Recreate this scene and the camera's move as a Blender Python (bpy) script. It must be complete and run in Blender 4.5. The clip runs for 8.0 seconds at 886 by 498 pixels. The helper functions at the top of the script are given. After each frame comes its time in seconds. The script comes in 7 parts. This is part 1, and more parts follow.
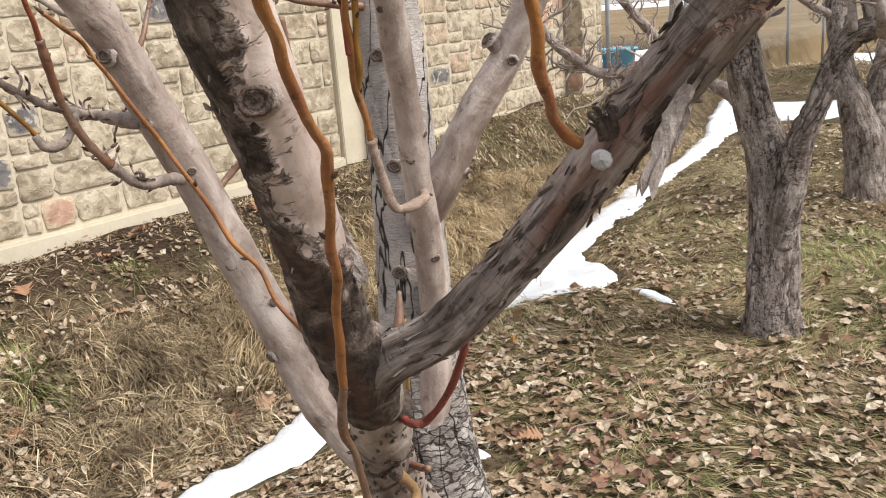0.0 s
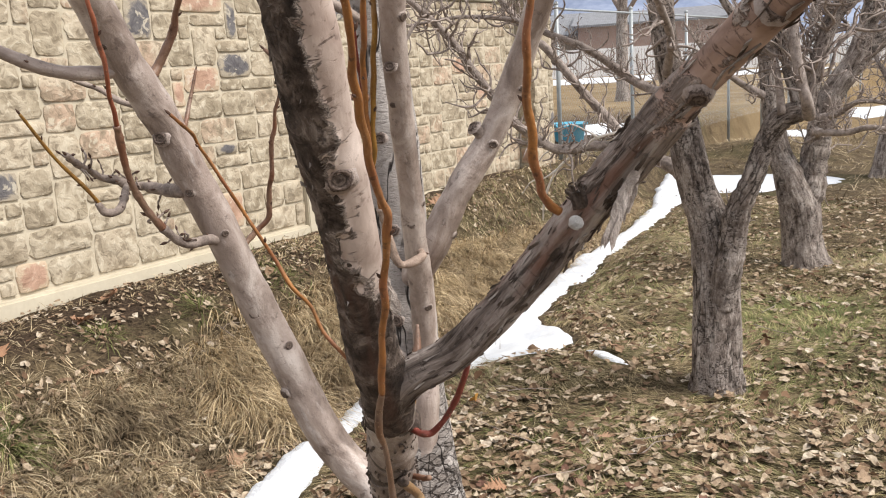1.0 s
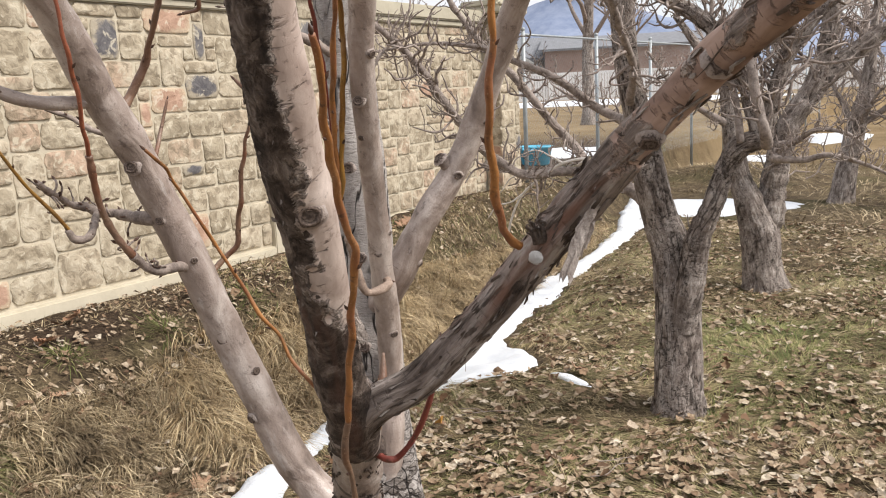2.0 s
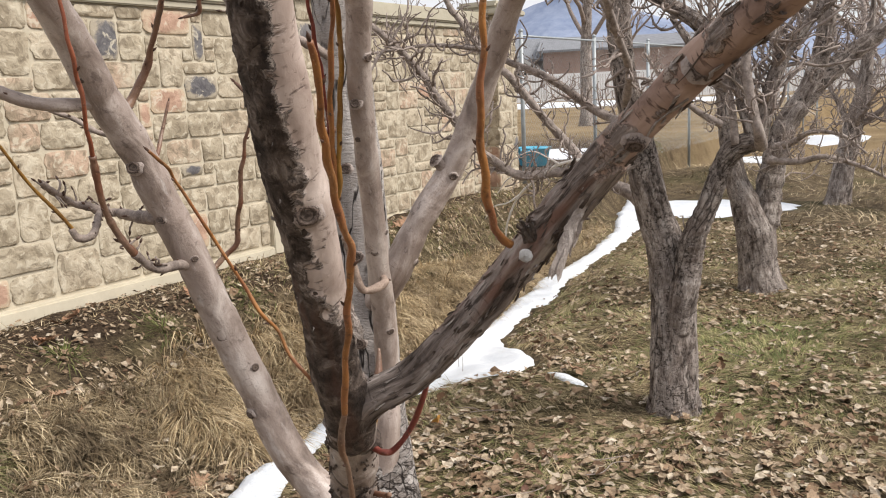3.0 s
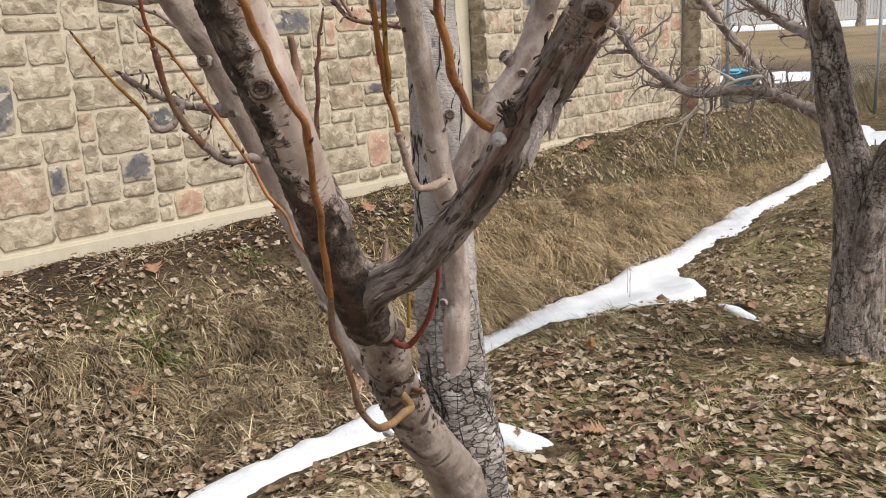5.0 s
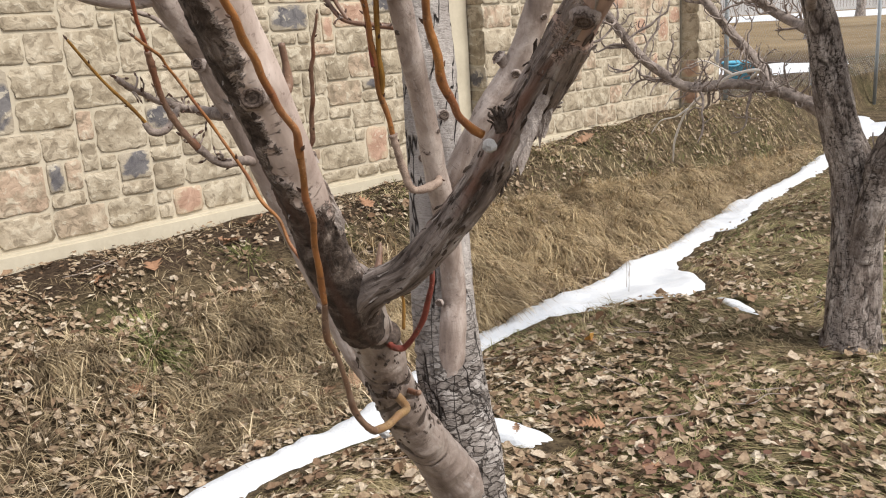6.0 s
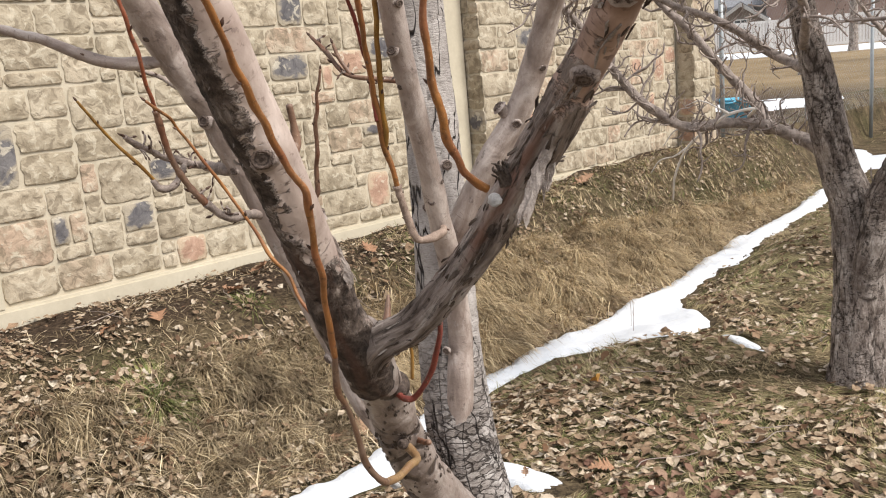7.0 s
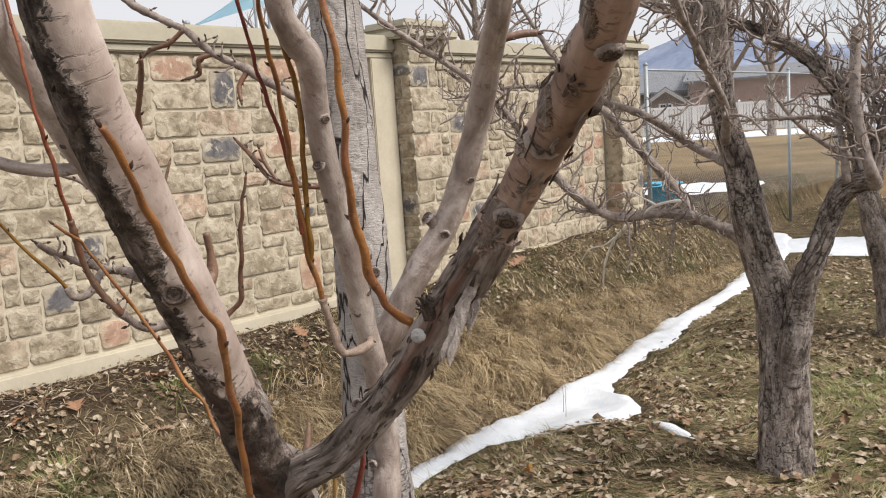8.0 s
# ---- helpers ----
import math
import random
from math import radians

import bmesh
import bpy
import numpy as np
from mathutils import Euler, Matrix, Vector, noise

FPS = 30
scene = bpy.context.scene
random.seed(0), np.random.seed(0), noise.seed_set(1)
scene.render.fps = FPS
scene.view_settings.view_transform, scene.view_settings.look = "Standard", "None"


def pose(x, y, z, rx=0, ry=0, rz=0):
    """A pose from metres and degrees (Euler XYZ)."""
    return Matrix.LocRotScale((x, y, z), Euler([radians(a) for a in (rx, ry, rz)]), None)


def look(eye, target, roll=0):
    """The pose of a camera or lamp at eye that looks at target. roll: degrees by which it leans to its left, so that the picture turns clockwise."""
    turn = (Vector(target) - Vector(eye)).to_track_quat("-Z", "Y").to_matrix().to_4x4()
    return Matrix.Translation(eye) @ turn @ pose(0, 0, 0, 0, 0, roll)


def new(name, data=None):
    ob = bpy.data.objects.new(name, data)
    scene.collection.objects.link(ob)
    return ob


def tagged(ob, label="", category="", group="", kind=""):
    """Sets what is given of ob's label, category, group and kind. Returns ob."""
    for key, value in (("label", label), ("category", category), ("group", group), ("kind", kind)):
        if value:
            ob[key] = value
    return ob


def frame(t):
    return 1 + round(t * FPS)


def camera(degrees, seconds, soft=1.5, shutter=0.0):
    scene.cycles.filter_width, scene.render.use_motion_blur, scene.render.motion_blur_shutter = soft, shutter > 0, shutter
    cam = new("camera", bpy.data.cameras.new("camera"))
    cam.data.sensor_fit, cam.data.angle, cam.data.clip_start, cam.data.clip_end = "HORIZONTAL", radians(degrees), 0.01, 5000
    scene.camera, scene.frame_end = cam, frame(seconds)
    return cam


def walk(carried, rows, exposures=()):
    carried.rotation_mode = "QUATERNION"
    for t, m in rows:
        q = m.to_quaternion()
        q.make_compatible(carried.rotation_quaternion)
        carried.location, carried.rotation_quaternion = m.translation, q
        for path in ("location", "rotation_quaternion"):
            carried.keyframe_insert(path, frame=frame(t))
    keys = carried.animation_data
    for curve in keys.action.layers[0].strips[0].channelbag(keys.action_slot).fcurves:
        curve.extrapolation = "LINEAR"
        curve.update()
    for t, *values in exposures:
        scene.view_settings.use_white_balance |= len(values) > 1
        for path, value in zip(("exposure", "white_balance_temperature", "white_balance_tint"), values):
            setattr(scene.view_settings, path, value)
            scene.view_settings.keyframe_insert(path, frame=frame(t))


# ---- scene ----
cam = camera(53.2, 8.0, soft=1.1)
PATH = [
    (0, (0.019, 0.003, 1.487), (-1.171, 1.519, 0.951), -4.4),
    (0.5, (0.065, -0.124, 1.514), (-1.092, 1.444, 1.06), -4.2),
    (1, (0.107, -0.213, 1.524), (-1.009, 1.4, 1.132), -3.5),
    (1.5, (0.12, -0.227, 1.539), (-0.943, 1.429, 1.186), -3.0),
    (3, (0.147, -0.261, 1.545), (-0.906, 1.404, 1.196), -2.6),
    (3.5, (0.171, -0.244, 1.548), (-0.982, 1.357, 1.224), -3.1),
    (4, (0.231, -0.172, 1.54), (-1.073, 1.311, 1.222), -2.8),
    (4.5, (0.294, -0.124, 1.494), (-1.104, 1.253, 1.106), -2.1),
    (4.7, (0.301, -0.109, 1.484), (-1.106, 1.245, 1.051), -2.5),
    (5.8, (0.322, -0.09, 1.495), (-1.073, 1.243, 0.97), -3.6),
    (6, (0.316, -0.092, 1.498), (-1.084, 1.245, 0.997), -3.6),
    (6.5, (0.326, -0.1, 1.521), (-1.098, 1.234, 1.085), -4.3),
    (7, (0.321, -0.103, 1.513), (-1.093, 1.25, 1.103), -4.9),
    (7.5, (0.317, -0.096, 1.537), (-1.055, 1.318, 1.195), -4.9),
    (8, (0.309, -0.069, 1.564), (-1.008, 1.414, 1.309), -3.8),
]
walk(cam, [(t, look(eye, target, roll)) for t, eye, target, roll in PATH],
     [(0.0, 0.52), (1.0, 0.49), (3.0, 0.35), (4.5, 0.2), (6.0, 0.34), (6.5, 0.4), (7.5, 0.44), (8.0, 0.21)])

# ---- world and sun ----
SUN_UP, SUN_TURN = radians(48), radians(75)
world = bpy.data.worlds.new("overcast_sky")
scene.world = world
world.use_nodes = True
wn, wl = world.node_tree.nodes, world.node_tree.links
wn.clear()
sky = wn.new("ShaderNodeTexSky")
sky.sky_type, sky.sun_disc, sky.sun_elevation, sky.sun_rotation = "NISHITA", False, SUN_UP, SUN_TURN
w_coord, w_noise, w_ramp = wn.new("ShaderNodeTexCoord"), wn.new("ShaderNodeTexNoise"), wn.new("ShaderNodeValToRGB")
w_noise.inputs["Scale"].default_value, w_noise.inputs["Detail"].default_value = 2.2, 6
w_ramp.color_ramp.elements[0].position, w_ramp.color_ramp.elements[1].position = 0.28, 0.5
w_ramp.color_ramp.elements[0].color, w_ramp.color_ramp.elements[1].color = (0.55, 0.55, 0.55, 1), (1, 1, 1, 1)
w_sky, w_cloud, w_mix, w_out = wn.new("ShaderNodeBackground"), wn.new("ShaderNodeBackground"), wn.new("ShaderNodeMixShader"), wn.new("ShaderNodeOutputWorld")
w_sky.inputs["Strength"].default_value = 0.12
w_cloud.inputs["Color"].default_value, w_cloud.inputs["Strength"].default_value = (0.95, 0.955, 1.0, 1), 0.74
wl.new(w_coord.outputs["Generated"], w_noise.inputs["Vector"])
wl.new(w_noise.outputs["Fac"], w_ramp.inputs["Fac"])
wl.new(sky.outputs["Color"], w_sky.inputs["Color"])
wl.new(w_ramp.outputs["Color"], w_mix.inputs["Fac"])
wl.new(w_sky.outputs["Background"], w_mix.inputs[1])
wl.new(w_cloud.outputs["Background"], w_mix.inputs[2])
wl.new(w_mix.outputs["Shader"], w_out.inputs["Surface"])

sun = new("sun", bpy.data.lights.new("sun", "SUN"))
sun.data.energy, sun.data.angle, sun.data.color = 3.6, radians(27), (1.0, 0.95, 0.88)
sun_way = Vector((math.sin(SUN_TURN) * math.cos(SUN_UP), math.cos(SUN_TURN) * math.cos(SUN_UP), math.sin(SUN_UP)))
sun.matrix_world = look(sun_way * 60, (0, 0, 0))


# ---- materials ----
class Nodes:
    """A small builder of node materials."""

    def __init__(self, name, rough=0.8, spec=0.3, metal=0.0):
        self.m = bpy.data.materials.new(name)
        self.m.use_nodes = True
        self.n, self.l = self.m.node_tree.nodes, self.m.node_tree.links
        self.b = self.n["Principled BSDF"]
        self.b.inputs["Roughness"].default_value = rough
        self.b.inputs["Specular IOR Level"].default_value = spec
        self.b.inputs["Metallic"].default_value = metal

    def put(self, value, socket):
        if hasattr(value, "is_output"):
            self.l.new(value, socket)
        elif isinstance(value, tuple) and len(value) == 3 and socket.type == "RGBA":
            socket.default_value = (*value, 1)
        else:
            socket.default_value = value

    def coord(self, attribute="", scale=(1, 1, 1)):
        if attribute:
            c = self.n.new("ShaderNodeAttribute")
            c.attribute_name = attribute
            out = c.outputs["Vector"]
        else:
            out = self.n.new("ShaderNodeTexCoord").outputs["Object"]
        if scale == (1, 1, 1):
            return out
        mp = self.n.new("ShaderNodeVectorMath")
        mp.operation = "MULTIPLY"
        self.put(out, mp.inputs[0])
        mp.inputs[1].default_value = scale
        return mp.outputs[0]

    def noise(self, vector, scale, detail=5, rough=0.6, warp=0.0):
        t = self.n.new("ShaderNodeTexNoise")
        self.put(vector, t.inputs["Vector"])
        t.inputs["Scale"].default_value, t.inputs["Detail"].default_value = scale, detail
        t.inputs["Roughness"].default_value, t.inputs["Distortion"].default_value = rough, warp
        return t.outputs["Fac"]

    def cells(self, vector, scale, feature="F1", rand=1.0):
        t = self.n.new("ShaderNodeTexVoronoi")
        t.feature = feature
        self.put(vector, t.inputs["Vector"])
        t.inputs["Scale"].default_value, t.inputs["Randomness"].default_value = scale, rand
        return t.outputs["Distance"]

    def ramp(self, fac, stops):
        r = self.n.new("ShaderNodeValToRGB")
        e = r.color_ramp.elements
        while len(e) < len(stops):
            e.new(0.5)
        for el, (p, c) in zip(e, stops):
            el.position = p
            el.color = (*c, 1) if isinstance(c, tuple) else (c, c, c, 1)
        self.put(fac, r.inputs["Fac"])
        return r.outputs["Color"]

    def mix(self, fac, a, b, blend="MIX"):
        x = self.n.new("ShaderNodeMix")
        x.data_type, x.blend_type = "RGBA", blend
        self.put(fac, x.inputs[0])
        self.put(a, x.inputs[6])
        self.put(b, x.inputs[7])
        return x.outputs[2]

    def math(self, op, a, b=0.0):
        x = self.n.new("ShaderNodeMath")
        x.operation = op
        self.put(a, x.inputs[0])
        self.put(b, x.inputs[1])
        return x.outputs[0]

    def rand(self, island=False):
        if island:
            return self.n.new("ShaderNodeNewGeometry").outputs["Random Per Island"]
        return self.n.new("ShaderNodeObjectInfo").outputs["Random"]

    def done(self, colour, bump=None, strength=0.5, distance=0.01, rough=None):
        self.put(colour, self.b.inputs["Base Color"])
        if rough is not None:
            self.put(rough, self.b.inputs["Roughness"])
        if bump is not None:
            bp = self.n.new("ShaderNodeBump")
            bp.inputs["Strength"].default_value, bp.inputs["Distance"].default_value = strength, distance
            self.put(bump, bp.inputs["Height"])
            self.l.new(bp.outputs["Normal"], self.b.inputs["Normal"])
        return self.m


def plain(name, dark, light, scale=8, rough=0.8, spec=0.3, bump=0.3, distance=0.005, attribute="", metal=0.0):
    """Two tones in a broad and a fine noise, with fine relief."""
    k = Nodes(name, rough, spec, metal)
    c = k.coord(attribute)
    broad, fine = k.noise(c, scale, 4), k.noise(c, scale * 7, 6, 0.7)
    f = k.math("ADD", k.math("MULTIPLY", broad, 0.65), k.math("MULTIPLY", fine, 0.35))
    return k.done(k.ramp(f, [(0.34, dark), (0.66, light)]), fine, bump, distance)


def make_smooth_bark(name="smooth_bark", tone=1.0):
    """Satiny taupe skin, clouded and finely pored; 'bare' on the mesh marks dark creases."""
    k = Nodes(name, 0.4, 0.5)
    c = k.coord("bark")
    broad = k.noise(k.coord("bark", (1, 1, 0.45)), 24, 5, 0.62, 0.4)
    tones = ((0.3, (0.14, 0.105, 0.088)), (0.42, (0.268, 0.21, 0.18)), (0.54, (0.40, 0.328, 0.29)), (0.68, (0.59, 0.515, 0.47)))
    col = k.ramp(broad, [(p, tuple(v * tone for v in q)) for p, q in tones])
    warm = k.noise(k.coord("bark", (1, 1, 0.6)), 7, 3)
    col = k.mix(k.ramp(warm, [(0.46, 0.0), (0.62, 0.3)]), col, (0.29 * tone, 0.22 * tone, 0.19 * tone))
    blot = k.noise(c, 42, 6, 0.72, 0.5)
    col = k.mix(k.ramp(blot, [(0.58, 0.0), (0.66, 0.7)]), col, (0.105, 0.075, 0.064))
    lent = k.noise(k.coord("bark", (1, 1, 6)), 70, 3, 0.55)
    col = k.mix(k.ramp(lent, [(0.67, 0.0), (0.72, 0.6)]), col, (0.13, 0.095, 0.08))
    graze = k.noise(k.coord("bark", (1, 1, 0.3)), 60, 5, 0.7)
    col = k.mix(k.ramp(graze, [(0.58, 0.0), (0.68, 0.5)]), col, (0.60 * tone, 0.545 * tone, 0.52 * tone))
    fine = k.noise(c, 190, 5, 0.65)
    col = k.mix(k.ramp(fine, [(0.30, 0.35), (0.45, 0.0)]), col, (0.14, 0.108, 0.094))
    crease = k.n.new("ShaderNodeAttribute")
    crease.attribute_name = "bare"
    torn = k.math("ADD", crease.outputs["Fac"], k.math("MULTIPLY", k.math("SUBTRACT", k.noise(k.coord("bark", (1, 1, 2)), 90, 5, 0.7), 0.5), 0.9))
    fold = k.math("MULTIPLY", k.ramp(torn, [(0.3, 0.0), (0.62, 0.95)]), k.ramp(crease.outputs["Fac"], [(0.02, 0.0), (0.2, 1.0)]))
    col = k.mix(fold, col, (0.05, 0.036, 0.03))
    h = k.math("ADD", k.math("MULTIPLY", fine, 0.25), k.math("ADD", k.math("MULTIPLY", lent, 0.08), k.math("ADD", broad, k.math("MULTIPLY", blot, 0.35))))
    gloss = k.ramp(broad, [(0.35, 0.55), (0.65, 0.34)])
    return k.done(col, k.math("SUBTRACT", h, k.math("MULTIPLY", fold, 0.5)), 0.6, 0.006, gloss)


def make_eye():
    """Ringed branch scar: 'bare' runs from 0 at its rim to 1 in the middle."""
    k = Nodes("ringed_scar", 0.75, 0.25)
    a = k.n.new("ShaderNodeAttribute")
    a.attribute_name = "bare"
    wob = k.math("ADD", a.outputs["Fac"], k.math("MULTIPLY", k.math("SUBTRACT", k.noise(k.coord(), 170, 5, 0.75), 0.5), 0.85))
    col = k.ramp(wob, [(0.02, (0.40, 0.34, 0.31)), (0.2, (0.30, 0.245, 0.215)), (0.32, (0.045, 0.03, 0.025)), (0.46, (0.20, 0.15, 0.125)), (0.6, (0.06, 0.043, 0.035)), (0.75, (0.21, 0.16, 0.13)), (0.95, (0.06, 0.042, 0.034))])
    return k.done(col, k.noise(k.coord(), 500, 5), 0.8, 0.002)


def make_scaly_bark(name, stops, fibre, tint, run=0.3, coarse=0.5, size=38, hide=(1.0, 1.0, 1.0)):
    """Dark loose bark with paler skin left bare in patches; 'bare' on the mesh says where the skin shows."""
    k = Nodes(name, 0.8, 0.28)
    c = k.coord("bark")
    long = k.coord("bark", (1, 1, run))
    fib = k.noise(long, 120, 6, 0.75)
    plates = k.noise(k.coord("bark", (1, 1, coarse)), size, 6, 0.68, 0.6)
    col = k.ramp(plates, stops)
    col = k.mix(k.ramp(fib, fibre), col, (0.022, 0.015, 0.012))
    red = k.noise(k.coord("bark", (1, 1, 0.12)), 26, 3)
    col = k.mix(k.ramp(red, [(0.55, 0.0), (0.64, 0.75)]), col, tint)
    tone = lambda *q: tuple(a * b for a, b in zip(q, hide))
    skin_n = k.noise(k.coord("bark", (1, 1, 0.6)), 22, 4, 0.55, 0.4)
    skin = k.ramp(skin_n, [(0.3, tone(0.15, 0.113, 0.096)), (0.43, tone(0.25, 0.2, 0.174)), (0.56, tone(0.35, 0.29, 0.257)), (0.7, tone(0.48, 0.415, 0.38))])
    skin = k.mix(k.ramp(k.noise(c, 8, 3), [(0.45, 0.0), (0.6, 0.4)]), skin, tone(0.22, 0.165, 0.14))
    skin = k.mix(k.ramp(k.noise(c, 90, 5, 0.7), [(0.59, 0.0), (0.66, 0.55)]), skin, tone(0.11, 0.08, 0.068))
    bare = k.n.new("ShaderNodeAttribute")
    bare.attribute_name = "bare"
    edge = k.math("ADD", bare.outputs["Fac"], k.math("MULTIPLY", k.math("SUBTRACT", k.noise(k.coord("bark", (1, 1, 1.8)), 56, 6, 0.74, 0.8), 0.5), 0.95))
    mask = k.ramp(edge, [(0.485, 0.0), (0.53, 1.0)])
    across = k.noise(k.coord("bark", (1, 1, 4.5)), 34, 4, 0.6, 0.6)
    curl = k.math("MULTIPLY", k.ramp(across, [(0.59, 0.0), (0.64, 1.0)]), k.ramp(edge, [(0.5, 1.0), (0.95, 0.1)]))
    skin = k.mix(k.math("MULTIPLY", curl, 0.8), skin, tone(0.075, 0.053, 0.044))
    # Thin pale line at the peeling edge: an edge highlight painted in.
    rim = k.ramp(edge, [(0.40, 0.0), (0.47, 0.5), (0.50, 0.0)])
    col = k.mix(rim, col, tone(0.50, 0.43, 0.38))
    col = k.mix(mask, col, skin)
    h = k.math("MULTIPLY", k.math("ADD", k.math("MULTIPLY", fib, 0.6), plates), k.math("SUBTRACT", 1.0, k.math("MULTIPLY", mask, 0.88)))
    h = k.math("SUBTRACT", h, k.math("ADD", k.math("MULTIPLY", mask, 0.12), k.math("MULTIPLY", curl, 0.2)))
    return k.done(col, h, 1.0, 0.009)


def make_silver_bark():
    """Grey bark in cracked plates, with short level pores."""
    k = Nodes("silver_bark", 0.75, 0.3)
    c = k.coord("bark")
    broad = k.noise(k.coord("bark", (1, 1, 0.5)), 14, 5)
    col = k.ramp(broad, [(0.3, (0.27, 0.238, 0.22)), (0.5, (0.44, 0.40, 0.374)), (0.7, (0.60, 0.555, 0.53))])
    level = k.noise(k.coord("bark", (1, 1, 7)), 48, 3, 0.55)
    col = k.mix(k.ramp(level, [(0.63, 0.0), (0.68, 0.55)]), col, (0.12, 0.096, 0.084))
    crack = k.n.new("ShaderNodeAttribute")
    crack.attribute_name = "bare"
    col = k.mix(k.ramp(crack.outputs["Fac"], [(0.8, 0.0), (1.0, 0.85)]), col, (0.03, 0.023, 0.02))
    warp = k.n.new("ShaderNodeVectorMath")
    warp.operation = "ADD"
    k.put(k.coord("bark", (1, 1, 2.5)), warp.inputs[0])
    wob = k.n.new("ShaderNodeTexNoise")
    wob.inputs["Scale"].default_value = 55
    k.put(c, wob.inputs["Vector"])
    soft_wob = k.n.new("ShaderNodeVectorMath")
    soft_wob.operation = "SCALE"
    soft_wob.inputs["Scale"].default_value = 0.032
    k.put(wob.outputs["Color"], soft_wob.inputs[0])
    k.put(soft_wob.outputs[0], warp.inputs[1])
    low_z = k.n.new("ShaderNodeSeparateXYZ")
    k.put(c, low_z.inputs[0])
    low = k.ramp(k.math("ADD", k.math("SUBTRACT", 1.28, low_z.outputs["Z"]), k.math("MULTIPLY", k.noise(c, 12, 2), 0.3)), [(0.25, 0.0), (0.5, 1.0)])
    blocks = k.n.new("ShaderNodeTexVoronoi")
    blocks.feature = "DISTANCE_TO_EDGE"
    blocks.inputs["Scale"].default_value = 34
    k.put(warp.outputs[0], blocks.inputs["Vector"])
    ragged = k.math("ADD", blocks.outputs["Distance"], k.math("MULTIPLY", k.math("SUBTRACT", k.noise(c, 42, 5, 0.7), 0.5), 0.36))
    joint = k.math("MULTIPLY", k.ramp(ragged, [(0.03, 1.0), (0.085, 0.0)]), k.math("MULTIPLY", low, k.ramp(k.noise(c, 60, 3), [(0.34, 0.35), (0.48, 1.0)])))
    tile = k.n.new("ShaderNodeTexVoronoi")
    tile.inputs["Scale"].default_value = 34
    k.put(warp.outputs[0], tile.inputs["Vector"])
    tone = k.n.new("ShaderNodeSeparateColor")
    k.put(tile.outputs["Color"], tone.inputs[0])
    # Plate tones vary at random, also standing in for shading within plates.
    col = k.mix(k.math("MULTIPLY", low, k.ramp(tone.outputs[0], [(0.25, 0.75), (0.7, 0.0)])), col, (0.20, 0.17, 0.15))
    col = k.mix(k.math("MULTIPLY", joint, 0.92), col, (0.04, 0.031, 0.027))
    # Shade among the lower plates, painted as dark blotches.
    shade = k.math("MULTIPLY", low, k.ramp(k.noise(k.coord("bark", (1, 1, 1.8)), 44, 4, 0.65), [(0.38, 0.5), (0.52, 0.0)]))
    col = k.mix(shade, col, (0.10, 0.08, 0.07))
    mean = k.noise(k.coord("bark", (1, 1, 0.24)), 21, 3, 0.45, 0.35)
    where = k.ramp(k.noise(c, 7, 2), [(0.30, 0.0), (0.40, 1.0)])
    slit = k.math("MULTIPLY", k.ramp(k.math("ABSOLUTE", k.math("SUBTRACT", mean, 0.5)), [(0.006, 1.0), (0.015, 0.0)]), where)
    col = k.mix(slit, col, (0.022, 0.017, 0.015))
    joint = k.math("MAXIMUM", joint, slit)
    fine = k.noise(k.coord("bark", (1, 1, 3)), 150, 5, 0.7)
    col = k.mix(k.ramp(fine, [(0.33, 0.45), (0.5, 0.0)]), col, (0.16, 0.135, 0.12))
    h = k.math("ADD", k.math("MULTIPLY", fine, 0.6), k.math("SUBTRACT", 1.0, k.math("MULTIPLY", level, 0.35)))
    h = k.math("SUBTRACT", h, k.math("ADD", k.math("MULTIPLY", joint, 1.8), k.math("MULTIPLY", shade, 0.5)))
    return k.done(col, h, 0.9, 0.007)


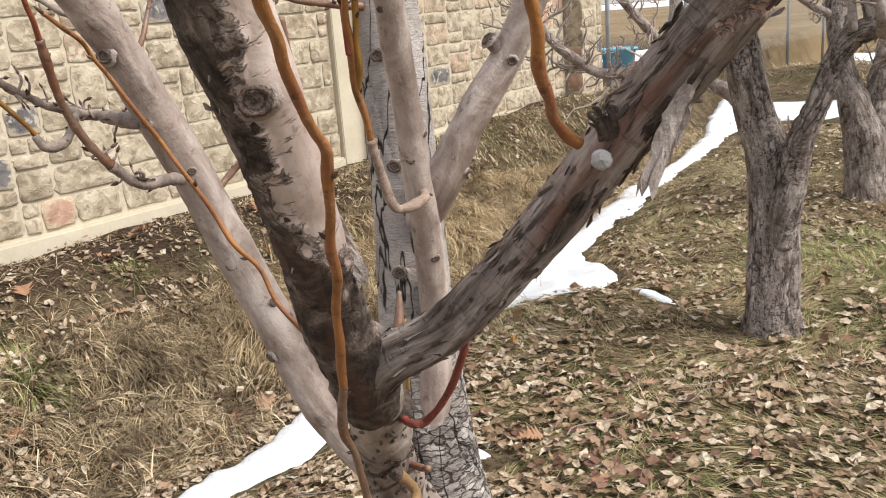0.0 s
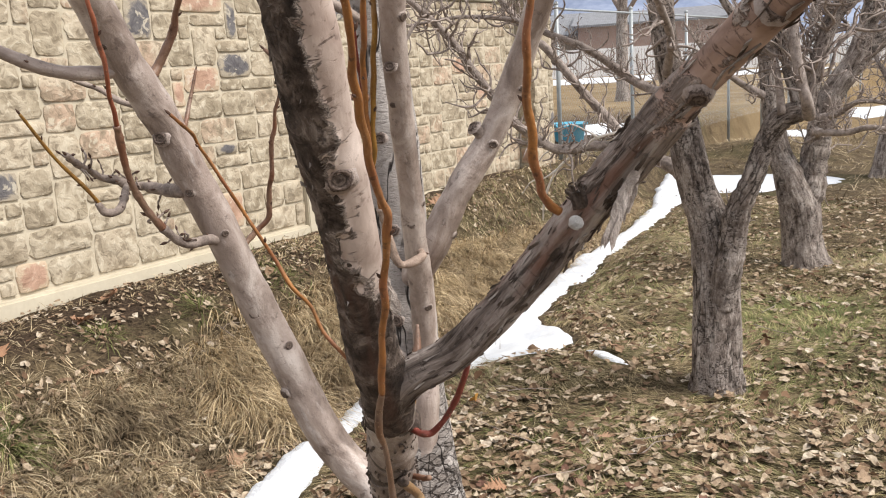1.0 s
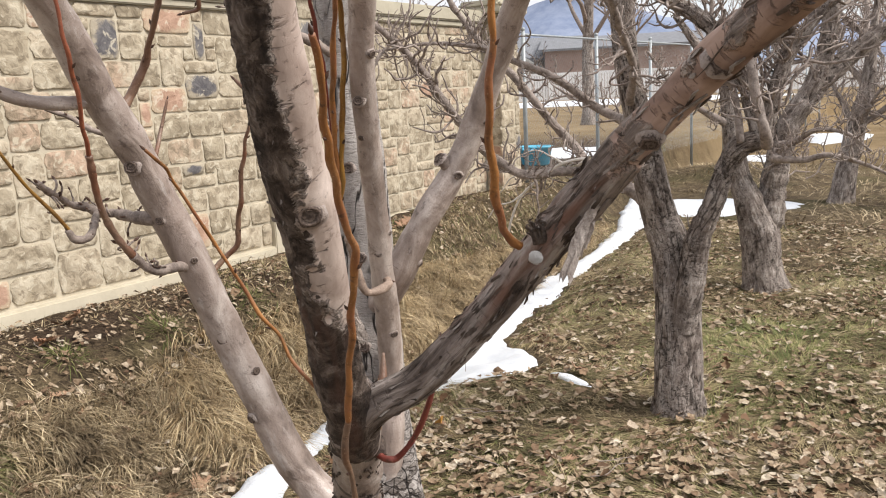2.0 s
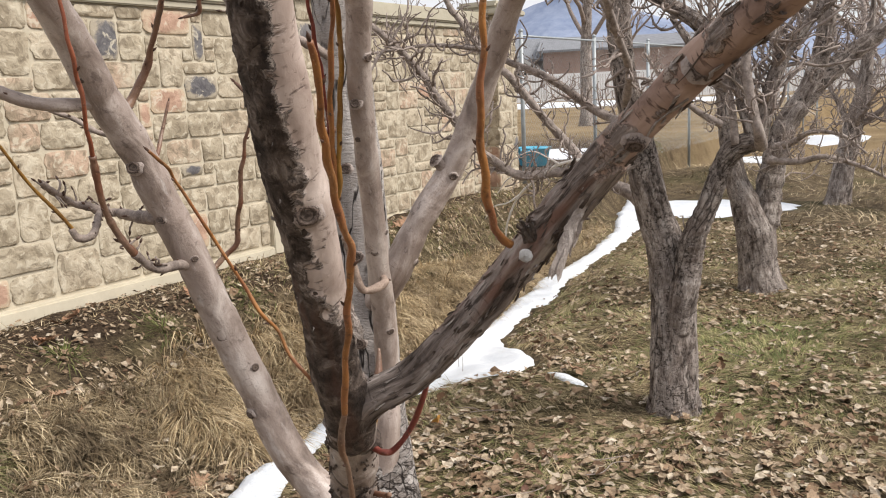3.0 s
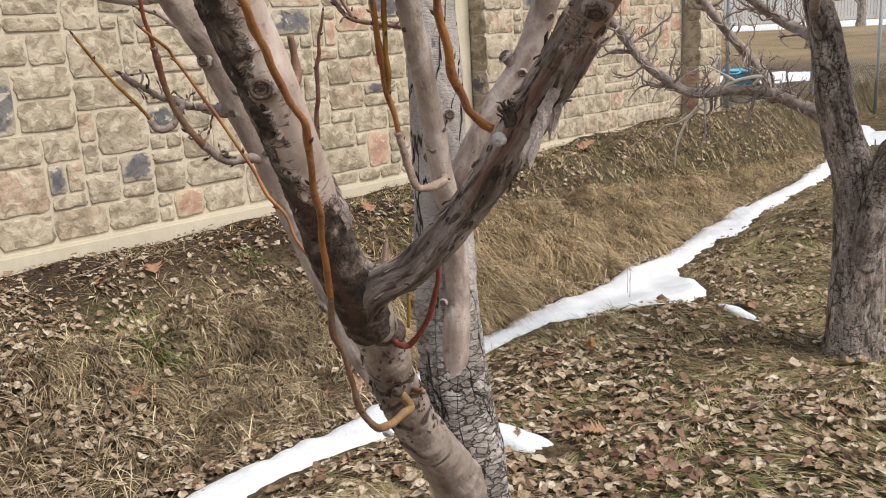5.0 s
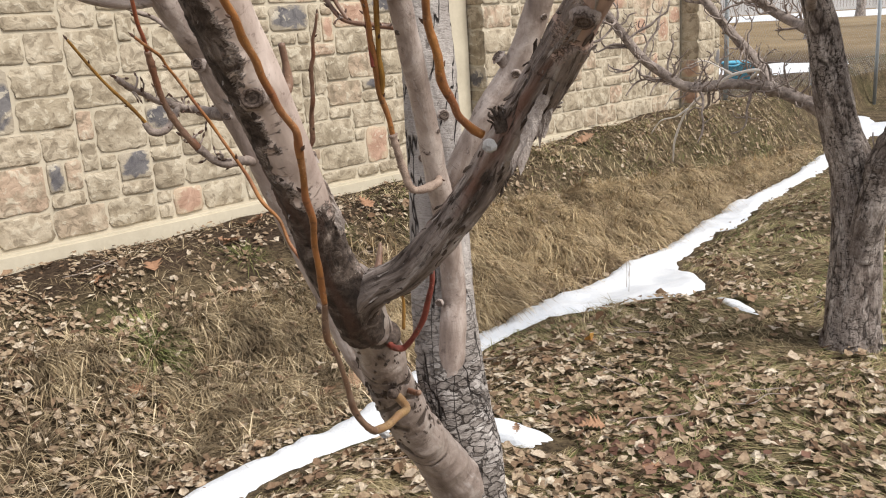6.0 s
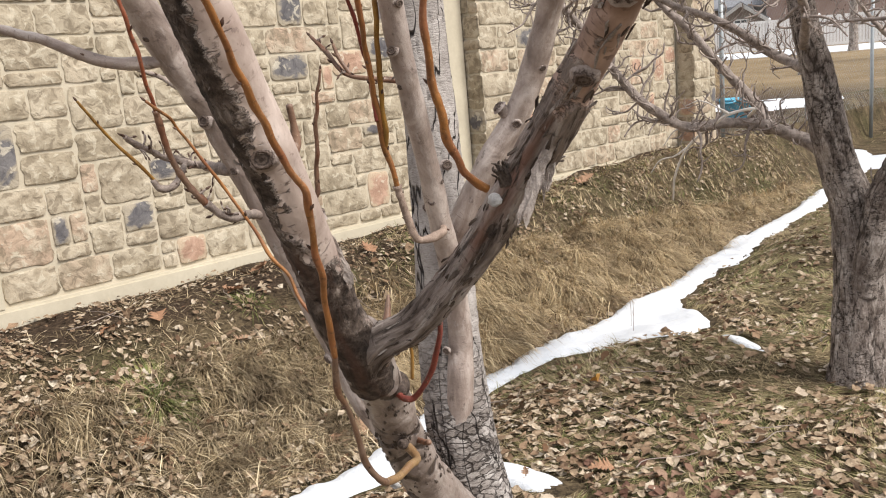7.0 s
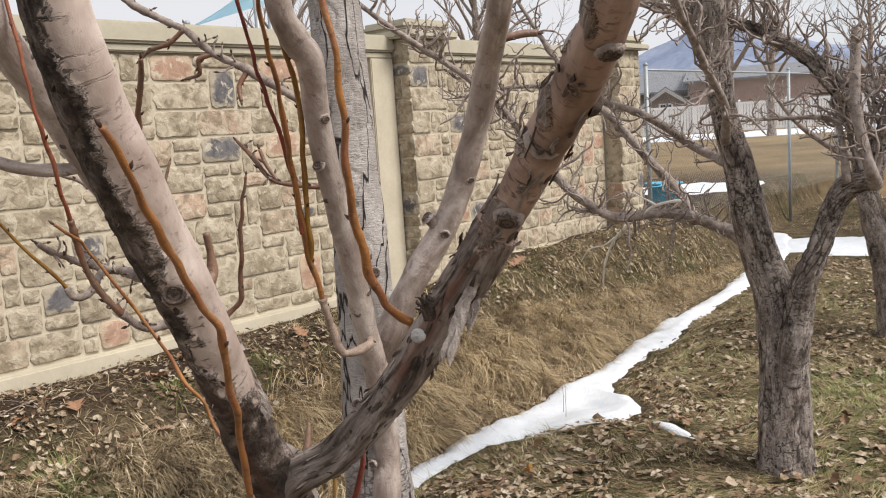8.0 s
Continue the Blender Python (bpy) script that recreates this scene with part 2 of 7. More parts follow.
def make_furrowed_bark():
    """Old bark broken into upright grey plates by narrow fissures, some cracked across."""
    k = Nodes("furrowed_bark", 0.88, 0.2)
    c = k.coord("bark")
    fur = k.noise(k.coord("bark", (1, 1, 0.24)), 30, 6, 0.7, 0.3)
    fine = k.noise(k.coord("bark", (1, 1, 0.6)), 120, 6, 0.75)
    level = k.noise(k.coord("bark", (1, 1, 2.4)), 48, 5, 0.65, 0.4)
    mixed = k.math("ADD", k.math("MULTIPLY", fur, 0.68), k.math("MULTIPLY", fine, 0.32))
    col = k.ramp(mixed, [(0.36, (0.035, 0.027, 0.023)), (0.43, (0.148, 0.117, 0.101)), (0.51, (0.30, 0.25, 0.22)), (0.61, (0.60, 0.535, 0.49))])
    broad = k.noise(c, 5, 3)
    col = k.mix(k.ramp(broad, [(0.40, 0.4), (0.54, 0.0)]), col, (0.10, 0.074, 0.062))
    patch = k.ramp(k.noise(c, 9, 3), [(0.44, 0.0), (0.56, 1.0)])
    across = k.math("MULTIPLY", k.ramp(level, [(0.37, 1.0), (0.42, 0.0)]), patch)
    lip = k.math("MULTIPLY", k.ramp(level, [(0.45, 0.0), (0.49, 0.75), (0.58, 0.1)]), patch)
    col = k.mix(lip, col, (0.50, 0.44, 0.40))
    col = k.mix(k.math("MULTIPLY", across, 0.6), col, (0.025, 0.019, 0.016))
    slit = k.noise(k.coord("bark", (1, 1, 0.3)), 24, 3, 0.5, 0.5)
    gap = k.math("MULTIPLY", k.ramp(k.math("ABSOLUTE", k.math("SUBTRACT", slit, 0.5)), [(0.006, 0.9), (0.024, 0.0)]), k.ramp(fine, [(0.35, 1.0), (0.58, 0.0)]))
    col = k.mix(gap, col, (0.02, 0.015, 0.012))
    cleft = k.n.new("ShaderNodeAttribute")
    cleft.attribute_name = "bare"
    col = k.mix(k.ramp(cleft.outputs["Fac"], [(0.25, 0.0), (0.7, 0.85)]), col, (0.03, 0.022, 0.018))
    h = k.math("SUBTRACT", k.math("ADD", fur, k.math("MULTIPLY", fine, 0.5)), k.math("ADD", k.math("MULTIPLY", gap, 0.5), k.math("MULTIPLY", across, 0.3)))
    return k.done(col, h, 1.0, 0.022)


def make_twig(name, low, high, tip):
    k = Nodes(name, 0.42, 0.45)
    c = k.coord("bark")
    n = k.noise(k.coord("bark", (1, 1, 0.35)), 60, 4)
    col = k.ramp(n, [(0.32, low), (0.62, high)])
    col = k.mix(k.ramp(k.noise(c, 14, 2), [(0.45, 0.0), (0.62, 0.75)]), col, tip)
    worn = k.noise(k.coord("bark", (1, 1, 0.4)), 34, 5, 0.65)
    col = k.mix(k.ramp(worn, [(0.54, 0.0), (0.66, 0.6)]), col, tuple(0.04 + 0.85 * a + 0.15 * b for a, b in zip(high, (0.4, 0.3, 0.25))))
    dark = k.noise(k.coord("bark", (1, 1, 1.6)), 46, 5, 0.7)
    col = k.mix(k.ramp(dark, [(0.33, 0.75), (0.43, 0.0)]), col, (0.07, 0.035, 0.022))
    dots = k.cells(k.coord("bark", (1, 1, 0.5)), 330)
    col = k.mix(k.ramp(dots, [(0.1, 0.4), (0.18, 0.0)]), col, (0.5, 0.36, 0.22))
    return k.done(col, k.math("ADD", k.noise(c, 220, 4), worn), 0.5, 0.002)


def make_ground():
    k = Nodes("dead_turf", 0.95, 0.1)
    c = k.coord()
    broad, mid, fine = k.noise(c, 0.9, 4), k.noise(c, 6, 5, 0.65), k.noise(c, 48, 6, 0.75)
    col = k.ramp(mid, [(0.3, (0.06, 0.043, 0.028)), (0.48, (0.135, 0.10, 0.062)), (0.64, (0.21, 0.16, 0.095)), (0.8, (0.28, 0.22, 0.135))])
    col = k.mix(k.ramp(broad, [(0.5, 0.0), (0.66, 0.55)]), col, (0.075, 0.085, 0.03))
    col = k.mix(k.ramp(fine, [(0.38, 0.75), (0.55, 0.0)]), col, (0.028, 0.021, 0.015))
    sx = k.n.new("ShaderNodeSeparateXYZ")
    k.put(c, sx.inputs[0])
    near_wall = k.math("SUBTRACT", k.math("MULTIPLY", k.math("ADD", sx.outputs["X"], 3.5), -2.2), k.math("MULTIPLY", mid, 0.6))
    near_wall = k.math("SUBTRACT", near_wall, k.math("MULTIPLY", k.math("MAXIMUM", k.math("SUBTRACT", sx.outputs["Y"], 3.6), 0.0), 0.3))
    col = k.mix(k.ramp(near_wall, [(0.0, 0.0), (0.4, 0.85)]), col, k.ramp(fine, [(0.35, (0.026, 0.017, 0.012)), (0.65, (0.10, 0.068, 0.049))]))
    far = k.math("MULTIPLY", k.math("SUBTRACT", sx.outputs["Y"], 13.0), 0.2)
    col = k.mix(k.ramp(far, [(0.0, 0.0), (1.0, 1.0)]), col, k.ramp(k.noise(c, 0.7, 5), [(0.35, (0.20, 0.14, 0.075)), (0.65, (0.29, 0.215, 0.125))]))
    return k.done(col, k.math("ADD", mid, fine), 0.9, 0.03)


def make_stone():
    """Cast ledgestone: olive-buff split faces clouded with cream, brown in the hollows; cream also paints highlights on
    raised parts.
    """
    k = Nodes("cast_stone", 0.8, 0.3)
    p = k.n.new("ShaderNodeNewGeometry").outputs["Position"]
    r = k.rand()
    base = k.ramp(r, [(0.0, (0.34, 0.285, 0.205)), (0.2, (0.41, 0.35, 0.26)), (0.4, (0.31, 0.26, 0.188)), (0.62, (0.46, 0.39, 0.295)), (0.8, (0.38, 0.318, 0.233)), (0.92, (0.43, 0.325, 0.24)), (1.0, (0.46, 0.33, 0.245))])
    ledge = k.noise(p, 7, 3, 0.5, 0.5)
    chip = k.noise(p, 17, 3, 0.55, 0.5)
    hollow = k.noise(p, 10, 4, 0.6, 0.3)
    col = k.mix(k.ramp(hollow, [(0.40, 0.7), (0.54, 0.0)]), base, (0.225, 0.182, 0.125))
    # Cream on high relief, dark on low: highlight and shade put into the colour.
    col = k.mix(k.ramp(ledge, [(0.46, 0.0), (0.62, 0.65)]), col, (0.50, 0.435, 0.335))
    col = k.mix(k.ramp(chip, [(0.56, 0.0), (0.62, 0.7)]), col, (0.545, 0.485, 0.38))
    col = k.mix(k.ramp(chip, [(0.38, 0.65), (0.44, 0.0)]), col, (0.19, 0.152, 0.105))
    fine = k.noise(p, 130, 5, 0.7)
    col = k.mix(k.ramp(fine, [(0.32, 0.2), (0.48, 0.0)]), col, (0.15, 0.12, 0.085))
    h = k.math("ADD", k.math("MULTIPLY", ledge, 0.7), k.math("ADD", k.math("MULTIPLY", chip, 0.9), k.math("MULTIPLY", fine, 0.06)))
    return k.done(col, h, 0.8, 0.022)


def tinted_stone(name, a, b, blot):
    """A stone stained in its heart, paling to the wall's buff at its rim."""
    k = Nodes(name, 0.8, 0.3)
    p = k.n.new("ShaderNodeNewGeometry").outputs["Position"]
    w = k.noise(p, 12, 5, 0.65, 0.7)
    col = k.ramp(w, [(0.36, a), (0.62, b)])
    flat = k.n.new("ShaderNodeVectorMath")
    flat.operation = "LENGTH"
    k.put(k.coord("", (0, 1, 1)), flat.inputs[0])
    far = k.math("ADD", flat.outputs["Value"], k.math("MULTIPLY", k.math("SUBTRACT", k.noise(p, 11, 5, 0.6, 1.0), 0.5), 0.9))
    col = k.mix(k.ramp(far, [(0.36, 0.0), (0.5, 0.85)]), col, blot)
    chip = k.noise(p, 18, 3, 0.55, 0.5)
    # Raised chips paled as well, a highlight held in the colour.
    col = k.mix(k.ramp(chip, [(0.59, 0.0), (0.65, 0.6)]), col, (0.62, 0.56, 0.45))
    return k.done(col, k.math("ADD", w, k.math("MULTIPLY", chip, 0.4)), 0.8, 0.014)


def make_leaf(name, stops, island=False):
    k = Nodes(name, 0.85, 0.12)
    c = k.coord()
    col = k.ramp(k.rand(island), stops)
    n = k.noise(c, 60 if island else 60, 4)
    col = k.mix(k.ramp(n, [(0.42, 0.5), (0.6, 0.0)]), col, (0.10, 0.06, 0.035))
    return k.done(col, n, 0.3, 0.004)


def make_grass(name, stops, shade_streak=(4.5, 4.5, 4.5)):
    k = Nodes(name, 0.7, 0.25)
    scaled = k.n.new("ShaderNodeVectorMath")
    scaled.operation = "MULTIPLY"
    scaled.inputs[1].default_value = shade_streak
    k.put(k.n.new("ShaderNodeNewGeometry").outputs["Position"], scaled.inputs[0])
    # Noise darkens blades in streaks, painting the shade between clumps.
    col = k.mix(k.ramp(k.noise(scaled.outputs[0], 1.0, 4, 0.65), [(0.38, 0.8), (0.54, 0.0)]), k.ramp(k.rand(True), stops), stops[0][1])
    return k.done(col)


def make_canvas():
    """Thin cloth that the sky shines through."""
    k = Nodes("blue_canvas", 0.8, 0.2)
    t, mx = k.n.new("ShaderNodeBsdfTranslucent"), k.n.new("ShaderNodeMixShader")
    col = k.ramp(k.noise(k.coord(), 1.2, 3), [(0.35, (0.66, 0.86, 0.96)), (0.65, (0.74, 0.91, 0.98))])
    k.put(col, t.inputs["Color"])
    k.put(col, k.b.inputs["Base Color"])
    mx.inputs[0].default_value = 0.65
    k.l.new(k.b.outputs[0], mx.inputs[1])
    k.l.new(t.outputs[0], mx.inputs[2])
    k.l.new(mx.outputs[0], k.n["Material Output"].inputs["Surface"])
    return k.m


OLDSTEM = make_smooth_bark("old_stem_bark", 0.74)
SMOOTH, SILVER, FURROW = make_smooth_bark(), make_silver_bark(), make_furrowed_bark()
# Palest stop puts whitish highlights on the dark plates into the colour.
SCALY = make_scaly_bark("scaly_bark", [(0.34, (0.022, 0.016, 0.013)), (0.46, (0.066, 0.048, 0.039)), (0.57, (0.155, 0.118, 0.097)), (0.70, (0.40, 0.335, 0.29))], [(0.37, 0.85), (0.48, 0.0)], (0.12, 0.066, 0.048), 0.5, 0.8, 44, (1.55, 1.53, 1.52))
EMBER = make_twig("red_orange_twig", (0.16, 0.042, 0.022), (0.33, 0.105, 0.048), (0.25, 0.075, 0.04))
# Brightest grey stop stands for sun glints on the shaggy ridges.
SHAGGY = make_scaly_bark("shaggy_bark", [(0.31, (0.06, 0.045, 0.038)), (0.41, (0.18, 0.142, 0.122)), (0.52, (0.33, 0.275, 0.245)), (0.65, (0.56, 0.50, 0.46))], [(0.36, 0.85), (0.46, 0.0)], (0.20, 0.10, 0.068), 0.1, 0.13, 60, (1.2, 1.03, 0.95))
GOLDEN = make_twig("golden_twig", (0.15, 0.09, 0.045), (0.31, 0.195, 0.09), (0.22, 0.12, 0.06))
ORANGE = make_twig("orange_twig", (0.14, 0.058, 0.02), (0.35, 0.15, 0.042), (0.24, 0.09, 0.045))
YELLOW = make_twig("yellow_twig", (0.17, 0.09, 0.02), (0.34, 0.18, 0.035), (0.24, 0.11, 0.03))
RED = make_twig("red_twig", (0.12, 0.024, 0.019), (0.25, 0.055, 0.04), (0.18, 0.045, 0.03))
BROWNTWIG = make_twig("brown_twig", (0.10, 0.06, 0.045), (0.22, 0.13, 0.085), (0.19, 0.075, 0.04))
OLDLIMB = plain("old_limb_bark", (0.12, 0.093, 0.08), (0.46, 0.39, 0.35), 34, 0.75, bump=0.7, attribute="bark", distance=0.005)
OLDTWIG = plain("old_twig_bark", (0.11, 0.085, 0.074), (0.46, 0.385, 0.34), 40, 0.75, attribute="bark", distance=0.003)
GREYTWIG = plain("grey_twig", (0.10, 0.075, 0.064), (0.42, 0.345, 0.30), 44, 0.7, attribute="bark", distance=0.003)
PALETWIG = plain("pale_twig", (0.66, 0.60, 0.54), (0.86, 0.81, 0.76), 30, 0.8, attribute="bark", distance=0.003)
EYE = make_eye()
TANWOOD = plain("tan_wood", (0.15, 0.10, 0.075), (0.44, 0.335, 0.27), 70, 0.6, attribute="bark", bump=0.8, distance=0.002)
GREYORANGE = make_twig("weathered_twig", (0.07, 0.045, 0.034), (0.20, 0.125, 0.085), (0.17, 0.08, 0.04))
BUD = plain("bud", (0.045, 0.026, 0.02), (0.15, 0.085, 0.06), 90, 0.6)
SCAR = plain("scar", (0.03, 0.022, 0.018), (0.19, 0.14, 0.115), 160, 0.85, bump=0.8)
PALESCAR = plain("pale_scar", (0.62, 0.59, 0.57), (0.9, 0.89, 0.88), 160, 0.9, bump=0.9)
FLAKE = plain("bark_flake", (0.028, 0.02, 0.016), (0.20, 0.155, 0.128), 60, 0.9, bump=0.8)
PALEFLAKE = plain("dry_flake", (0.20, 0.165, 0.145), (0.56, 0.50, 0.46), 70, 0.9, bump=0.8)
GROUND = make_ground()
# Bluish tint of the darker tone paints soft blue shading on the snow.
SNOW = plain("old_snow", (0.60, 0.635, 0.69), (0.74, 0.76, 0.79), 9, 0.55, 0.3, 0.5, 0.02)
STONE = make_stone()
SLATE = tinted_stone("slate_stone", (0.085, 0.08, 0.088), (0.175, 0.165, 0.165), (0.40, 0.345, 0.262))
RUST = tinted_stone("rust_stone", (0.33, 0.205, 0.145), (0.48, 0.32, 0.24), (0.50, 0.40, 0.29))
MORTAR = plain("wall_concrete", (0.47, 0.42, 0.325), (0.575, 0.52, 0.41), 5, 0.85, 0.2, 0.25, 0.004)
JOINT = plain("stone_joint", (0.44, 0.39, 0.30), (0.545, 0.485, 0.385), 9, 0.9, 0.2, 0.4, 0.004)
PALEBARK = plain("pale_bark_strip", (0.26, 0.205, 0.175), (0.70, 0.62, 0.57), 75, 0.85, bump=0.8)
CAPSTONE = plain("cap_concrete", (0.39, 0.355, 0.275), (0.49, 0.45, 0.36), 5, 0.85, 0.2, 0.3, 0.004)
LEAF = make_leaf("dry_leaf", [(0.0, (0.15, 0.085, 0.05)), (0.3, (0.27, 0.175, 0.11)), (0.6, (0.36, 0.25, 0.165)), (0.85, (0.47, 0.37, 0.27)), (1.0, (0.55, 0.46, 0.36))])
LEAFS = make_leaf("leaf_litter", [(0.0, (0.125, 0.076, 0.05)), (0.22, (0.25, 0.172, 0.113)), (0.5, (0.365, 0.28, 0.192)), (0.8, (0.47, 0.385, 0.285)), (1.0, (0.61, 0.535, 0.43))], True)
OAK = make_leaf("rust_leaf", [(0.0, (0.36, 0.19, 0.11)), (1.0, (0.48, 0.32, 0.22))])
WINE = make_leaf("wine_leaf", [(0.0, (0.11, 0.055, 0.042)), (0.5, (0.19, 0.105, 0.08)), (1.0, (0.34, 0.23, 0.165))])
GOLDLEAF = make_leaf("golden_leaf", [(0.0, (0.60, 0.30, 0.07)), (1.0, (0.70, 0.38, 0.10))])
STRAW = make_grass("straw", [(0.0, (0.16, 0.115, 0.06)), (0.35, (0.33, 0.25, 0.135)), (0.7, (0.48, 0.38, 0.22)), (1.0, (0.64, 0.53, 0.34))])
BANK = make_grass("bank_straw", [(0.0, (0.115, 0.075, 0.042)), (0.3, (0.36, 0.26, 0.14)), (0.65, (0.55, 0.42, 0.245)), (1.0, (0.80, 0.66, 0.44))], (3.0, 9.0, 3.0))
DRY = make_grass("dull_straw", [(0.0, (0.09, 0.063, 0.038)), (0.35, (0.25, 0.185, 0.105)), (0.7, (0.46, 0.36, 0.22)), (1.0, (0.76, 0.63, 0.43))])
MAT = make_grass("combed_straw", [(0.0, (0.13, 0.11, 0.05)), (0.35, (0.25, 0.21, 0.105)), (0.7, (0.40, 0.325, 0.18)), (1.0, (0.60, 0.50, 0.32))])
GREEN = make_grass("green_grass", [(0.0, (0.085, 0.105, 0.03)), (0.5, (0.16, 0.175, 0.055)), (0.8, (0.30, 0.275, 0.12)), (1.0, (0.46, 0.385, 0.21))])
LUSH = make_grass("living_grass", [(0.0, (0.09, 0.11, 0.035)), (0.4, (0.17, 0.19, 0.06)), (0.7, (0.33, 0.31, 0.125)), (1.0, (0.56, 0.48, 0.27))])
GALV = plain("galvanised_steel", (0.26, 0.285, 0.30), (0.36, 0.385, 0.40), 12, 0.5, 0.5, 0.1, 0.001, metal=0.3)
VINYL = plain("white_vinyl", (0.68, 0.68, 0.69), (0.77, 0.77, 0.78), 1.5, 0.5, 0.4, 0.05)
# Siding, brick and roof are paled: far haze put into their colours.
SIDING = plain("house_siding", (0.19, 0.16, 0.14), (0.27, 0.23, 0.205), 1.5, 0.8)
BRICKY = plain("brick_front", (0.29, 0.20, 0.17), (0.38, 0.275, 0.235), 1.2, 0.85)
ROOF = plain("roof_shingle", (0.15, 0.155, 0.17), (0.235, 0.24, 0.26), 3, 0.9)
TRIMW = plain("white_trim", (0.6, 0.6, 0.6), (0.72, 0.72, 0.72), 3, 0.6)
PANE = plain("window_glass", (0.03, 0.035, 0.04), (0.06, 0.07, 0.08), 2, 0.15, 0.5)
BLUE = plain("blue_plastic", (0.08, 0.37, 0.55), (0.13, 0.48, 0.66), 5, 0.45, 0.4)
SAIL = make_canvas()
# Blue of distant haze is put into the slope's own colour.
MOUNT = plain("haze_blue_slope", (0.13, 0.17, 0.27), (0.30, 0.34, 0.44), 0.012, 0.95)


# ---- mesh helpers ----
def mesh_of(name, verts, faces, material, smooth=True, attrs=None):
    me = bpy.data.meshes.new(name)
    me.from_pydata([tuple(v) for v in verts], [], [tuple(f) for f in faces])
    me.materials.append(material)
    if smooth:
        me.polygons.foreach_set("use_smooth", [True] * len(me.polygons))
    for key, (kind, values) in (attrs or {}).items():
        a = me.attributes.new(key, kind, "POINT")
        a.data.foreach_set("vector" if kind == "FLOAT_VECTOR" else "value", np.asarray(values, dtype=np.float32).ravel())
    me.update()
    return me


def piece(name, me, parent=None, label="", m=None):
    ob = new(name, me)
    if parent:
        ob.parent = parent
    if m is not None:
        ob.matrix_basis = m
    if label:
        ob["label"] = label
    return ob


def part(name, bm, material, parent=None, label="", smooth=False):
    me = bpy.data.meshes.new(name)
    bm.normal_update()
    bm.to_mesh(me)
    bm.free()
    me.materials.append(material)
    if smooth:
        me.polygons.foreach_set("use_smooth", [True] * len(me.polygons))
    return piece(name, me, parent, label)


def thing(name, place, label, category, group="", kind=""):
    ob = new(name)
    ob.location = place
    ob.empty_display_size = 0.05
    return tagged(ob, label, category, group, kind)


def box(bm, x0, x1, y0, y1, z0, z1, bevel=0.0):
    r = bmesh.ops.create_cube(bm, size=1, matrix=Matrix.Translation(((x0 + x1) / 2, (y0 + y1) / 2, (z0 + z1) / 2)) @ Matrix.Diagonal((x1 - x0, y1 - y0, z1 - z0, 1)))
    if bevel:
        es = list({e for v in r["verts"] for e in v.link_edges})
        bmesh.ops.bevel(bm, geom=es, offset=bevel, segments=2, affect="EDGES")
    return bm


def spline(points, step):
    """Catmull-Rom through the points (x, y, z, radius), resampled at about the step."""
    p = np.array(points, float)
    p = np.vstack([2 * p[0] - p[1], p, 2 * p[-1] - p[-2]])
    p[0, 3], p[-1, 3] = p[1, 3], p[-2, 3]
    out = []
    for i in range(1, len(p) - 2):
        n = max(2, int(np.linalg.norm(p[i + 1, :3] - p[i, :3]) / step))
        t = (np.arange(n) / n)[:, None]
        a, b, c, d = p[i - 1], p[i], p[i + 1], p[i + 2]
        out.append(0.5 * (2 * b + (c - a) * t + (2 * a - 5 * b + 4 * c - d) * t * t + (3 * b - a - 3 * c + d) * t ** 3))
    out.append(p[-2:-1])
    return np.concatenate(out)


def frames_along(q):
    """Directions along, across and across for each ring."""
    d = np.gradient(q[:, :3], axis=0)
    d /= np.linalg.norm(d, axis=1)[:, None] + 1e-9
    ref = Vector((0.31, 0.87, 0.12))
    us, vs = [], []
    u = Vector(d[0]).cross(ref).normalized()
    for k in range(len(q)):
        w = Vector(d[k])
        u = (u - w * u.dot(w)).normalized()
        us.append(u.copy())
        vs.append(w.cross(u))
    return d, np.array(us), np.array(vs)


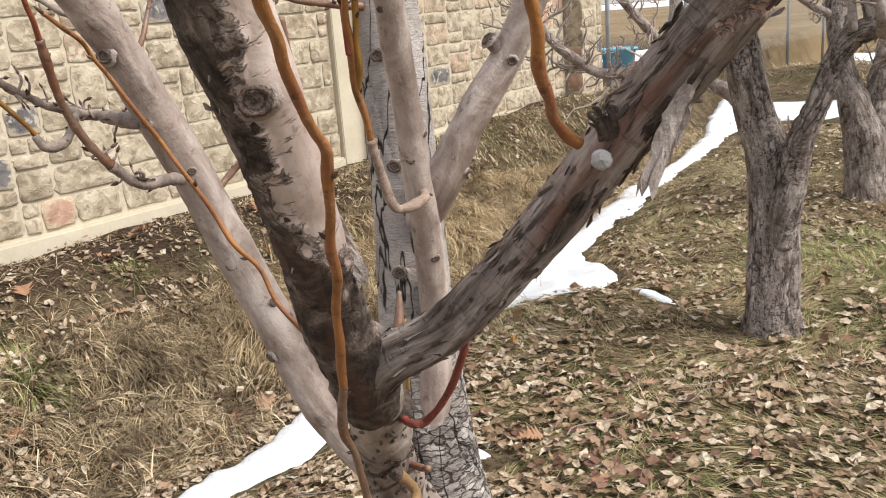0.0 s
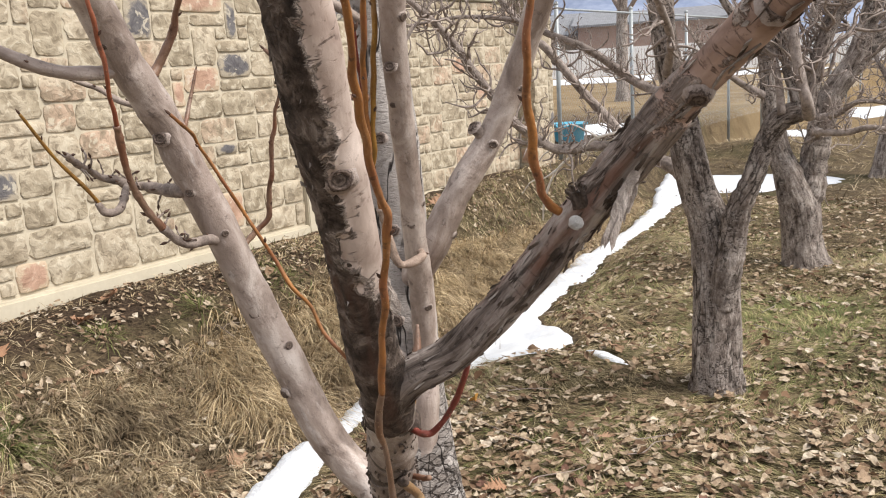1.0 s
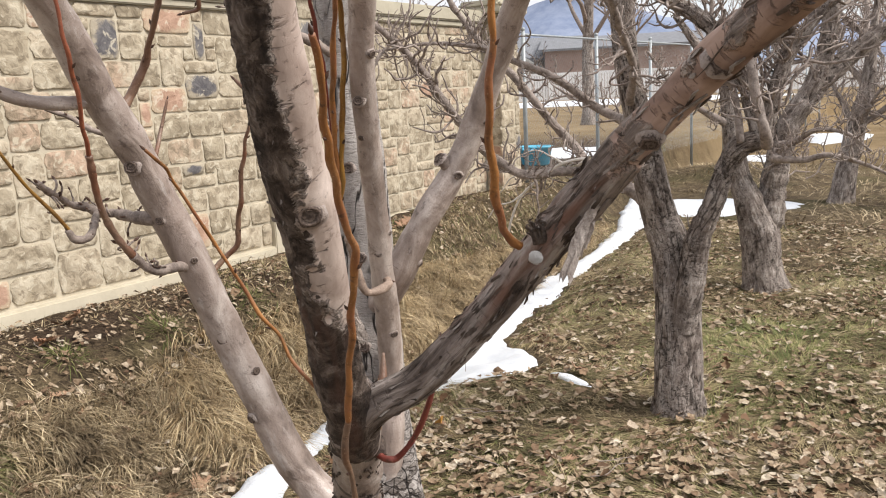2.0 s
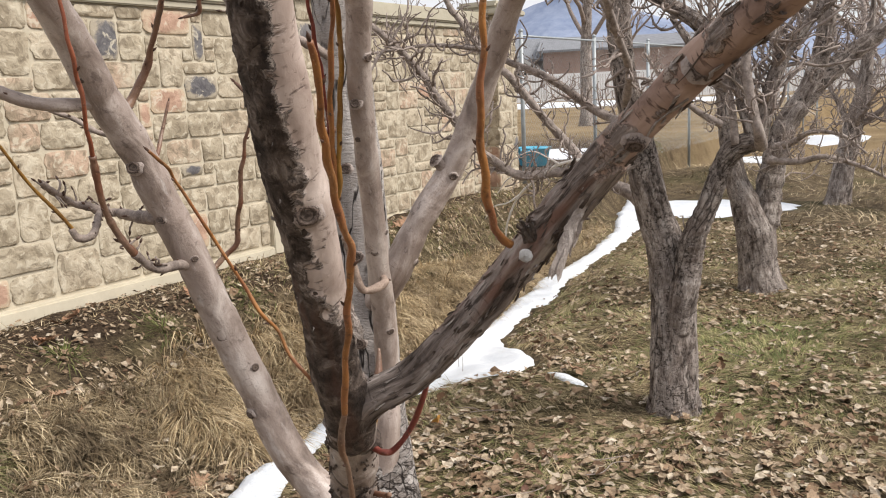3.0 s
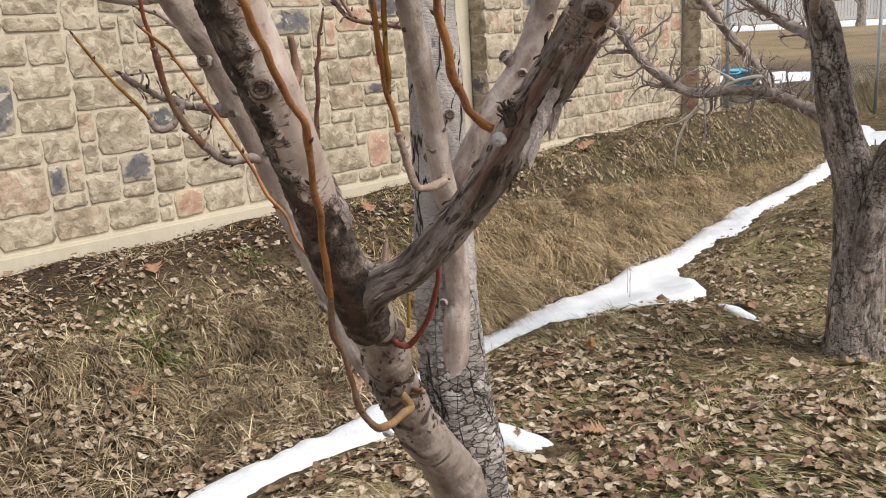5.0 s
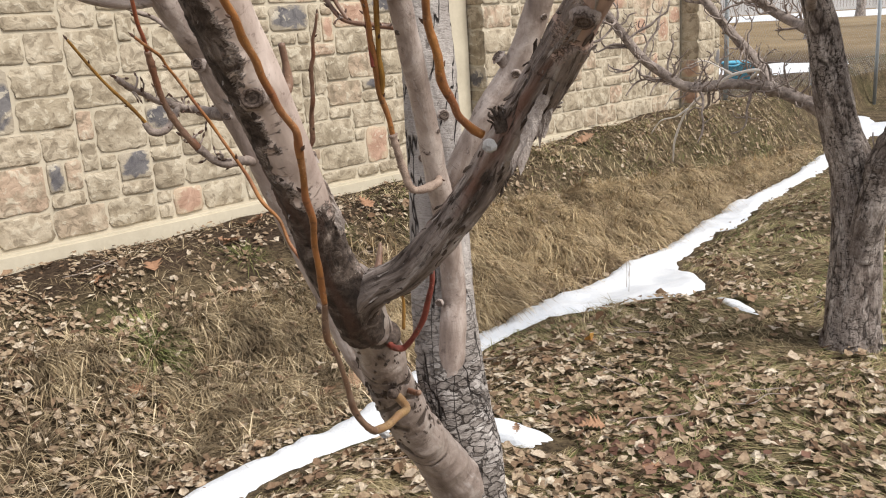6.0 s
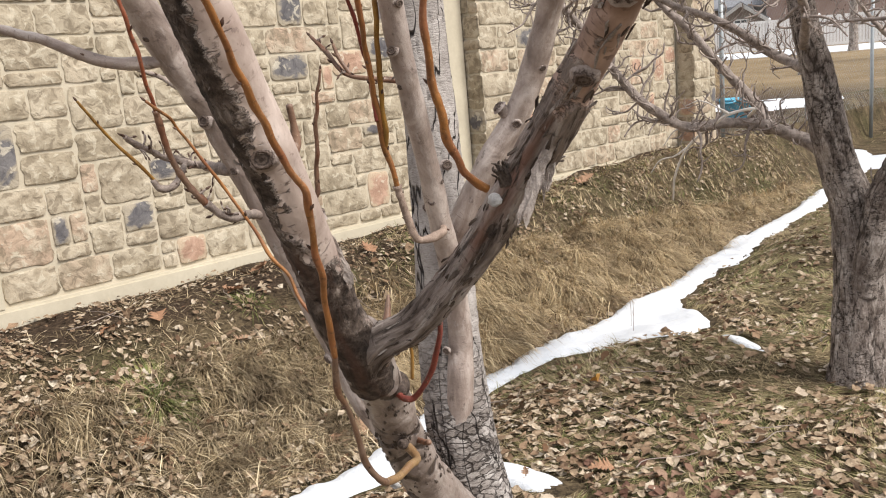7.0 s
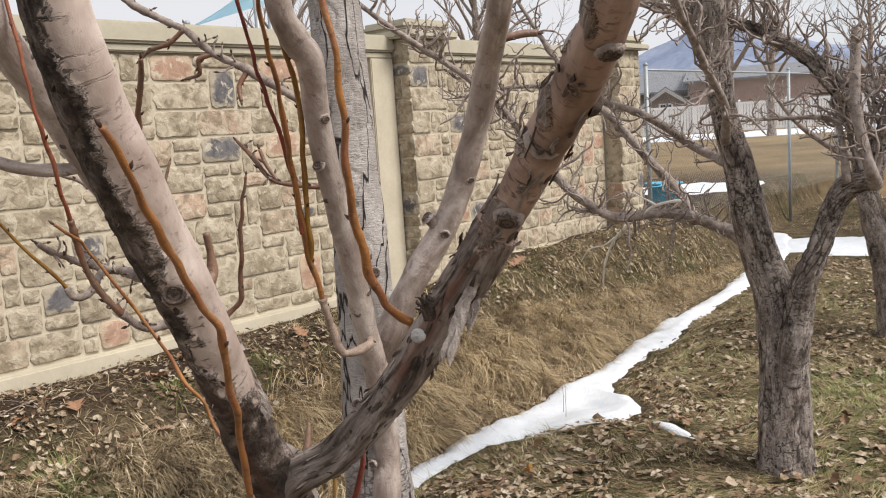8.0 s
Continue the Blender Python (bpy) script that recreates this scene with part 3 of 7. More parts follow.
def tube(points, step, sides, relief=None, cap=True, jitter=0.0, seed=0):
    """A limb: rings along a spline. relief(a, s, r, vec) gives (lift, bare) for a vertex. Returns verts, faces, bark, bare."""
    q = spline(points, step)
    d, us, vs = frames_along(q)
    s = np.r_[0, np.cumsum(np.linalg.norm(np.diff(q[:, :3], axis=0), axis=1))]
    verts, bark, bare, faces = [], [], [], []
    ang = np.arange(sides) / sides * 2 * math.pi
    ca, sa = np.cos(ang), np.sin(ang)
    if relief is None:
        rr = np.maximum(q[:, 3], 0.0004)
        if jitter:
            rr = rr * np.array([1 + jitter * (noise.noise((v * 22 + seed, seed * 3.1, 0)) + 0.7 * noise.noise((v * 120 + seed, seed * 1.3, 4))) for v in s])
        way = us[:, None, :] * ca[None, :, None] + vs[:, None, :] * sa[None, :, None]
        verts = (q[:, None, :3] + way * rr[:, None, None]).reshape(-1, 3).tolist()
        bark = np.stack([np.outer(rr, ca), np.outer(rr, sa), np.repeat((s + seed * 1.7)[:, None], sides, 1)], -1).reshape(-1, 3).tolist()
        bare = [0.0] * len(verts)
    for k in range(len(q) if relief else 0):
        r = max(q[k, 3], 0.0004)
        if jitter:
            r *= 1 + jitter * (noise.noise((s[k] * 22 + seed, seed * 3.1, 0)) + 0.7 * noise.noise((s[k] * 120 + seed, seed * 1.3, 4)))
        for j in range(sides):
            b = (ca[j] * r, sa[j] * r, s[k] + seed * 1.7)
            out = us[k] * ca[j] + vs[k] * sa[j]
            lift, bv = relief(ang[j], s[k], r, Vector(b), out) if relief else (0.0, 0.0)
            verts.append(q[k, :3] + out * (r + lift))
            bark.append(b)
            bare.append(bv)
    n = len(q)
    ring, turn = np.arange(n - 1)[:, None] * sides, np.arange(sides)
    after = (turn + 1) % sides
    faces = np.stack([ring + turn, ring + after, ring + sides + after, ring + sides + turn], -1).reshape(-1, 4).tolist()
    if cap:
        for k, sgn in ((0, -1), (n - 1, 1)):
            verts.append(q[k, :3] + d[k] * sgn * q[k, 3] * 0.35)
            bark.append((0, 0, s[k] + seed * 1.7))
            bare.append(0.0)
            c = len(verts) - 1
            for j in range(sides):
                f = (k * sides + j, k * sides + (j + 1) % sides, c)
                faces.append(f if k else f[::-1])
    return verts, faces, bark, bare


def tube_mesh(name, points, step, sides, material, relief=None, jitter=0.0, seed=0):
    v, f, bark, bare = tube(points, step, sides, relief, True, jitter, seed)
    return mesh_of(name, v, f, material, True, {"bark": ("FLOAT_VECTOR", bark), "bare": ("FLOAT", bare)})


class Heap:
    """Many small tubes and plates joined into one mesh."""

    def __init__(self):
        self.v, self.f, self.b = [], [], []

    def tube(self, points, step, sides, seed=0, jitter=0.0):
        v, f, bark, _ = tube(points, step, sides, None, True, jitter, seed)
        o = len(self.v)
        self.v += v
        self.b += bark
        self.f += [[i + o for i in q] for q in f]

    def plate(self, corners, faces):
        o = len(self.v)
        self.v += corners
        self.b += [tuple(c) for c in corners]
        self.f += [tuple(i + o for i in q) for q in faces]

    def mesh(self, name, material, smooth=True):
        return mesh_of(name, self.v, self.f, material, smooth, {"bark": ("FLOAT_VECTOR", self.b)})


def soft(x):
    x = np.clip(x, 0, 1)
    return x * x * (3 - 2 * x)


# ---- ground ----
WALL_X = -4.3
DITCH_Y = [-6, 0.5, 1.45, 2.04, 2.5, 3.05, 3.8, 4.35, 5.25, 6.5, 7.7, 8.9, 10.0, 11.3, 14, 400]
DITCH_X = [-2.4, -2.45, -2.5, -2.53, -2.65, -2.77, -2.83, -2.83, -2.97, -3.2, -3.28, -3.45, -3.8, -4.1, -4.3, -4.3]


def ground_z(x, y):
    """Height of the turf: a flat orchard, a shallow ditch, a bank up to the wall, and a low mound beyond."""
    x, y = np.asarray(x, float), np.asarray(y, float)
    xl = np.interp(y, DITCH_Y, DITCH_X)
    low = -0.12 + 0.14 * soft((y - 7) / 5)
    top = 0.40 + 0.022 * np.clip(y - 2, 0, 6)
    u = np.clip((xl - x) / np.maximum(xl - WALL_X, 0.35), 0, 1)
    bank = low + (top - low) * soft((u - 0.06) / 0.74)
    flat = low + (0.0 - low) * soft((x - xl - 0.22) / 0.55)
    z = np.where(x < xl, bank, flat)
    z = z + 0.26 * np.exp(-(((x + 3.3) / 1.3) ** 2 + ((y - 13.4) / 0.9) ** 2))
    z = z + np.where(x < WALL_X, 0.12 * soft((y - 14) / 20), 0)
    bumps = 0.012 * np.sin(3.1 * x + 1.3 * y) + 0.010 * np.sin(5.7 * y - 2.3 * x + 1) + 0.006 * np.sin(11 * x + 7 * y) + 0.005 * np.sin(17 * y - 9 * x)
    return z + bumps * np.clip(1 - np.abs(y - 5) / 12, 0.2, 1)


def gz(x, y):
    return float(ground_z(x, y))


def turf_table():
    """Heights of the turf on a 3 cm lattice, for the many small things that lie on it."""
    X, Y = np.meshgrid(np.arange(-4.8, 3.4, 0.03), np.arange(-6.0, 12.0, 0.03), indexing="ij")
    return ground_z(X, Y).tolist()


TURF = turf_table()


def turf(x, y):
    a, b = min(max((x + 4.8) / 0.03, 0.0), 271.9), min(max((y + 6.0) / 0.03, 0.0), 597.9)
    i, j = int(a), int(b)
    a, b = a - i, b - j
    p, q = TURF[i], TURF[i + 1]
    return (p[j] * (1 - a) + q[j] * a) * (1 - b) + (p[j + 1] * (1 - a) + q[j + 1] * a) * b


def build_ground():
    xs = np.r_[np.linspace(-900, -60, 10), np.linspace(-45, -6, 14), np.arange(-5.2, 2.4, 0.06), np.linspace(3, 12, 10), np.linspace(20, 900, 10)]
    ys = np.r_[np.linspace(-300, -20, 8), np.linspace(-12, -1.2, 10), np.arange(-0.8, 15, 0.06), np.linspace(15.5, 40, 26), np.linspace(50, 1500, 14)]
    X, Y = np.meshgrid(xs, ys)
    Z = ground_z(X, Y)
    v = np.stack([X, Y, Z], -1).reshape(-1, 3)
    w = len(xs)
    f = [(i * w + j, i * w + j + 1, (i + 1) * w + j + 1, (i + 1) * w + j) for i in range(len(ys) - 1) for j in range(w - 1)]
    ob = new("ground", mesh_of("ground", v.tolist(), f, GROUND))
    tagged(ob, "brown winter turf with a shallow ditch and bank", "ground", kind="structure")
    return ob


ground = build_ground()


# ---- old snow ----
SNOW_Y = [0.3, 1.0, 1.7, 2.0, 2.2, 2.45, 2.75, 3.0, 3.4, 3.68, 3.8, 3.9, 4.02, 4.2, 4.4, 4.6, 4.9, 5.4, 5.95, 7.0, 8.4, 9.4, 10.2, 11.0, 11.5]
SNOW_R = [-2.2, -2.25, -2.31, -2.24, -2.3, -2.42, -2.53, -2.6, -2.61, -2.5, -2.32, -2.15, -2.05, -2.08, -2.28, -2.5, -2.68, -2.76, -2.82, -3.0, -3.14, -3.2, -3.4, -3.7, -4.0]


def build_snow_strip():
    ys = np.arange(0.3, 11.5, 0.03)
    v, f = [], []
    sides = 22
    for y in ys:
        wild = min(1.0, max(0.3, (y - 2.5) / 2.0))
        a = np.interp(y, DITCH_Y, DITCH_X) + 0.02 + 0.04 * wild * noise.noise((y * 3.0, 1.3, 0)) + 0.035 * noise.noise((y * 10, 4, 0)) + 0.015 * noise.noise((y * 28, 9, 0))
        b = np.interp(y, SNOW_Y, SNOW_R) + wild * (0.05 * noise.noise((y * 3.6, 7.7, 0)) + 0.04 * noise.noise((y * 12, 2, 0))) + 0.02 * noise.noise((y * 30, 5, 0))
        b = max(b, a + 0.06)
        end = min(1.0, (y - 0.29) / 0.3, (11.52 - y) / 0.4)
        for j in range(sides):
            t = j / (sides - 1)
            x = a + (b - a) * t
            edge = min(t, 1 - t) * (b - a)
            crest = min(1, edge / 0.07) ** 0.5 if edge > 0 else 0
            thick = (0.016 + 0.03 * min(1, (b - a) / 0.4)) * crest * end
            z = gz(x, y) + thick + 0.012 * noise.noise((x * 7, y * 7, 0)) * crest - 0.006
            v.append((x, y, z))
    n = len(ys)
    for i in range(n - 1):
        for j in range(sides - 1):
            f.append((i * sides + j, i * sides + j + 1, (i + 1) * sides + j + 1, (i + 1) * sides + j))
    me = mesh_of("snow_strip", v, f, SNOW)
    return tagged(new("snow_strip", me), "long melting strip of old snow lying in the ditch", "snow")


def build_snow_patch(cx, cy, rx, ry, turn, seed, label, thick=0.035):
    rings, sides = 9, 56
    v, f = [(cx, cy, gz(cx, cy) + thick)], []
    for i in range(1, rings + 1):
        t = i / rings
        for j in range(sides):
            a = 2 * math.pi * j / sides
            w = 1 + 0.3 * noise.noise((math.cos(a) * 1.6 + seed, math.sin(a) * 1.6, seed)) + 0.13 * noise.noise((math.cos(a) * 5 + seed, math.sin(a) * 5, 3))
            x, y = math.cos(a) * rx * t * w, math.sin(a) * ry * t * w
            x, y = cx + x * math.cos(turn) - y * math.sin(turn), cy + x * math.sin(turn) + y * math.cos(turn)
            v.append((x, y, gz(x, y) + thick * max(0, 1 - t ** 5) + 0.008 * noise.noise((x * 8, y * 8, 1)) - 0.006 * t))
    for j in range(sides):
        f.append((0, 1 + j, 1 + (j + 1) % sides))
        for i in range(rings - 1):
            o = 1 + i * sides
            f.append((o + j, o + sides + j, o + sides + (j + 1) % sides, o + (j + 1) % sides))
    me = mesh_of("snow_patch", v, f, SNOW)
    return tagged(new("snow_patch", me), label, "snow", "melting snow patches")


build_snow_strip()
build_snow_patch(-1.74, 2.13, 0.19, 0.075, 0.3, 6, "small tongue of old snow beside the tree's foot")
build_snow_patch(-1.74, 3.90, 0.18, 0.036, -0.45, 5, "thin sliver of melting snow on the turf", 0.014)
build_snow_patch(-2.75, 10.6, 1.0, 0.75, 0.5, 9, "wide patch of old snow under the fruit trees", 0.05)
build_snow_patch(-3.6, 17.2, 0.45, 0.7, 0.2, 11, "distant patch of old snow on brown turf", 0.05)
build_snow_patch(-3.2, 23.0, 0.75, 2.2, 0.05, 14, "distant patch of old snow on brown turf", 0.05)
build_snow_patch(-5.6, 12.1, 0.9, 1.0, 0.3, 17, "patch of old snow beside the fence", 0.05)
build_snow_patch(-19.0, 39.5, 13.0, 5.0, 0.437, 21, "bank of old snow along the white fence", 0.12)


# ---- wall ----
def build_wall():
    """Cast panels between stone piers: smooth foot, smooth end strips and a smooth cap."""
    wall = thing("wall_west", (WALL_X, 3, 0.4), "cast ledgestone garden wall with smooth tan cap", "wall", kind="structure")
    inv = Matrix.Translation((-WALL_X, -3, -0.4))

    def add(name, label, *boxes):
        bm = bmesh.new()
        for b in boxes:
            box(bm, *b[:6], bevel=b[6])
        bmesh.ops.transform(bm, matrix=inv, verts=bm.verts)
        return part(name, bm, CAPSTONE if "cap" in name else JOINT if name in ("panel", "pier") else MORTAR, wall, label)

    add("panel", "tan concrete bed of the stones", (-4.45, -4.325, -6.0, 4.46, 0.2, 2.155, 0.0))
    add("panel", "tan concrete bed of the stones", (-4.45, -4.325, 5.12, 7.66, 0.2, 2.155, 0.0))
    add("foot", "smooth tan concrete foot", (-4.47, -4.272, -6.0, 4.46, 0.1, 0.495, 0.012))
    add("foot", "smooth tan concrete foot", (-4.47, -4.272, 5.125, 7.66, 0.1, 0.51, 0.012))
    add("strip", "smooth tan upright strip", (-4.46, -4.28, 4.46, 4.685, 0.1, 2.139, 0.006))
    add("strip", "smooth tan upright strip", (-4.46, -4.281, 1.05, 1.275, 0.496, 2.139, 0.006))
    add("cap", "smooth tan cap", (-4.46, -4.288, -6.0, 4.69, 2.14, 2.185, 0.008), (-4.50, -4.262, -6.0, 4.70, 2.186, 2.305, 0.014))
    add("cap", "smooth tan cap", (-4.46, -4.288, 5.12, 7.66, 2.14, 2.185, 0.008), (-4.50, -4.262, 5.10, 7.66, 2.186, 2.305, 0.014))
    add("pier", "stone-faced pier", (-4.52, -4.15, 4.70, 5.11, 0.1, 2.27, 0.0))
    add("pier", "stone-faced pier", (-4.52, -4.15, 7.68, 8.10, 0.1, 2.27, 0.0))
    add("pier_cap", "smooth tan pier cap", (-4.60, -4.06, 4.62, 5.19, 2.275, 2.33, 0.012), (-4.57, -4.09, 4.65, 5.16, 2.331, 2.41, 0.03))
    add("pier_cap", "smooth tan pier cap", (-4.60, -4.06, 7.60, 8.18, 2.275, 2.33, 0.012), (-4.57, -4.09, 7.63, 8.15, 2.331, 2.41, 0.03))
    return wall


wall = build_wall()


# ---- trees ----
def under(ob, parent):
    """Hang a mesh made in place under its thing."""
    ob.parent = parent
    if parent.type == "EMPTY":
        ob.matrix_parent_inverse = Matrix.Translation(parent.location).inverted()
    return ob


def limb(name, points, step, sides, material, parent, relief=None, label="", jitter=0.0, seed=0):
    ob = new(name, tube_mesh(name, points, step, sides, material, relief, jitter, seed))
    if label:
        ob["label"] = label
    return under(ob, parent)


# Sunward side where bark has peeled; the skin's pale tone includes sunlit brightness.
LIT_SKIN_SIDE = Vector((0.75, 0.62, 0.2)).normalized()


def ridged(p):
    return 1 - abs(noise.noise(p)) * 2


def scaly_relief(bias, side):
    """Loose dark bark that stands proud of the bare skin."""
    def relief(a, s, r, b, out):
        want = bias(s) + side * float(np.dot(out, LIT_SKIN_SIDE))
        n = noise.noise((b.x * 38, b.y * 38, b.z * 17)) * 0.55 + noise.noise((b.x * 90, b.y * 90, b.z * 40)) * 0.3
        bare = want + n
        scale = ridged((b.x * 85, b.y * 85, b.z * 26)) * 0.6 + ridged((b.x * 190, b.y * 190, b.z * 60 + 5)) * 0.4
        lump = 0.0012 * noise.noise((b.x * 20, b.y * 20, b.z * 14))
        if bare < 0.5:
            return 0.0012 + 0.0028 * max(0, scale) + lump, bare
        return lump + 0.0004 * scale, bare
    return relief


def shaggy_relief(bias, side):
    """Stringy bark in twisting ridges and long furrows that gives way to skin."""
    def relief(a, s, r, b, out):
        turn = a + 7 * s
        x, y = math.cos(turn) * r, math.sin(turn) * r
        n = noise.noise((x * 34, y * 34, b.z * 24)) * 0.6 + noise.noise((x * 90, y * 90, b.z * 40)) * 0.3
        bare = bias(s) + side * float(np.dot(out, LIT_SKIN_SIDE)) + n
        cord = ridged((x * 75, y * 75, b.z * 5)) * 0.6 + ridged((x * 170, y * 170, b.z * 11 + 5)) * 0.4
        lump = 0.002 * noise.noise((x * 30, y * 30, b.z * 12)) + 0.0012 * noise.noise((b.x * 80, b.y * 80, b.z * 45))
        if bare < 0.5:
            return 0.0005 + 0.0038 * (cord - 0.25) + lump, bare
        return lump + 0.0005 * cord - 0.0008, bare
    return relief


def smooth_relief(size=1.0):
    def relief(a, s, r, b, out):
        lump = 0.09 * r * noise.noise((b.x * 14, b.y * 14, b.z * 11)) + 0.06 * r * noise.noise((0, 0, b.z * 26)) + 0.02 * r * noise.noise((b.x * 60, b.y * 60, b.z * 50))
        dent = 0.03 * r * max(0.0, noise.noise((b.x * 30, b.y * 30, b.z * 26 + 4)) - 0.3) * 3
        ring = 0.018 * r * max(0, noise.noise((b.x * 6, b.y * 6, b.z * 70))) ** 2 * 4
        return (lump + ring + dent) * size, 0.0
    return relief


def creased_relief(a, s, r, b, out):
    """Smooth skin gathered in dark folds across the stem."""
    lump, _ = smooth_relief(1.3)(a, s, r, b, out)
    ph = b.z * 17 + 1.1 * noise.noise((b.x * 22, b.y * 22, b.z * 6))
    fold = max(0.0, 1 - abs(ph % 1.0 - 0.5) / 0.2) * max(0.0, min(1.0, 3.2 * noise.noise((b.x * 17, b.y * 17, b.z * 8)) + 0.75))
    fold *= min(1.0, max(0.0, (s - 0.29) / 0.06)) * (1.0 + 0.6 * noise.noise((b.x * 60, b.y * 60, b.z * 60)))
    fold = max(0.0, fold)
    return lump - 0.003 * fold + 0.0012 * max(0.0, 1 - abs(ph % 1.0 - 0.72) / 0.2), min(1.0, fold * 1.8)


def silver_relief(a, s, r, b, out):
    """Plates parted by cracks: long upright ones above, small blocks at the foot."""
    low = min(1.0, max(0.0, (1.12 - s_to_z(s)) / 0.3))
    warp = noise.noise((b.z * 22, b.x * 40, 0)) * 0.5
    d, _ = noise.voronoi((b.x * 24 + warp, b.y * 24, b.z * 7))
    long = max(0.0, 1 - (d[1] - d[0]) / 0.075)
    e, _ = noise.voronoi((b.x * 34 + warp, b.y * 34 + warp, b.z * 46))
    block = 0.4 * max(0.0, 1 - (e[1] - e[0]) / 0.12)
    wide = noise.noise((b.x * 9, b.y * 9, b.z * 5))
    crack = max(long * min(1, max(low * 0.8, (wide + 0.3) * 3)), block * low)
    crack = max(0.0, crack)
    rough = 0.0010 * noise.noise((b.x * 60, b.y * 60, b.z * 80)) + 0.0018 * low * noise.noise((b.x * 30, b.y * 30, b.z * 40))
    return rough - (0.0035 + 0.002 * low) * crack + 0.0015 * low, crack


def s_to_z(s):
    return s - 0.05


def furrow_relief(a, s, r, b, out):
    n = ridged((b.x * 16, b.y * 16, b.z * 3.2)) * 0.65 + ridged((b.x * 34, b.y * 34, b.z * 8 + 3)) * 0.35
    bend = 0.5 * noise.noise((b.x * 20, b.y * 20, b.z * 14))
    d, _ = noise.voronoi((b.x * 30 + bend, b.y * 30 - bend, b.z * (8 if s < 0.75 else 15)))
    gap = max(0.0, 1 - (d[1] - d[0]) / 0.2) * max(0.0, min(1.0, 0.65 + 1.6 * noise.noise((b.x * 9, b.y * 9, b.z * 4))))
    knob = max(0.0, noise.noise((b.x * 7, b.y * 7, b.z * 4.5 + 9)) - 0.25)
    return min(0.018, 0.09 * r) * (n - 0.5) - min(0.008, 0.06 * r) * gap + 0.12 * r * knob, gap * 0.8


def knot(centre, axis_point, r, material, parent, seed, label="", dome=0.0, lift=0.28):
    """A ringed branch scar on a limb."""
    r *= 0.72
    nrm = (Vector(centre) - Vector(axis_point)).normalized()
    c = Vector(centre) + nrm * lift * r
    m = Matrix.Translation(c) @ nrm.to_track_quat("Z", "Y").to_matrix().to_4x4()
    prof = [(1.75, -0.5), (1.4, -0.08), (1.15, 0.2), (0.95, 0.3), (0.8, 0.22), (0.66, 0.02), (0.52, 0.16), (0.38, 0.0), (0.2, 0.1)]
    v, f, ring, sides = [], [], [], 22
    for i, (q, h) in enumerate(prof):
        for j in range(sides):
            a = 2 * math.pi * j / sides
            w = 1 + 0.16 * noise.noise((math.cos(a) * 2 + seed, math.sin(a) * 2, i * 0.4))
            v.append(m @ Vector((math.cos(a) * q * r * w, math.sin(a) * q * r * w * 0.85, (h + dome * max(0, 1.35 - q)) * r + r * 0.1 * noise.noise((math.cos(a) * 4, math.sin(a) * 4, i + seed)))))
            ring.append(1 - q / 1.75)
    v.append(m @ Vector((0, 0, (0.03 + dome * 1.35) * r)))
    ring.append(1.0)
    for i in range(len(prof) - 1):
        for j in range(sides):
            j2 = (j + 1) % sides
            f.append((i * sides + j, i * sides + j2, (i + 1) * sides + j2, (i + 1) * sides + j))
    o = (len(prof) - 1) * sides
    f += [(o + j, o + (j + 1) % sides, len(v) - 1) for j in range(sides)]
    ob = new("knot", mesh_of("knot", v, f, material, True, {"bare": ("FLOAT", ring)}))
    if label:
        ob["label"] = label
    return under(ob, parent)


def chalk_dome(centre, axis_point, r, parent, seed, label):
    """A crumbly rounded cap over a healed cut."""
    nrm = (Vector(centre) - Vector(axis_point)).normalized()
    m = Matrix.Translation(Vector(centre)) @ nrm.to_track_quat("Z", "Y").to_matrix().to_4x4()
    rings, sides = 12, 30
    v, f = [m @ Vector((0, 0, r))], []
    for i in range(1, rings + 1):
        t = i / rings * 0.62 * math.pi
        for j in range(sides):
            a = 2 * math.pi * j / sides
            p = Vector((math.cos(a) * math.sin(t), math.sin(a) * math.sin(t), math.cos(t)))
            k = 1 + 0.16 * noise.noise(p * 2 + Vector((seed, 0, 0))) + 0.1 * noise.noise(p * 6) + 0.07 * noise.noise(p * 15)
            v.append(m @ (p * r * k))
    for j in range(sides):
        f.append((0, 1 + j, 1 + (j + 1) % sides))
        for i in range(rings - 1):
            o = 1 + i * sides
            f.append((o + j, o + sides + j, o + sides + (j + 1) % sides, o + (j + 1) % sides))
    ob = new("knot", mesh_of("knot", v, f, PALESCAR))
    ob["label"] = label
    return under(ob, parent)


def torn_snag(centre, way, r, length, count, parent, seed, label):
    """Splintered bark standing round a broken-off shoot."""
    rnd = random.Random(seed)
    w = Vector(way).normalized()
    u = w.orthogonal().normalized()
    side = w.cross(u)
    h = Heap()
    for k in range(count):
        a = 2 * math.pi * k / count + rnd.uniform(-0.3, 0.3)
        out = u * math.cos(a) + side * math.sin(a)
        ln = length * rnd.uniform(0.35, 1.0)
        p = Vector(centre) + out * r * rnd.uniform(0.5, 1.0)
        pts = [(*(p - w * 0.006), 0.0026), (*(p + w * ln * 0.4 + out * 0.001), 0.0022 * rnd.uniform(0.7, 1.3)), (*(p + w * ln * 0.8 + out * ln * rnd.uniform(-0.1, 0.5)), 0.0014), (*(p + w * ln + out * ln * rnd.uniform(-0.2, 0.8)), 0.0005)]
        h.tube(pts, 0.002, 6, rnd.random() * 9, 0.5)
    return tagged(under(piece("snag", h.mesh("snag", FLAKE), label=label), parent), kind="stuff")


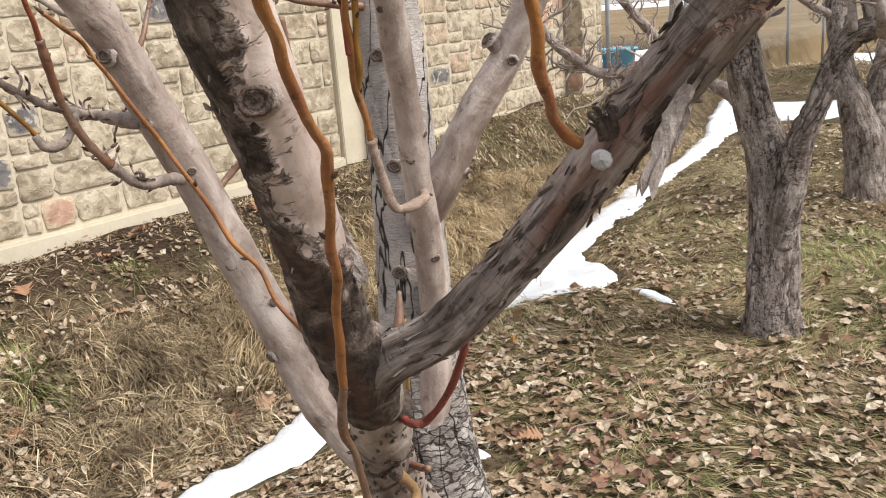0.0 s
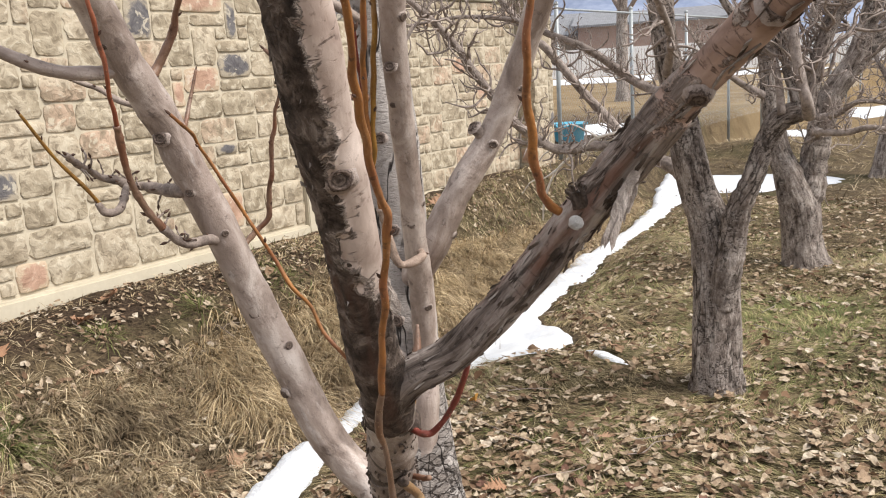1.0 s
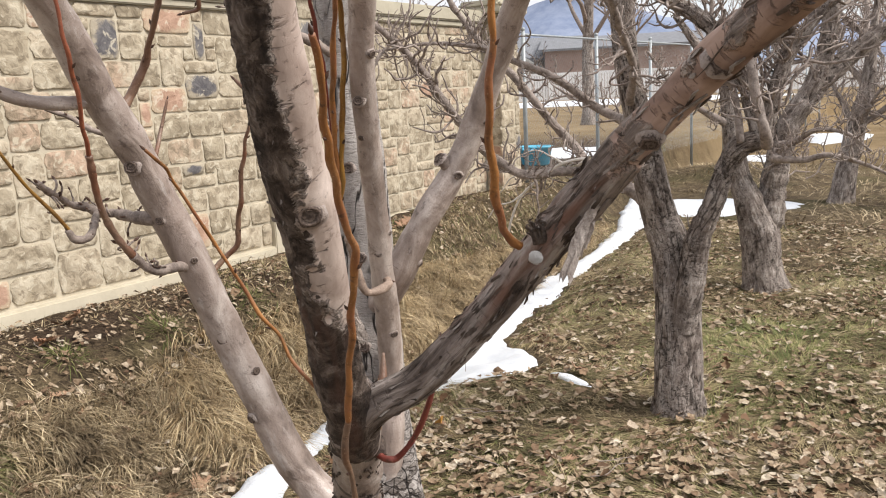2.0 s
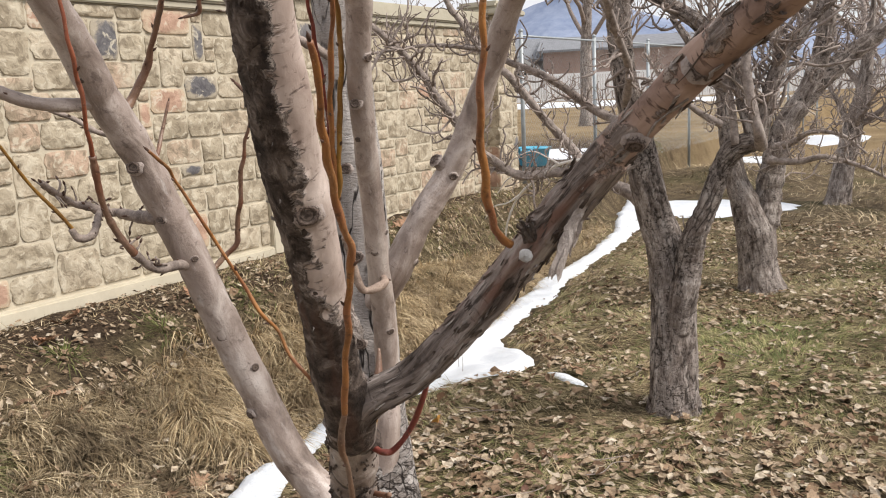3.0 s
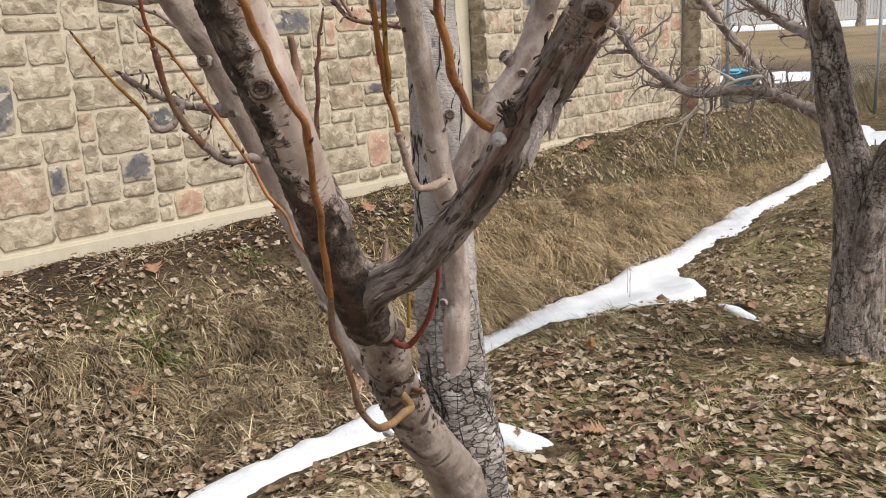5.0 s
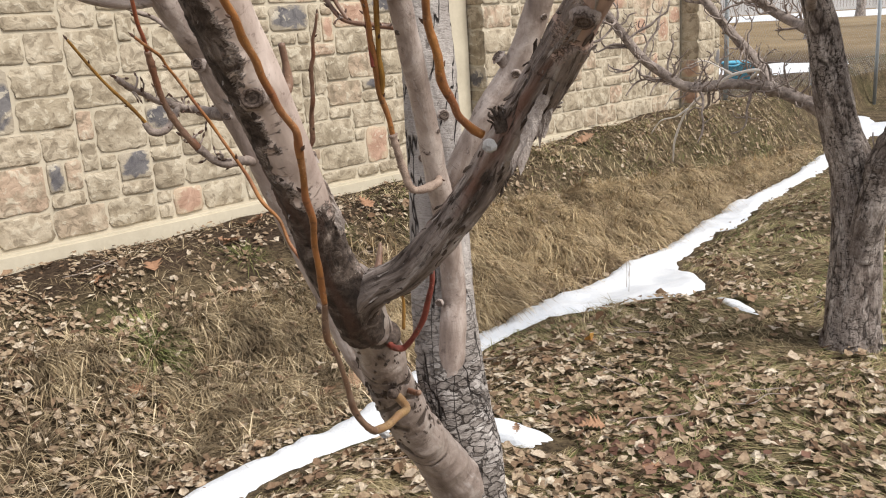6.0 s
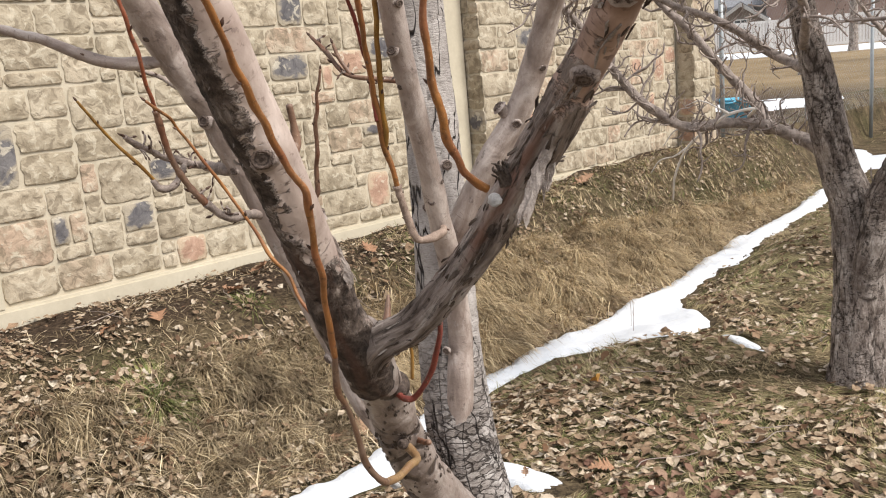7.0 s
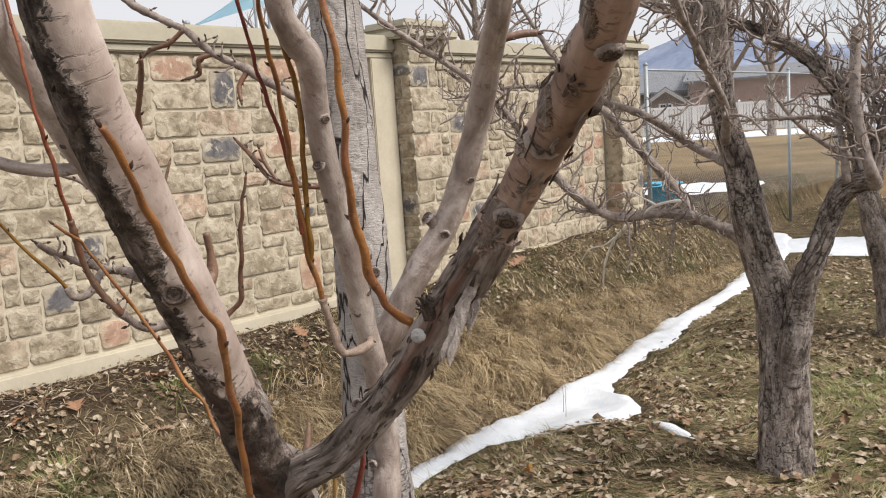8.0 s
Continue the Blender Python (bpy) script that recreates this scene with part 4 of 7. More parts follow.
def flakes(points, count, seed, keep, size=1.0, lift=1.0, slim=1.0):
    """Curled plates of loose bark along a limb. keep(out) picks the side that they sit on."""
    rnd = random.Random(seed)
    q = spline(points, 0.004)
    d, us, vs = frames_along(q)
    h = Heap()
    tries = 0
    while count and tries < 20000:
        tries += 1
        k = rnd.randrange(2, len(q) - 2)
        a = rnd.uniform(0, 2 * math.pi)
        out = us[k] * math.cos(a) + vs[k] * math.sin(a)
        if not keep(out, k / len(q), rnd):
            continue
        count -= 1
        side = np.cross(d[k], out)
        long, wide = rnd.uniform(0.005, 0.016) * size * rnd.choice((1, 1, 1.7)), rnd.uniform(0.0012, 0.0045) * size * slim
        up = rnd.choice((-1, 1))
        rise = rnd.uniform(0.0, 1.0) ** 3 * 0.009 * lift
        corners, r = [], q[k, 3]
        skew = rnd.uniform(-0.4, 0.4)
        end = rnd.uniform(-0.7, 0.7)
        for layer in (-0.001, 0.0004):
            for t, e in ((0.0, 0.0), (0.5, 0.25), (1.0, 1.0)):
                for w in (-1, 1):
                    narrow = (1.0 if 0.3 < t < 0.7 else 0.25 + 0.5 * rnd.random()) * rnd.uniform(0.7, 1.2)
                    p = q[k, :3] + out * (r + 0.0012 + layer + rise * e - 0.12 * wide * abs(w)) + d[k] * up * long * (t - 0.3 + 0.35 * end * w * (t > 0.7)) + side * (w * wide * narrow + skew * long * t * 0.5)
                    corners.append(p)
        h.plate(corners, [(6, 7, 9, 8), (8, 9, 11, 10), (0, 2, 3, 1), (2, 4, 5, 3), (0, 6, 8, 2), (2, 8, 10, 4), (1, 3, 9, 7), (3, 5, 11, 9), (4, 10, 11, 5), (0, 1, 7, 6)])
    return h


def bud_at(h, p, way, size, rnd):
    w = Vector(way).normalized()
    c = np.array(p)
    w = np.array(w)
    h.tube([(*(c), size * 0.3), (*(c + w * size * 0.7), size * 0.5), (*(c + w * size * 1.5), size * 0.42), (*(c + w * size * 2.4), size * 0.06)], size * 0.6, 6, rnd.random() * 9)


def bud_row(points, gap, size, seed, both=False):
    """Buds set singly along a shoot, with one at its tip."""
    rnd = random.Random(seed)
    q = spline(points, 0.004)
    d, us, vs = frames_along(q)
    h = Heap()
    n = int(gap / 0.004)
    turn = rnd.uniform(0, 6)
    for k in range(n, len(q) - 2, n):
        turn += 2.4
        k = min(len(q) - 2, k + rnd.randrange(-n // 4, n // 4 + 1))
        out = us[k] * math.cos(turn) + vs[k] * math.sin(turn)
        bud_at(h, q[k, :3] + out * q[k, 3] * 0.75, out * 0.55 + d[k] * 0.85, size * rnd.uniform(0.75, 1.2), rnd)
    bud_at(h, q[-1, :3], d[-1], size * 1.15, rnd)
    return h


def crooked(start, way, length, r0, r1, rnd, bends=5, wild=0.35, up=0.12):
    """A wandering shoot as spline points."""
    p, w = Vector(start), Vector(way).normalized()
    pts = [(*p, r0)]
    for i in range(bends):
        w = (w + Vector((rnd.gauss(0, wild), rnd.gauss(0, wild), rnd.gauss(0, wild) + up))).normalized()
        p = p + w * length / bends
        pts.append((*p, r0 + (r1 - r0) * (i + 1) / bends))
    return pts


def sprout(h, buds, path, rnd, count, length, depth, up=0.12, sides=5, start=0.1, thick=1.0):
    """Side shoots and knobby spurs along a limb."""
    q = spline(path, 0.02)
    d, us, vs = frames_along(q)
    for i in range(count):
        k = int((start + (1 - start) * rnd.random()) * (len(q) - 1))
        a = rnd.uniform(0, 2 * math.pi)
        out = us[k] * math.cos(a) + vs[k] * math.sin(a)
        out = Vector(out) + Vector((0, 0, 0.25)) + Vector(d[k]) * rnd.uniform(0.0, 0.6)
        size = length * rnd.uniform(0.3, 1.0)
        r0 = min(q[k, 3] * 0.7, thick * (0.0017 + 0.013 * size))
        pts = crooked(q[k, :3], out, size, r0, max(0.0011 * thick, r0 * 0.45), rnd, 6, 0.42, up)
        h.tube([(*p[:3], p[3] * rnd.uniform(0.85, 1.3)) for p in pts], size / 10, sides, rnd.random() * 9, 0.2)
        if depth and size > 0.05:
            sprout(h, buds, pts, rnd, rnd.randrange(2, 5), size * 0.5, depth - 1, up, 4, 0.25, thick)
        else:
            w = Vector(pts[-1][:3]) - Vector(pts[-2][:3])
            bud_at(buds, pts[-1][:3], w, rnd.uniform(0.003, 0.0048) * (thick if thick <= 1 else 0.8), rnd)


# ---- the pruned fruit tree ----
def build_main_tree():
    tree = thing("fruit_tree", (-0.74, 0.96, gz(-0.74, 0.96)), "bare pruned fruit tree with peeling bark and orange shoots", "tree")
    base = gz(-0.74, 0.96)

    trunk = [(-0.735, 0.965, base - 0.06, 0.105), (-0.735, 0.962, base + 0.06, 0.086), (-0.738, 0.955, 0.25, 0.074), (-0.74, 0.952, 0.5, 0.068), (-0.745, 0.951, 0.708, 0.064), (-0.761, 0.946, 0.80, 0.0625),
             (-0.774, 0.947, 0.906, 0.060), (-0.784, 0.95, 1.012, 0.0565), (-0.789, 0.957, 1.115, 0.0535), (-0.794, 0.964, 1.217, 0.050), (-0.801, 0.969, 1.318, 0.0485), (-0.807, 0.974, 1.416, 0.047),
             (-0.814, 0.975, 1.494, 0.046), (-0.819, 0.977, 1.561, 0.046), (-0.835, 0.985, 1.75, 0.045), (-0.85, 0.99, 2.0, 0.041), (-0.84, 1.0, 2.4, 0.032), (-0.86, 1.02, 2.8, 0.02)]
    t = limb("trunk", trunk, 0.0045, 100, SILVER, tree, silver_relief, "silvery grey trunk with cracked plates", seed=0)

    front = [(-0.742, 0.955, 0.55, 0.056), (-0.738, 0.925, 0.66, 0.052), (-0.712, 0.858, 0.753, 0.0425), (-0.678, 0.777, 0.853, 0.0365), (-0.628, 0.693, 0.963, 0.034), (-0.565, 0.615, 1.075, 0.031), (-0.515, 0.553, 1.15, 0.031), (-0.485, 0.515, 1.205, 0.030)]
    stem = limb("stem", front, 0.003, 56, OLDSTEM, tree, creased_relief, "smooth taupe stem ringed with dark folds", seed=1)

    left = [(-0.52, 0.56, 1.13, 0.027), (-0.489, 0.52, 1.185, 0.0275), (-0.474, 0.483, 1.24, 0.0255), (-0.451, 0.448, 1.311, 0.0245), (-0.427, 0.408, 1.382, 0.0255), (-0.405, 0.371, 1.446, 0.0268), (-0.387, 0.336, 1.503, 0.0268),
            (-0.368, 0.306, 1.553, 0.0262), (-0.354, 0.281, 1.599, 0.0248), (-0.341, 0.262, 1.64, 0.0235), (-0.332, 0.247, 1.685, 0.023), (-0.32, 0.235, 1.8, 0.022), (-0.33, 0.215, 2.0, 0.02), (-0.36, 0.2, 2.3, 0.014)]
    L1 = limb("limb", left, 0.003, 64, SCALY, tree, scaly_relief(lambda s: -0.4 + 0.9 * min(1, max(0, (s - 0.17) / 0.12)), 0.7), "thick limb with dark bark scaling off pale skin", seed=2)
    right = [(-0.515, 0.54, 1.15, 0.025), (-0.455, 0.527, 1.198, 0.0195), (-0.408, 0.546, 1.228, 0.0178), (-0.339, 0.561, 1.297, 0.0178), (-0.278, 0.563, 1.364, 0.0190), (-0.212, 0.551, 1.432, 0.0195), (-0.141, 0.524, 1.499, 0.0178),
             (-0.076, 0.485, 1.55, 0.0184), (-0.01, 0.432, 1.591, 0.0175), (0.05, 0.371, 1.622, 0.0152), (0.082, 0.34, 1.66, 0.0145), (0.12, 0.33, 1.8, 0.0135), (0.15, 0.32, 2.0, 0.011), (0.16, 0.33, 2.3, 0.007)]
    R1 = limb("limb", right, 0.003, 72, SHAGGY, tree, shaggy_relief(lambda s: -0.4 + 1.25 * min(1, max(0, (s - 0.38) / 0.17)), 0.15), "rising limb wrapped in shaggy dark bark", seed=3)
    pale = [(-0.70, 0.82, 0.80, 0.030), (-0.79, 0.838, 0.85, 0.0305), (-0.845, 0.833, 0.896, 0.0305), (-0.876, 0.812, 0.96, 0.0302), (-0.907, 0.786, 1.066, 0.0292), (-0.933, 0.754, 1.172, 0.0287), (-0.946, 0.721, 1.275, 0.028),
            (-0.955, 0.68, 1.375, 0.0285), (-0.954, 0.635, 1.47, 0.0262), (-0.95, 0.578, 1.558, 0.0256), (-0.93, 0.523, 1.637, 0.0250), (-0.899, 0.46, 1.707, 0.0235), (-0.875, 0.42, 1.78, 0.022), (-0.87, 0.39, 1.95, 0.02), (-0.88, 0.36, 2.25, 0.013)]
    L0 = limb("limb", pale, 0.004, 56, SMOOTH, tree, smooth_relief(), "smooth pale limb with eye-shaped scars", seed=4)
    mid = [(-0.765, 0.945, 0.78, 0.030), (-0.755, 0.930, 0.85, 0.028), (-0.742, 0.921, 0.92, 0.0255), (-0.734, 0.922, 0.98, 0.0232), (-0.730, 0.926, 1.04, 0.0215), (-0.720, 0.915, 1.103, 0.0205), (-0.699, 0.885, 1.203, 0.0195), (-0.684, 0.858, 1.266, 0.0183), (-0.654, 0.812, 1.373, 0.0174), (-0.634, 0.779, 1.445, 0.0168),
           (-0.609, 0.739, 1.528, 0.0164), (-0.583, 0.705, 1.604, 0.0176), (-0.558, 0.679, 1.667, 0.0182), (-0.554, 0.655, 1.692, 0.0178), (-0.544, 0.624, 1.736, 0.0155), (-0.53, 0.61, 1.85, 0.015), (-0.54, 0.60, 2.1, 0.012), (-0.53, 0.59, 2.4, 0.007)]
    M = limb("limb", mid, 0.004, 48, SMOOTH, tree, smooth_relief(1.2), "slender pale stem with an eye-shaped scar", seed=5)
    back = [(-0.785, 0.955, 1.17, 0.03), (-0.72, 0.94, 1.235, 0.0265), (-0.66, 0.947, 1.335, 0.0232), (-0.613, 0.978, 1.421, 0.0212), (-0.57, 0.985, 1.509, 0.0200), (-0.524, 0.970, 1.593, 0.0194), (-0.473, 0.936, 1.669, 0.0182), (-0.408, 0.883, 1.734, 0.0172), (-0.37, 0.86, 1.85, 0.016), (-0.35, 0.85, 2.1, 0.012), (-0.36, 0.84, 2.4, 0.007)]
    limb("limb", back, 0.004, 48, SMOOTH, tree, smooth_relief(), "pale limb forking from the trunk", seed=6)

    # shoots
    def shoot(points, material, label, seed, gap=0.07, bud=0.0034, sides=14, jitter=0.16):
        jitter = 0.38 if material is GREYTWIG else 0.26 if material in (BROWNTWIG, GREYORANGE) else jitter
        points = [(*p[:3], p[3] * (0.7 if material in (GOLDEN, GREYORANGE, RED) else 0.64 if material in (ORANGE, YELLOW, EMBER) else 0.92)) for p in points]
        if len(points) > 5:
            rn, fine = random.Random(seed), spline(points, 0.022)
            points = [tuple(points[0])] + [(p[0] + rn.gauss(0, 0.0011), p[1] + rn.gauss(0, 0.0011), p[2] + rn.gauss(0, 0.0011), p[3] * rn.choice((0.94, 1.0, 1.1))) for p in fine[1:-1]] + [tuple(points[-1])]
        ob = limb("shoot", points, 0.003, sides, material, tree, None, label, jitter, seed)
        tagged(under(piece("buds", bud_row(points, gap, bud, seed).mesh("buds", BUD)), ob), kind="stuff")
        return ob

    hook = [(-0.60, 0.665, 0.985, 0.010), (-0.55, 0.646, 0.98, 0.0082), (-0.516, 0.603, 0.995, 0.0078), (-0.496, 0.566, 1.0, 0.0072), (-0.484, 0.535, 1.008, 0.0075), (-0.472, 0.512, 1.026, 0.0061), (-0.469, 0.495, 1.058, 0.0056), (-0.457, 0.476, 1.112, 0.005), (-0.447, 0.453, 1.164, 0.0052), (-0.43, 0.44, 1.211, 0.0052), (-0.414, 0.426, 1.256, 0.0053),
            (-0.393, 0.407, 1.313, 0.0055), (-0.371, 0.388, 1.365, 0.0056), (-0.353, 0.371, 1.408, 0.0056), (-0.346, 0.353, 1.431, 0.0055), (-0.336, 0.332, 1.46, 0.0054), (-0.323, 0.311, 1.491, 0.0052), (-0.308, 0.287, 1.524, 0.0049), (-0.291, 0.264, 1.554, 0.0046), (-0.276, 0.242, 1.585, 0.0042)]
    shoot(hook[:5], GOLDEN, "golden knee where the shoot leaves the stem", 40, 0.05, 0.002)
    shoot(hook[4:10], GREYORANGE, "weathered brown base of the orange shoot", 39, 0.05, 0.003)
    shoot(hook[9:], ORANGE, "thick orange shoot hooked out from the stem", 11)
    shoot([(-0.485, 0.505, 1.185, 0.006), (-0.502, 0.485, 1.215, 0.0035), (-0.532, 0.475, 1.258, 0.0033), (-0.558, 0.459, 1.307, 0.0033), (-0.576, 0.439, 1.361, 0.0031), (-0.584, 0.419, 1.4, 0.0029), (-0.586, 0.388, 1.452, 0.0027), (-0.583, 0.367, 1.479, 0.003), (-0.579, 0.341, 1.5, 0.0026)], ORANGE, "thin orange shoot", 12, 0.06, 0.0028, 10)
    trio = [(-0.69, 0.866, 1.262, 0.0078), (-0.655, 0.832, 1.256, 0.0070), (-0.664, 0.791, 1.252, 0.0062), (-0.67, 0.778, 1.285, 0.0066), (-0.67, 0.762, 1.339, 0.0072), (-0.664, 0.742, 1.4, 0.0074), (-0.646, 0.714, 1.476, 0.0064), (-0.617, 0.683, 1.547, 0.0056), (-0.562, 0.627, 1.638, 0.005), (-0.509, 0.572, 1.697, 0.0042), (-0.46, 0.53, 1.76, 0.0036), (-0.41, 0.49, 1.88, 0.002)]
    shoot(trio[:5], TANWOOD, "pale wrinkled knuckle of a shoot", 41, 0.04, 0.003, 18, 0.4)
    shoot(trio[4:], ORANGE, "orange shoot bent up from a pale knuckle", 13)
    shoot([(-0.664, 0.742, 1.4, 0.005), (-0.645, 0.728, 1.455, 0.0062), (-0.618, 0.705, 1.55, 0.006), (-0.60, 0.69, 1.63, 0.0055), (-0.575, 0.65, 1.7, 0.0045), (-0.54, 0.61, 1.78, 0.004), (-0.52, 0.60, 1.95, 0.002)], YELLOW, "straight mustard-yellow shoot", 14)
    shoot([(-0.655, 0.722, 1.44, 0.004), (-0.64, 0.70, 1.52, 0.0042), (-0.615, 0.66, 1.60, 0.004), (-0.59, 0.615, 1.68, 0.0036), (-0.56, 0.57, 1.78, 0.003), (-0.54, 0.54, 1.9, 0.0016)], RED, "thin wine-red shoot", 15)
    shoot([(-0.272, 0.532, 1.388, 0.0075), (-0.276, 0.513, 1.402, 0.0068), (-0.272, 0.492, 1.423, 0.0066), (-0.266, 0.47, 1.468, 0.0062), (-0.256, 0.452, 1.521, 0.0056), (-0.246, 0.439, 1.579, 0.0052), (-0.238, 0.432, 1.633, 0.0046), (-0.241, 0.425, 1.678, 0.0042), (-0.25, 0.42, 1.78, 0.003), (-0.26, 0.41, 1.95, 0.0016)], ORANGE, "stout orange shoot rising from a snag", 16)
    shoot([(-0.535, 0.60, 1.105, 0.008), (-0.497, 0.587, 1.102, 0.0062), (-0.481, 0.592, 1.103, 0.0056), (-0.452, 0.599, 1.141, 0.0052), (-0.428, 0.597, 1.196, 0.0048), (-0.417, 0.592, 1.235, 0.0042), (-0.415, 0.60, 1.262, 0.003)], RED, "short dark red shoot curving under the limb", 17, 0.04, 0.002)
    shoot([(-0.56, 0.66, 1.09, 0.004), (-0.55, 0.655, 1.13, 0.0034), (-0.548, 0.65, 1.155, 0.0028), (-0.55, 0.655, 1.175, 0.0018)], YELLOW, "thin yellow shoot behind the stem", 18, 0.04, 0.002)

    c1 = [(-0.945, 0.70, 1.29, 0.011), (-0.933, 0.668, 1.297, 0.0088), (-0.934, 0.625, 1.3, 0.0074), (-0.933, 0.59, 1.329, 0.0066), (-0.929, 0.561, 1.365, 0.0058), (-0.92, 0.535, 1.412, 0.0055), (-0.901, 0.513, 1.48, 0.0052), (-0.874, 0.489, 1.543, 0.0047), (-0.85, 0.459, 1.631, 0.0043), (-0.845, 0.447, 1.709, 0.0040), (-0.853, 0.442, 1.768, 0.0036), (-0.862, 0.436, 1.89, 0.002)]
    shoot(c1[:4], GREYTWIG, "grey wrinkled spur", 19, 0.03, 0.004)
    shoot(c1[3:7], BROWNTWIG, "brown base of a long shoot", 42, 0.05, 0.003)
    shoot(c1[6:], EMBER, "long red-brown shoot curving upward", 20)
    c2 = [(-0.958, 0.655, 1.375, 0.012), (-1.0, 0.66, 1.372, 0.0105), (-1.06, 0.665, 1.376, 0.009), (-1.082, 0.606, 1.399, 0.0066), (-1.062, 0.56, 1.419, 0.0056), (-1.041, 0.525, 1.441, 0.0045)]
    shoot(c2, GREYTWIG, "grey wrinkled side branch", 21, 0.035, 0.004)
    shoot([(-1.07, 0.64, 1.385, 0.0055), (-1.024, 0.59, 1.355, 0.0062), (-1.024, 0.565, 1.352, 0.0056), (-1.0235, 0.552, 1.368, 0.005)], GREYTWIG, "grey knobby foot of a yellow shoot", 47, 0.02, 0.0035)
    shoot([(-1.024, 0.565, 1.354, 0.0048), (-1.022, 0.535, 1.393, 0.0047), (-1.018, 0.492, 1.441, 0.0041), (-1.005, 0.444, 1.503, 0.0034)], YELLOW, "yellow-brown shoot from a grey spur", 22)
    shoot([(-0.945, 0.575, 1.55, 0.014), (-0.951, 0.564, 1.552, 0.0112), (-0.971, 0.53, 1.551, 0.0100), (-0.998, 0.486, 1.559, 0.0097), (-1.023, 0.444, 1.582, 0.009), (-1.039, 0.415, 1.599, 0.0086), (-1.08, 0.34, 1.63, 0.007), (-1.12, 0.26, 1.7, 0.005)], SMOOTH, "pale grey side branch", 23, 0.06)
    shoot([(-0.905, 0.47, 1.695, 0.018), (-0.95, 0.44, 1.715, 0.0155), (-1.0, 0.40, 1.735, 0.014), (-1.06, 0.35, 1.76, 0.012), (-1.15, 0.28, 1.83, 0.009)], SMOOTH, "pale fork of the limb", 24, 0.09)
    shoot([(-0.955, 0.605, 1.53, 0.009), (-0.965, 0.64, 1.555, 0.0066), (-0.945, 0.655, 1.60, 0.0058), (-0.92, 0.645, 1.626, 0.0053), (-0.88, 0.633, 1.667, 0.0047), (-0.856, 0.622, 1.70, 0.0036)], BROWNTWIG, "knobby brown shoot", 25, 0.035, 0.004)
    shoot([(-0.96, 0.64, 1.45, 0.006), (-0.985, 0.69, 1.462, 0.004), (-1.0, 0.72, 1.50, 0.0034), (-1.0, 0.74, 1.55, 0.0026)], BROWNTWIG, "thin brown shoot", 26, 0.04, 0.0025)
    shoot([(-0.948, 0.745, 1.245, 0.007), (-0.985, 0.79, 1.262, 0.006), (-0.964, 0.825, 1.304, 0.005), (-0.946, 0.82, 1.355, 0.0042), (-0.913, 0.809, 1.454, 0.0036), (-0.886, 0.806, 1.52, 0.0026)], BROWNTWIG, "upright dark brown shoot", 27, 0.05, 0.003)
    shoot([(-0.96, 0.62, 1.498, 0.008), (-1.03, 0.665, 1.50, 0.0064), (-1.06, 0.645, 1.507, 0.0058), (-1.09, 0.625, 1.53, 0.0046), (-1.105, 0.595, 1.544, 0.0034)], GREYTWIG, "short grey spur", 28, 0.03, 0.0035)
    f1 = [(-0.815, 0.93, 1.49, 0.007), (-0.833, 0.881, 1.496, 0.0052), (-0.88, 0.854, 1.509, 0.0046), (-0.918, 0.846, 1.549, 0.0042), (-0.946, 0.838, 1.577, 0.0034)]
    shoot(f1, BROWNTWIG, "knobby brown spur on the trunk", 29, 0.03, 0.004)
    shoot([(-0.872, 0.858, 1.507, 0.004), (-0.888, 0.85, 1.535, 0.0042), (-0.895, 0.845, 1.56, 0.003)], BROWNTWIG, "brown spur tip", 30, 0.02, 0.004)
    f2 = [(-0.82, 0.95, 1.61, 0.010), (-0.838, 0.881, 1.642, 0.008), (-0.896, 0.837, 1.69, 0.0075), (-0.94, 0.804, 1.721, 0.007), (-0.979, 0.777, 1.762, 0.0068), (-1.051, 0.722, 1.817, 0.006), (-1.15, 0.65, 1.93, 0.003)]
    shoot(f2, GREYTWIG, "grey branch with dark spurs", 31, 0.05, 0.004)
    shoot([(-0.94, 0.804, 1.721, 0.005), (-0.955, 0.785, 1.712, 0.0046), (-0.965, 0.79, 1.69, 0.0042), (-0.985, 0.775, 1.683, 0.003)], BROWNTWIG, "crooked brown spur", 48, 0.02, 0.0035)
    shoot([(-0.979, 0.777, 1.762, 0.005), (-1.0, 0.76, 1.742, 0.0045), (-1.03, 0.745, 1.735, 0.004), (-1.05, 0.735, 1.72, 0.003)], BROWNTWIG, "crooked brown spur", 49, 0.02, 0.0035)
    shoot([(-0.896, 0.837, 1.69, 0.005), (-0.90, 0.82, 1.665, 0.0044), (-0.892, 0.815, 1.64, 0.0034)], BROWNTWIG, "short brown spur", 50, 0.02, 0.0035)
    shoot([(-0.47, 0.935, 1.672, 0.008), (-0.445, 0.93, 1.688, 0.006), (-0.425, 0.95, 1.695, 0.0054), (-0.41, 0.965, 1.695, 0.005)], BROWNTWIG, "cut stub of a side branch", 32, 0.05, 0.004)

    # spurs and cut stubs
    h, b, rnd = Heap(), Heap(), random.Random(3)
    for path, n, ln in ((c1[1:5], 6, 0.028), (c2, 14, 0.03), (f1, 5, 0.03), (f2[1:6], 7, 0.035), (pale[5:12], 5, 0.02), (mid[6:11], 4, 0.014)):
        sprout(h, b, path, rnd, int(n * 1.8), ln, 0, 0.1, 7)
    tagged(under(piece("spurs", h.mesh("spurs", GREYTWIG), label="short grey fruiting spurs"), tree), kind="stuff")
    tagged(under(piece("spur_buds", b.mesh("spur_buds", BUD), label="small dark buds"), tree), kind="stuff")
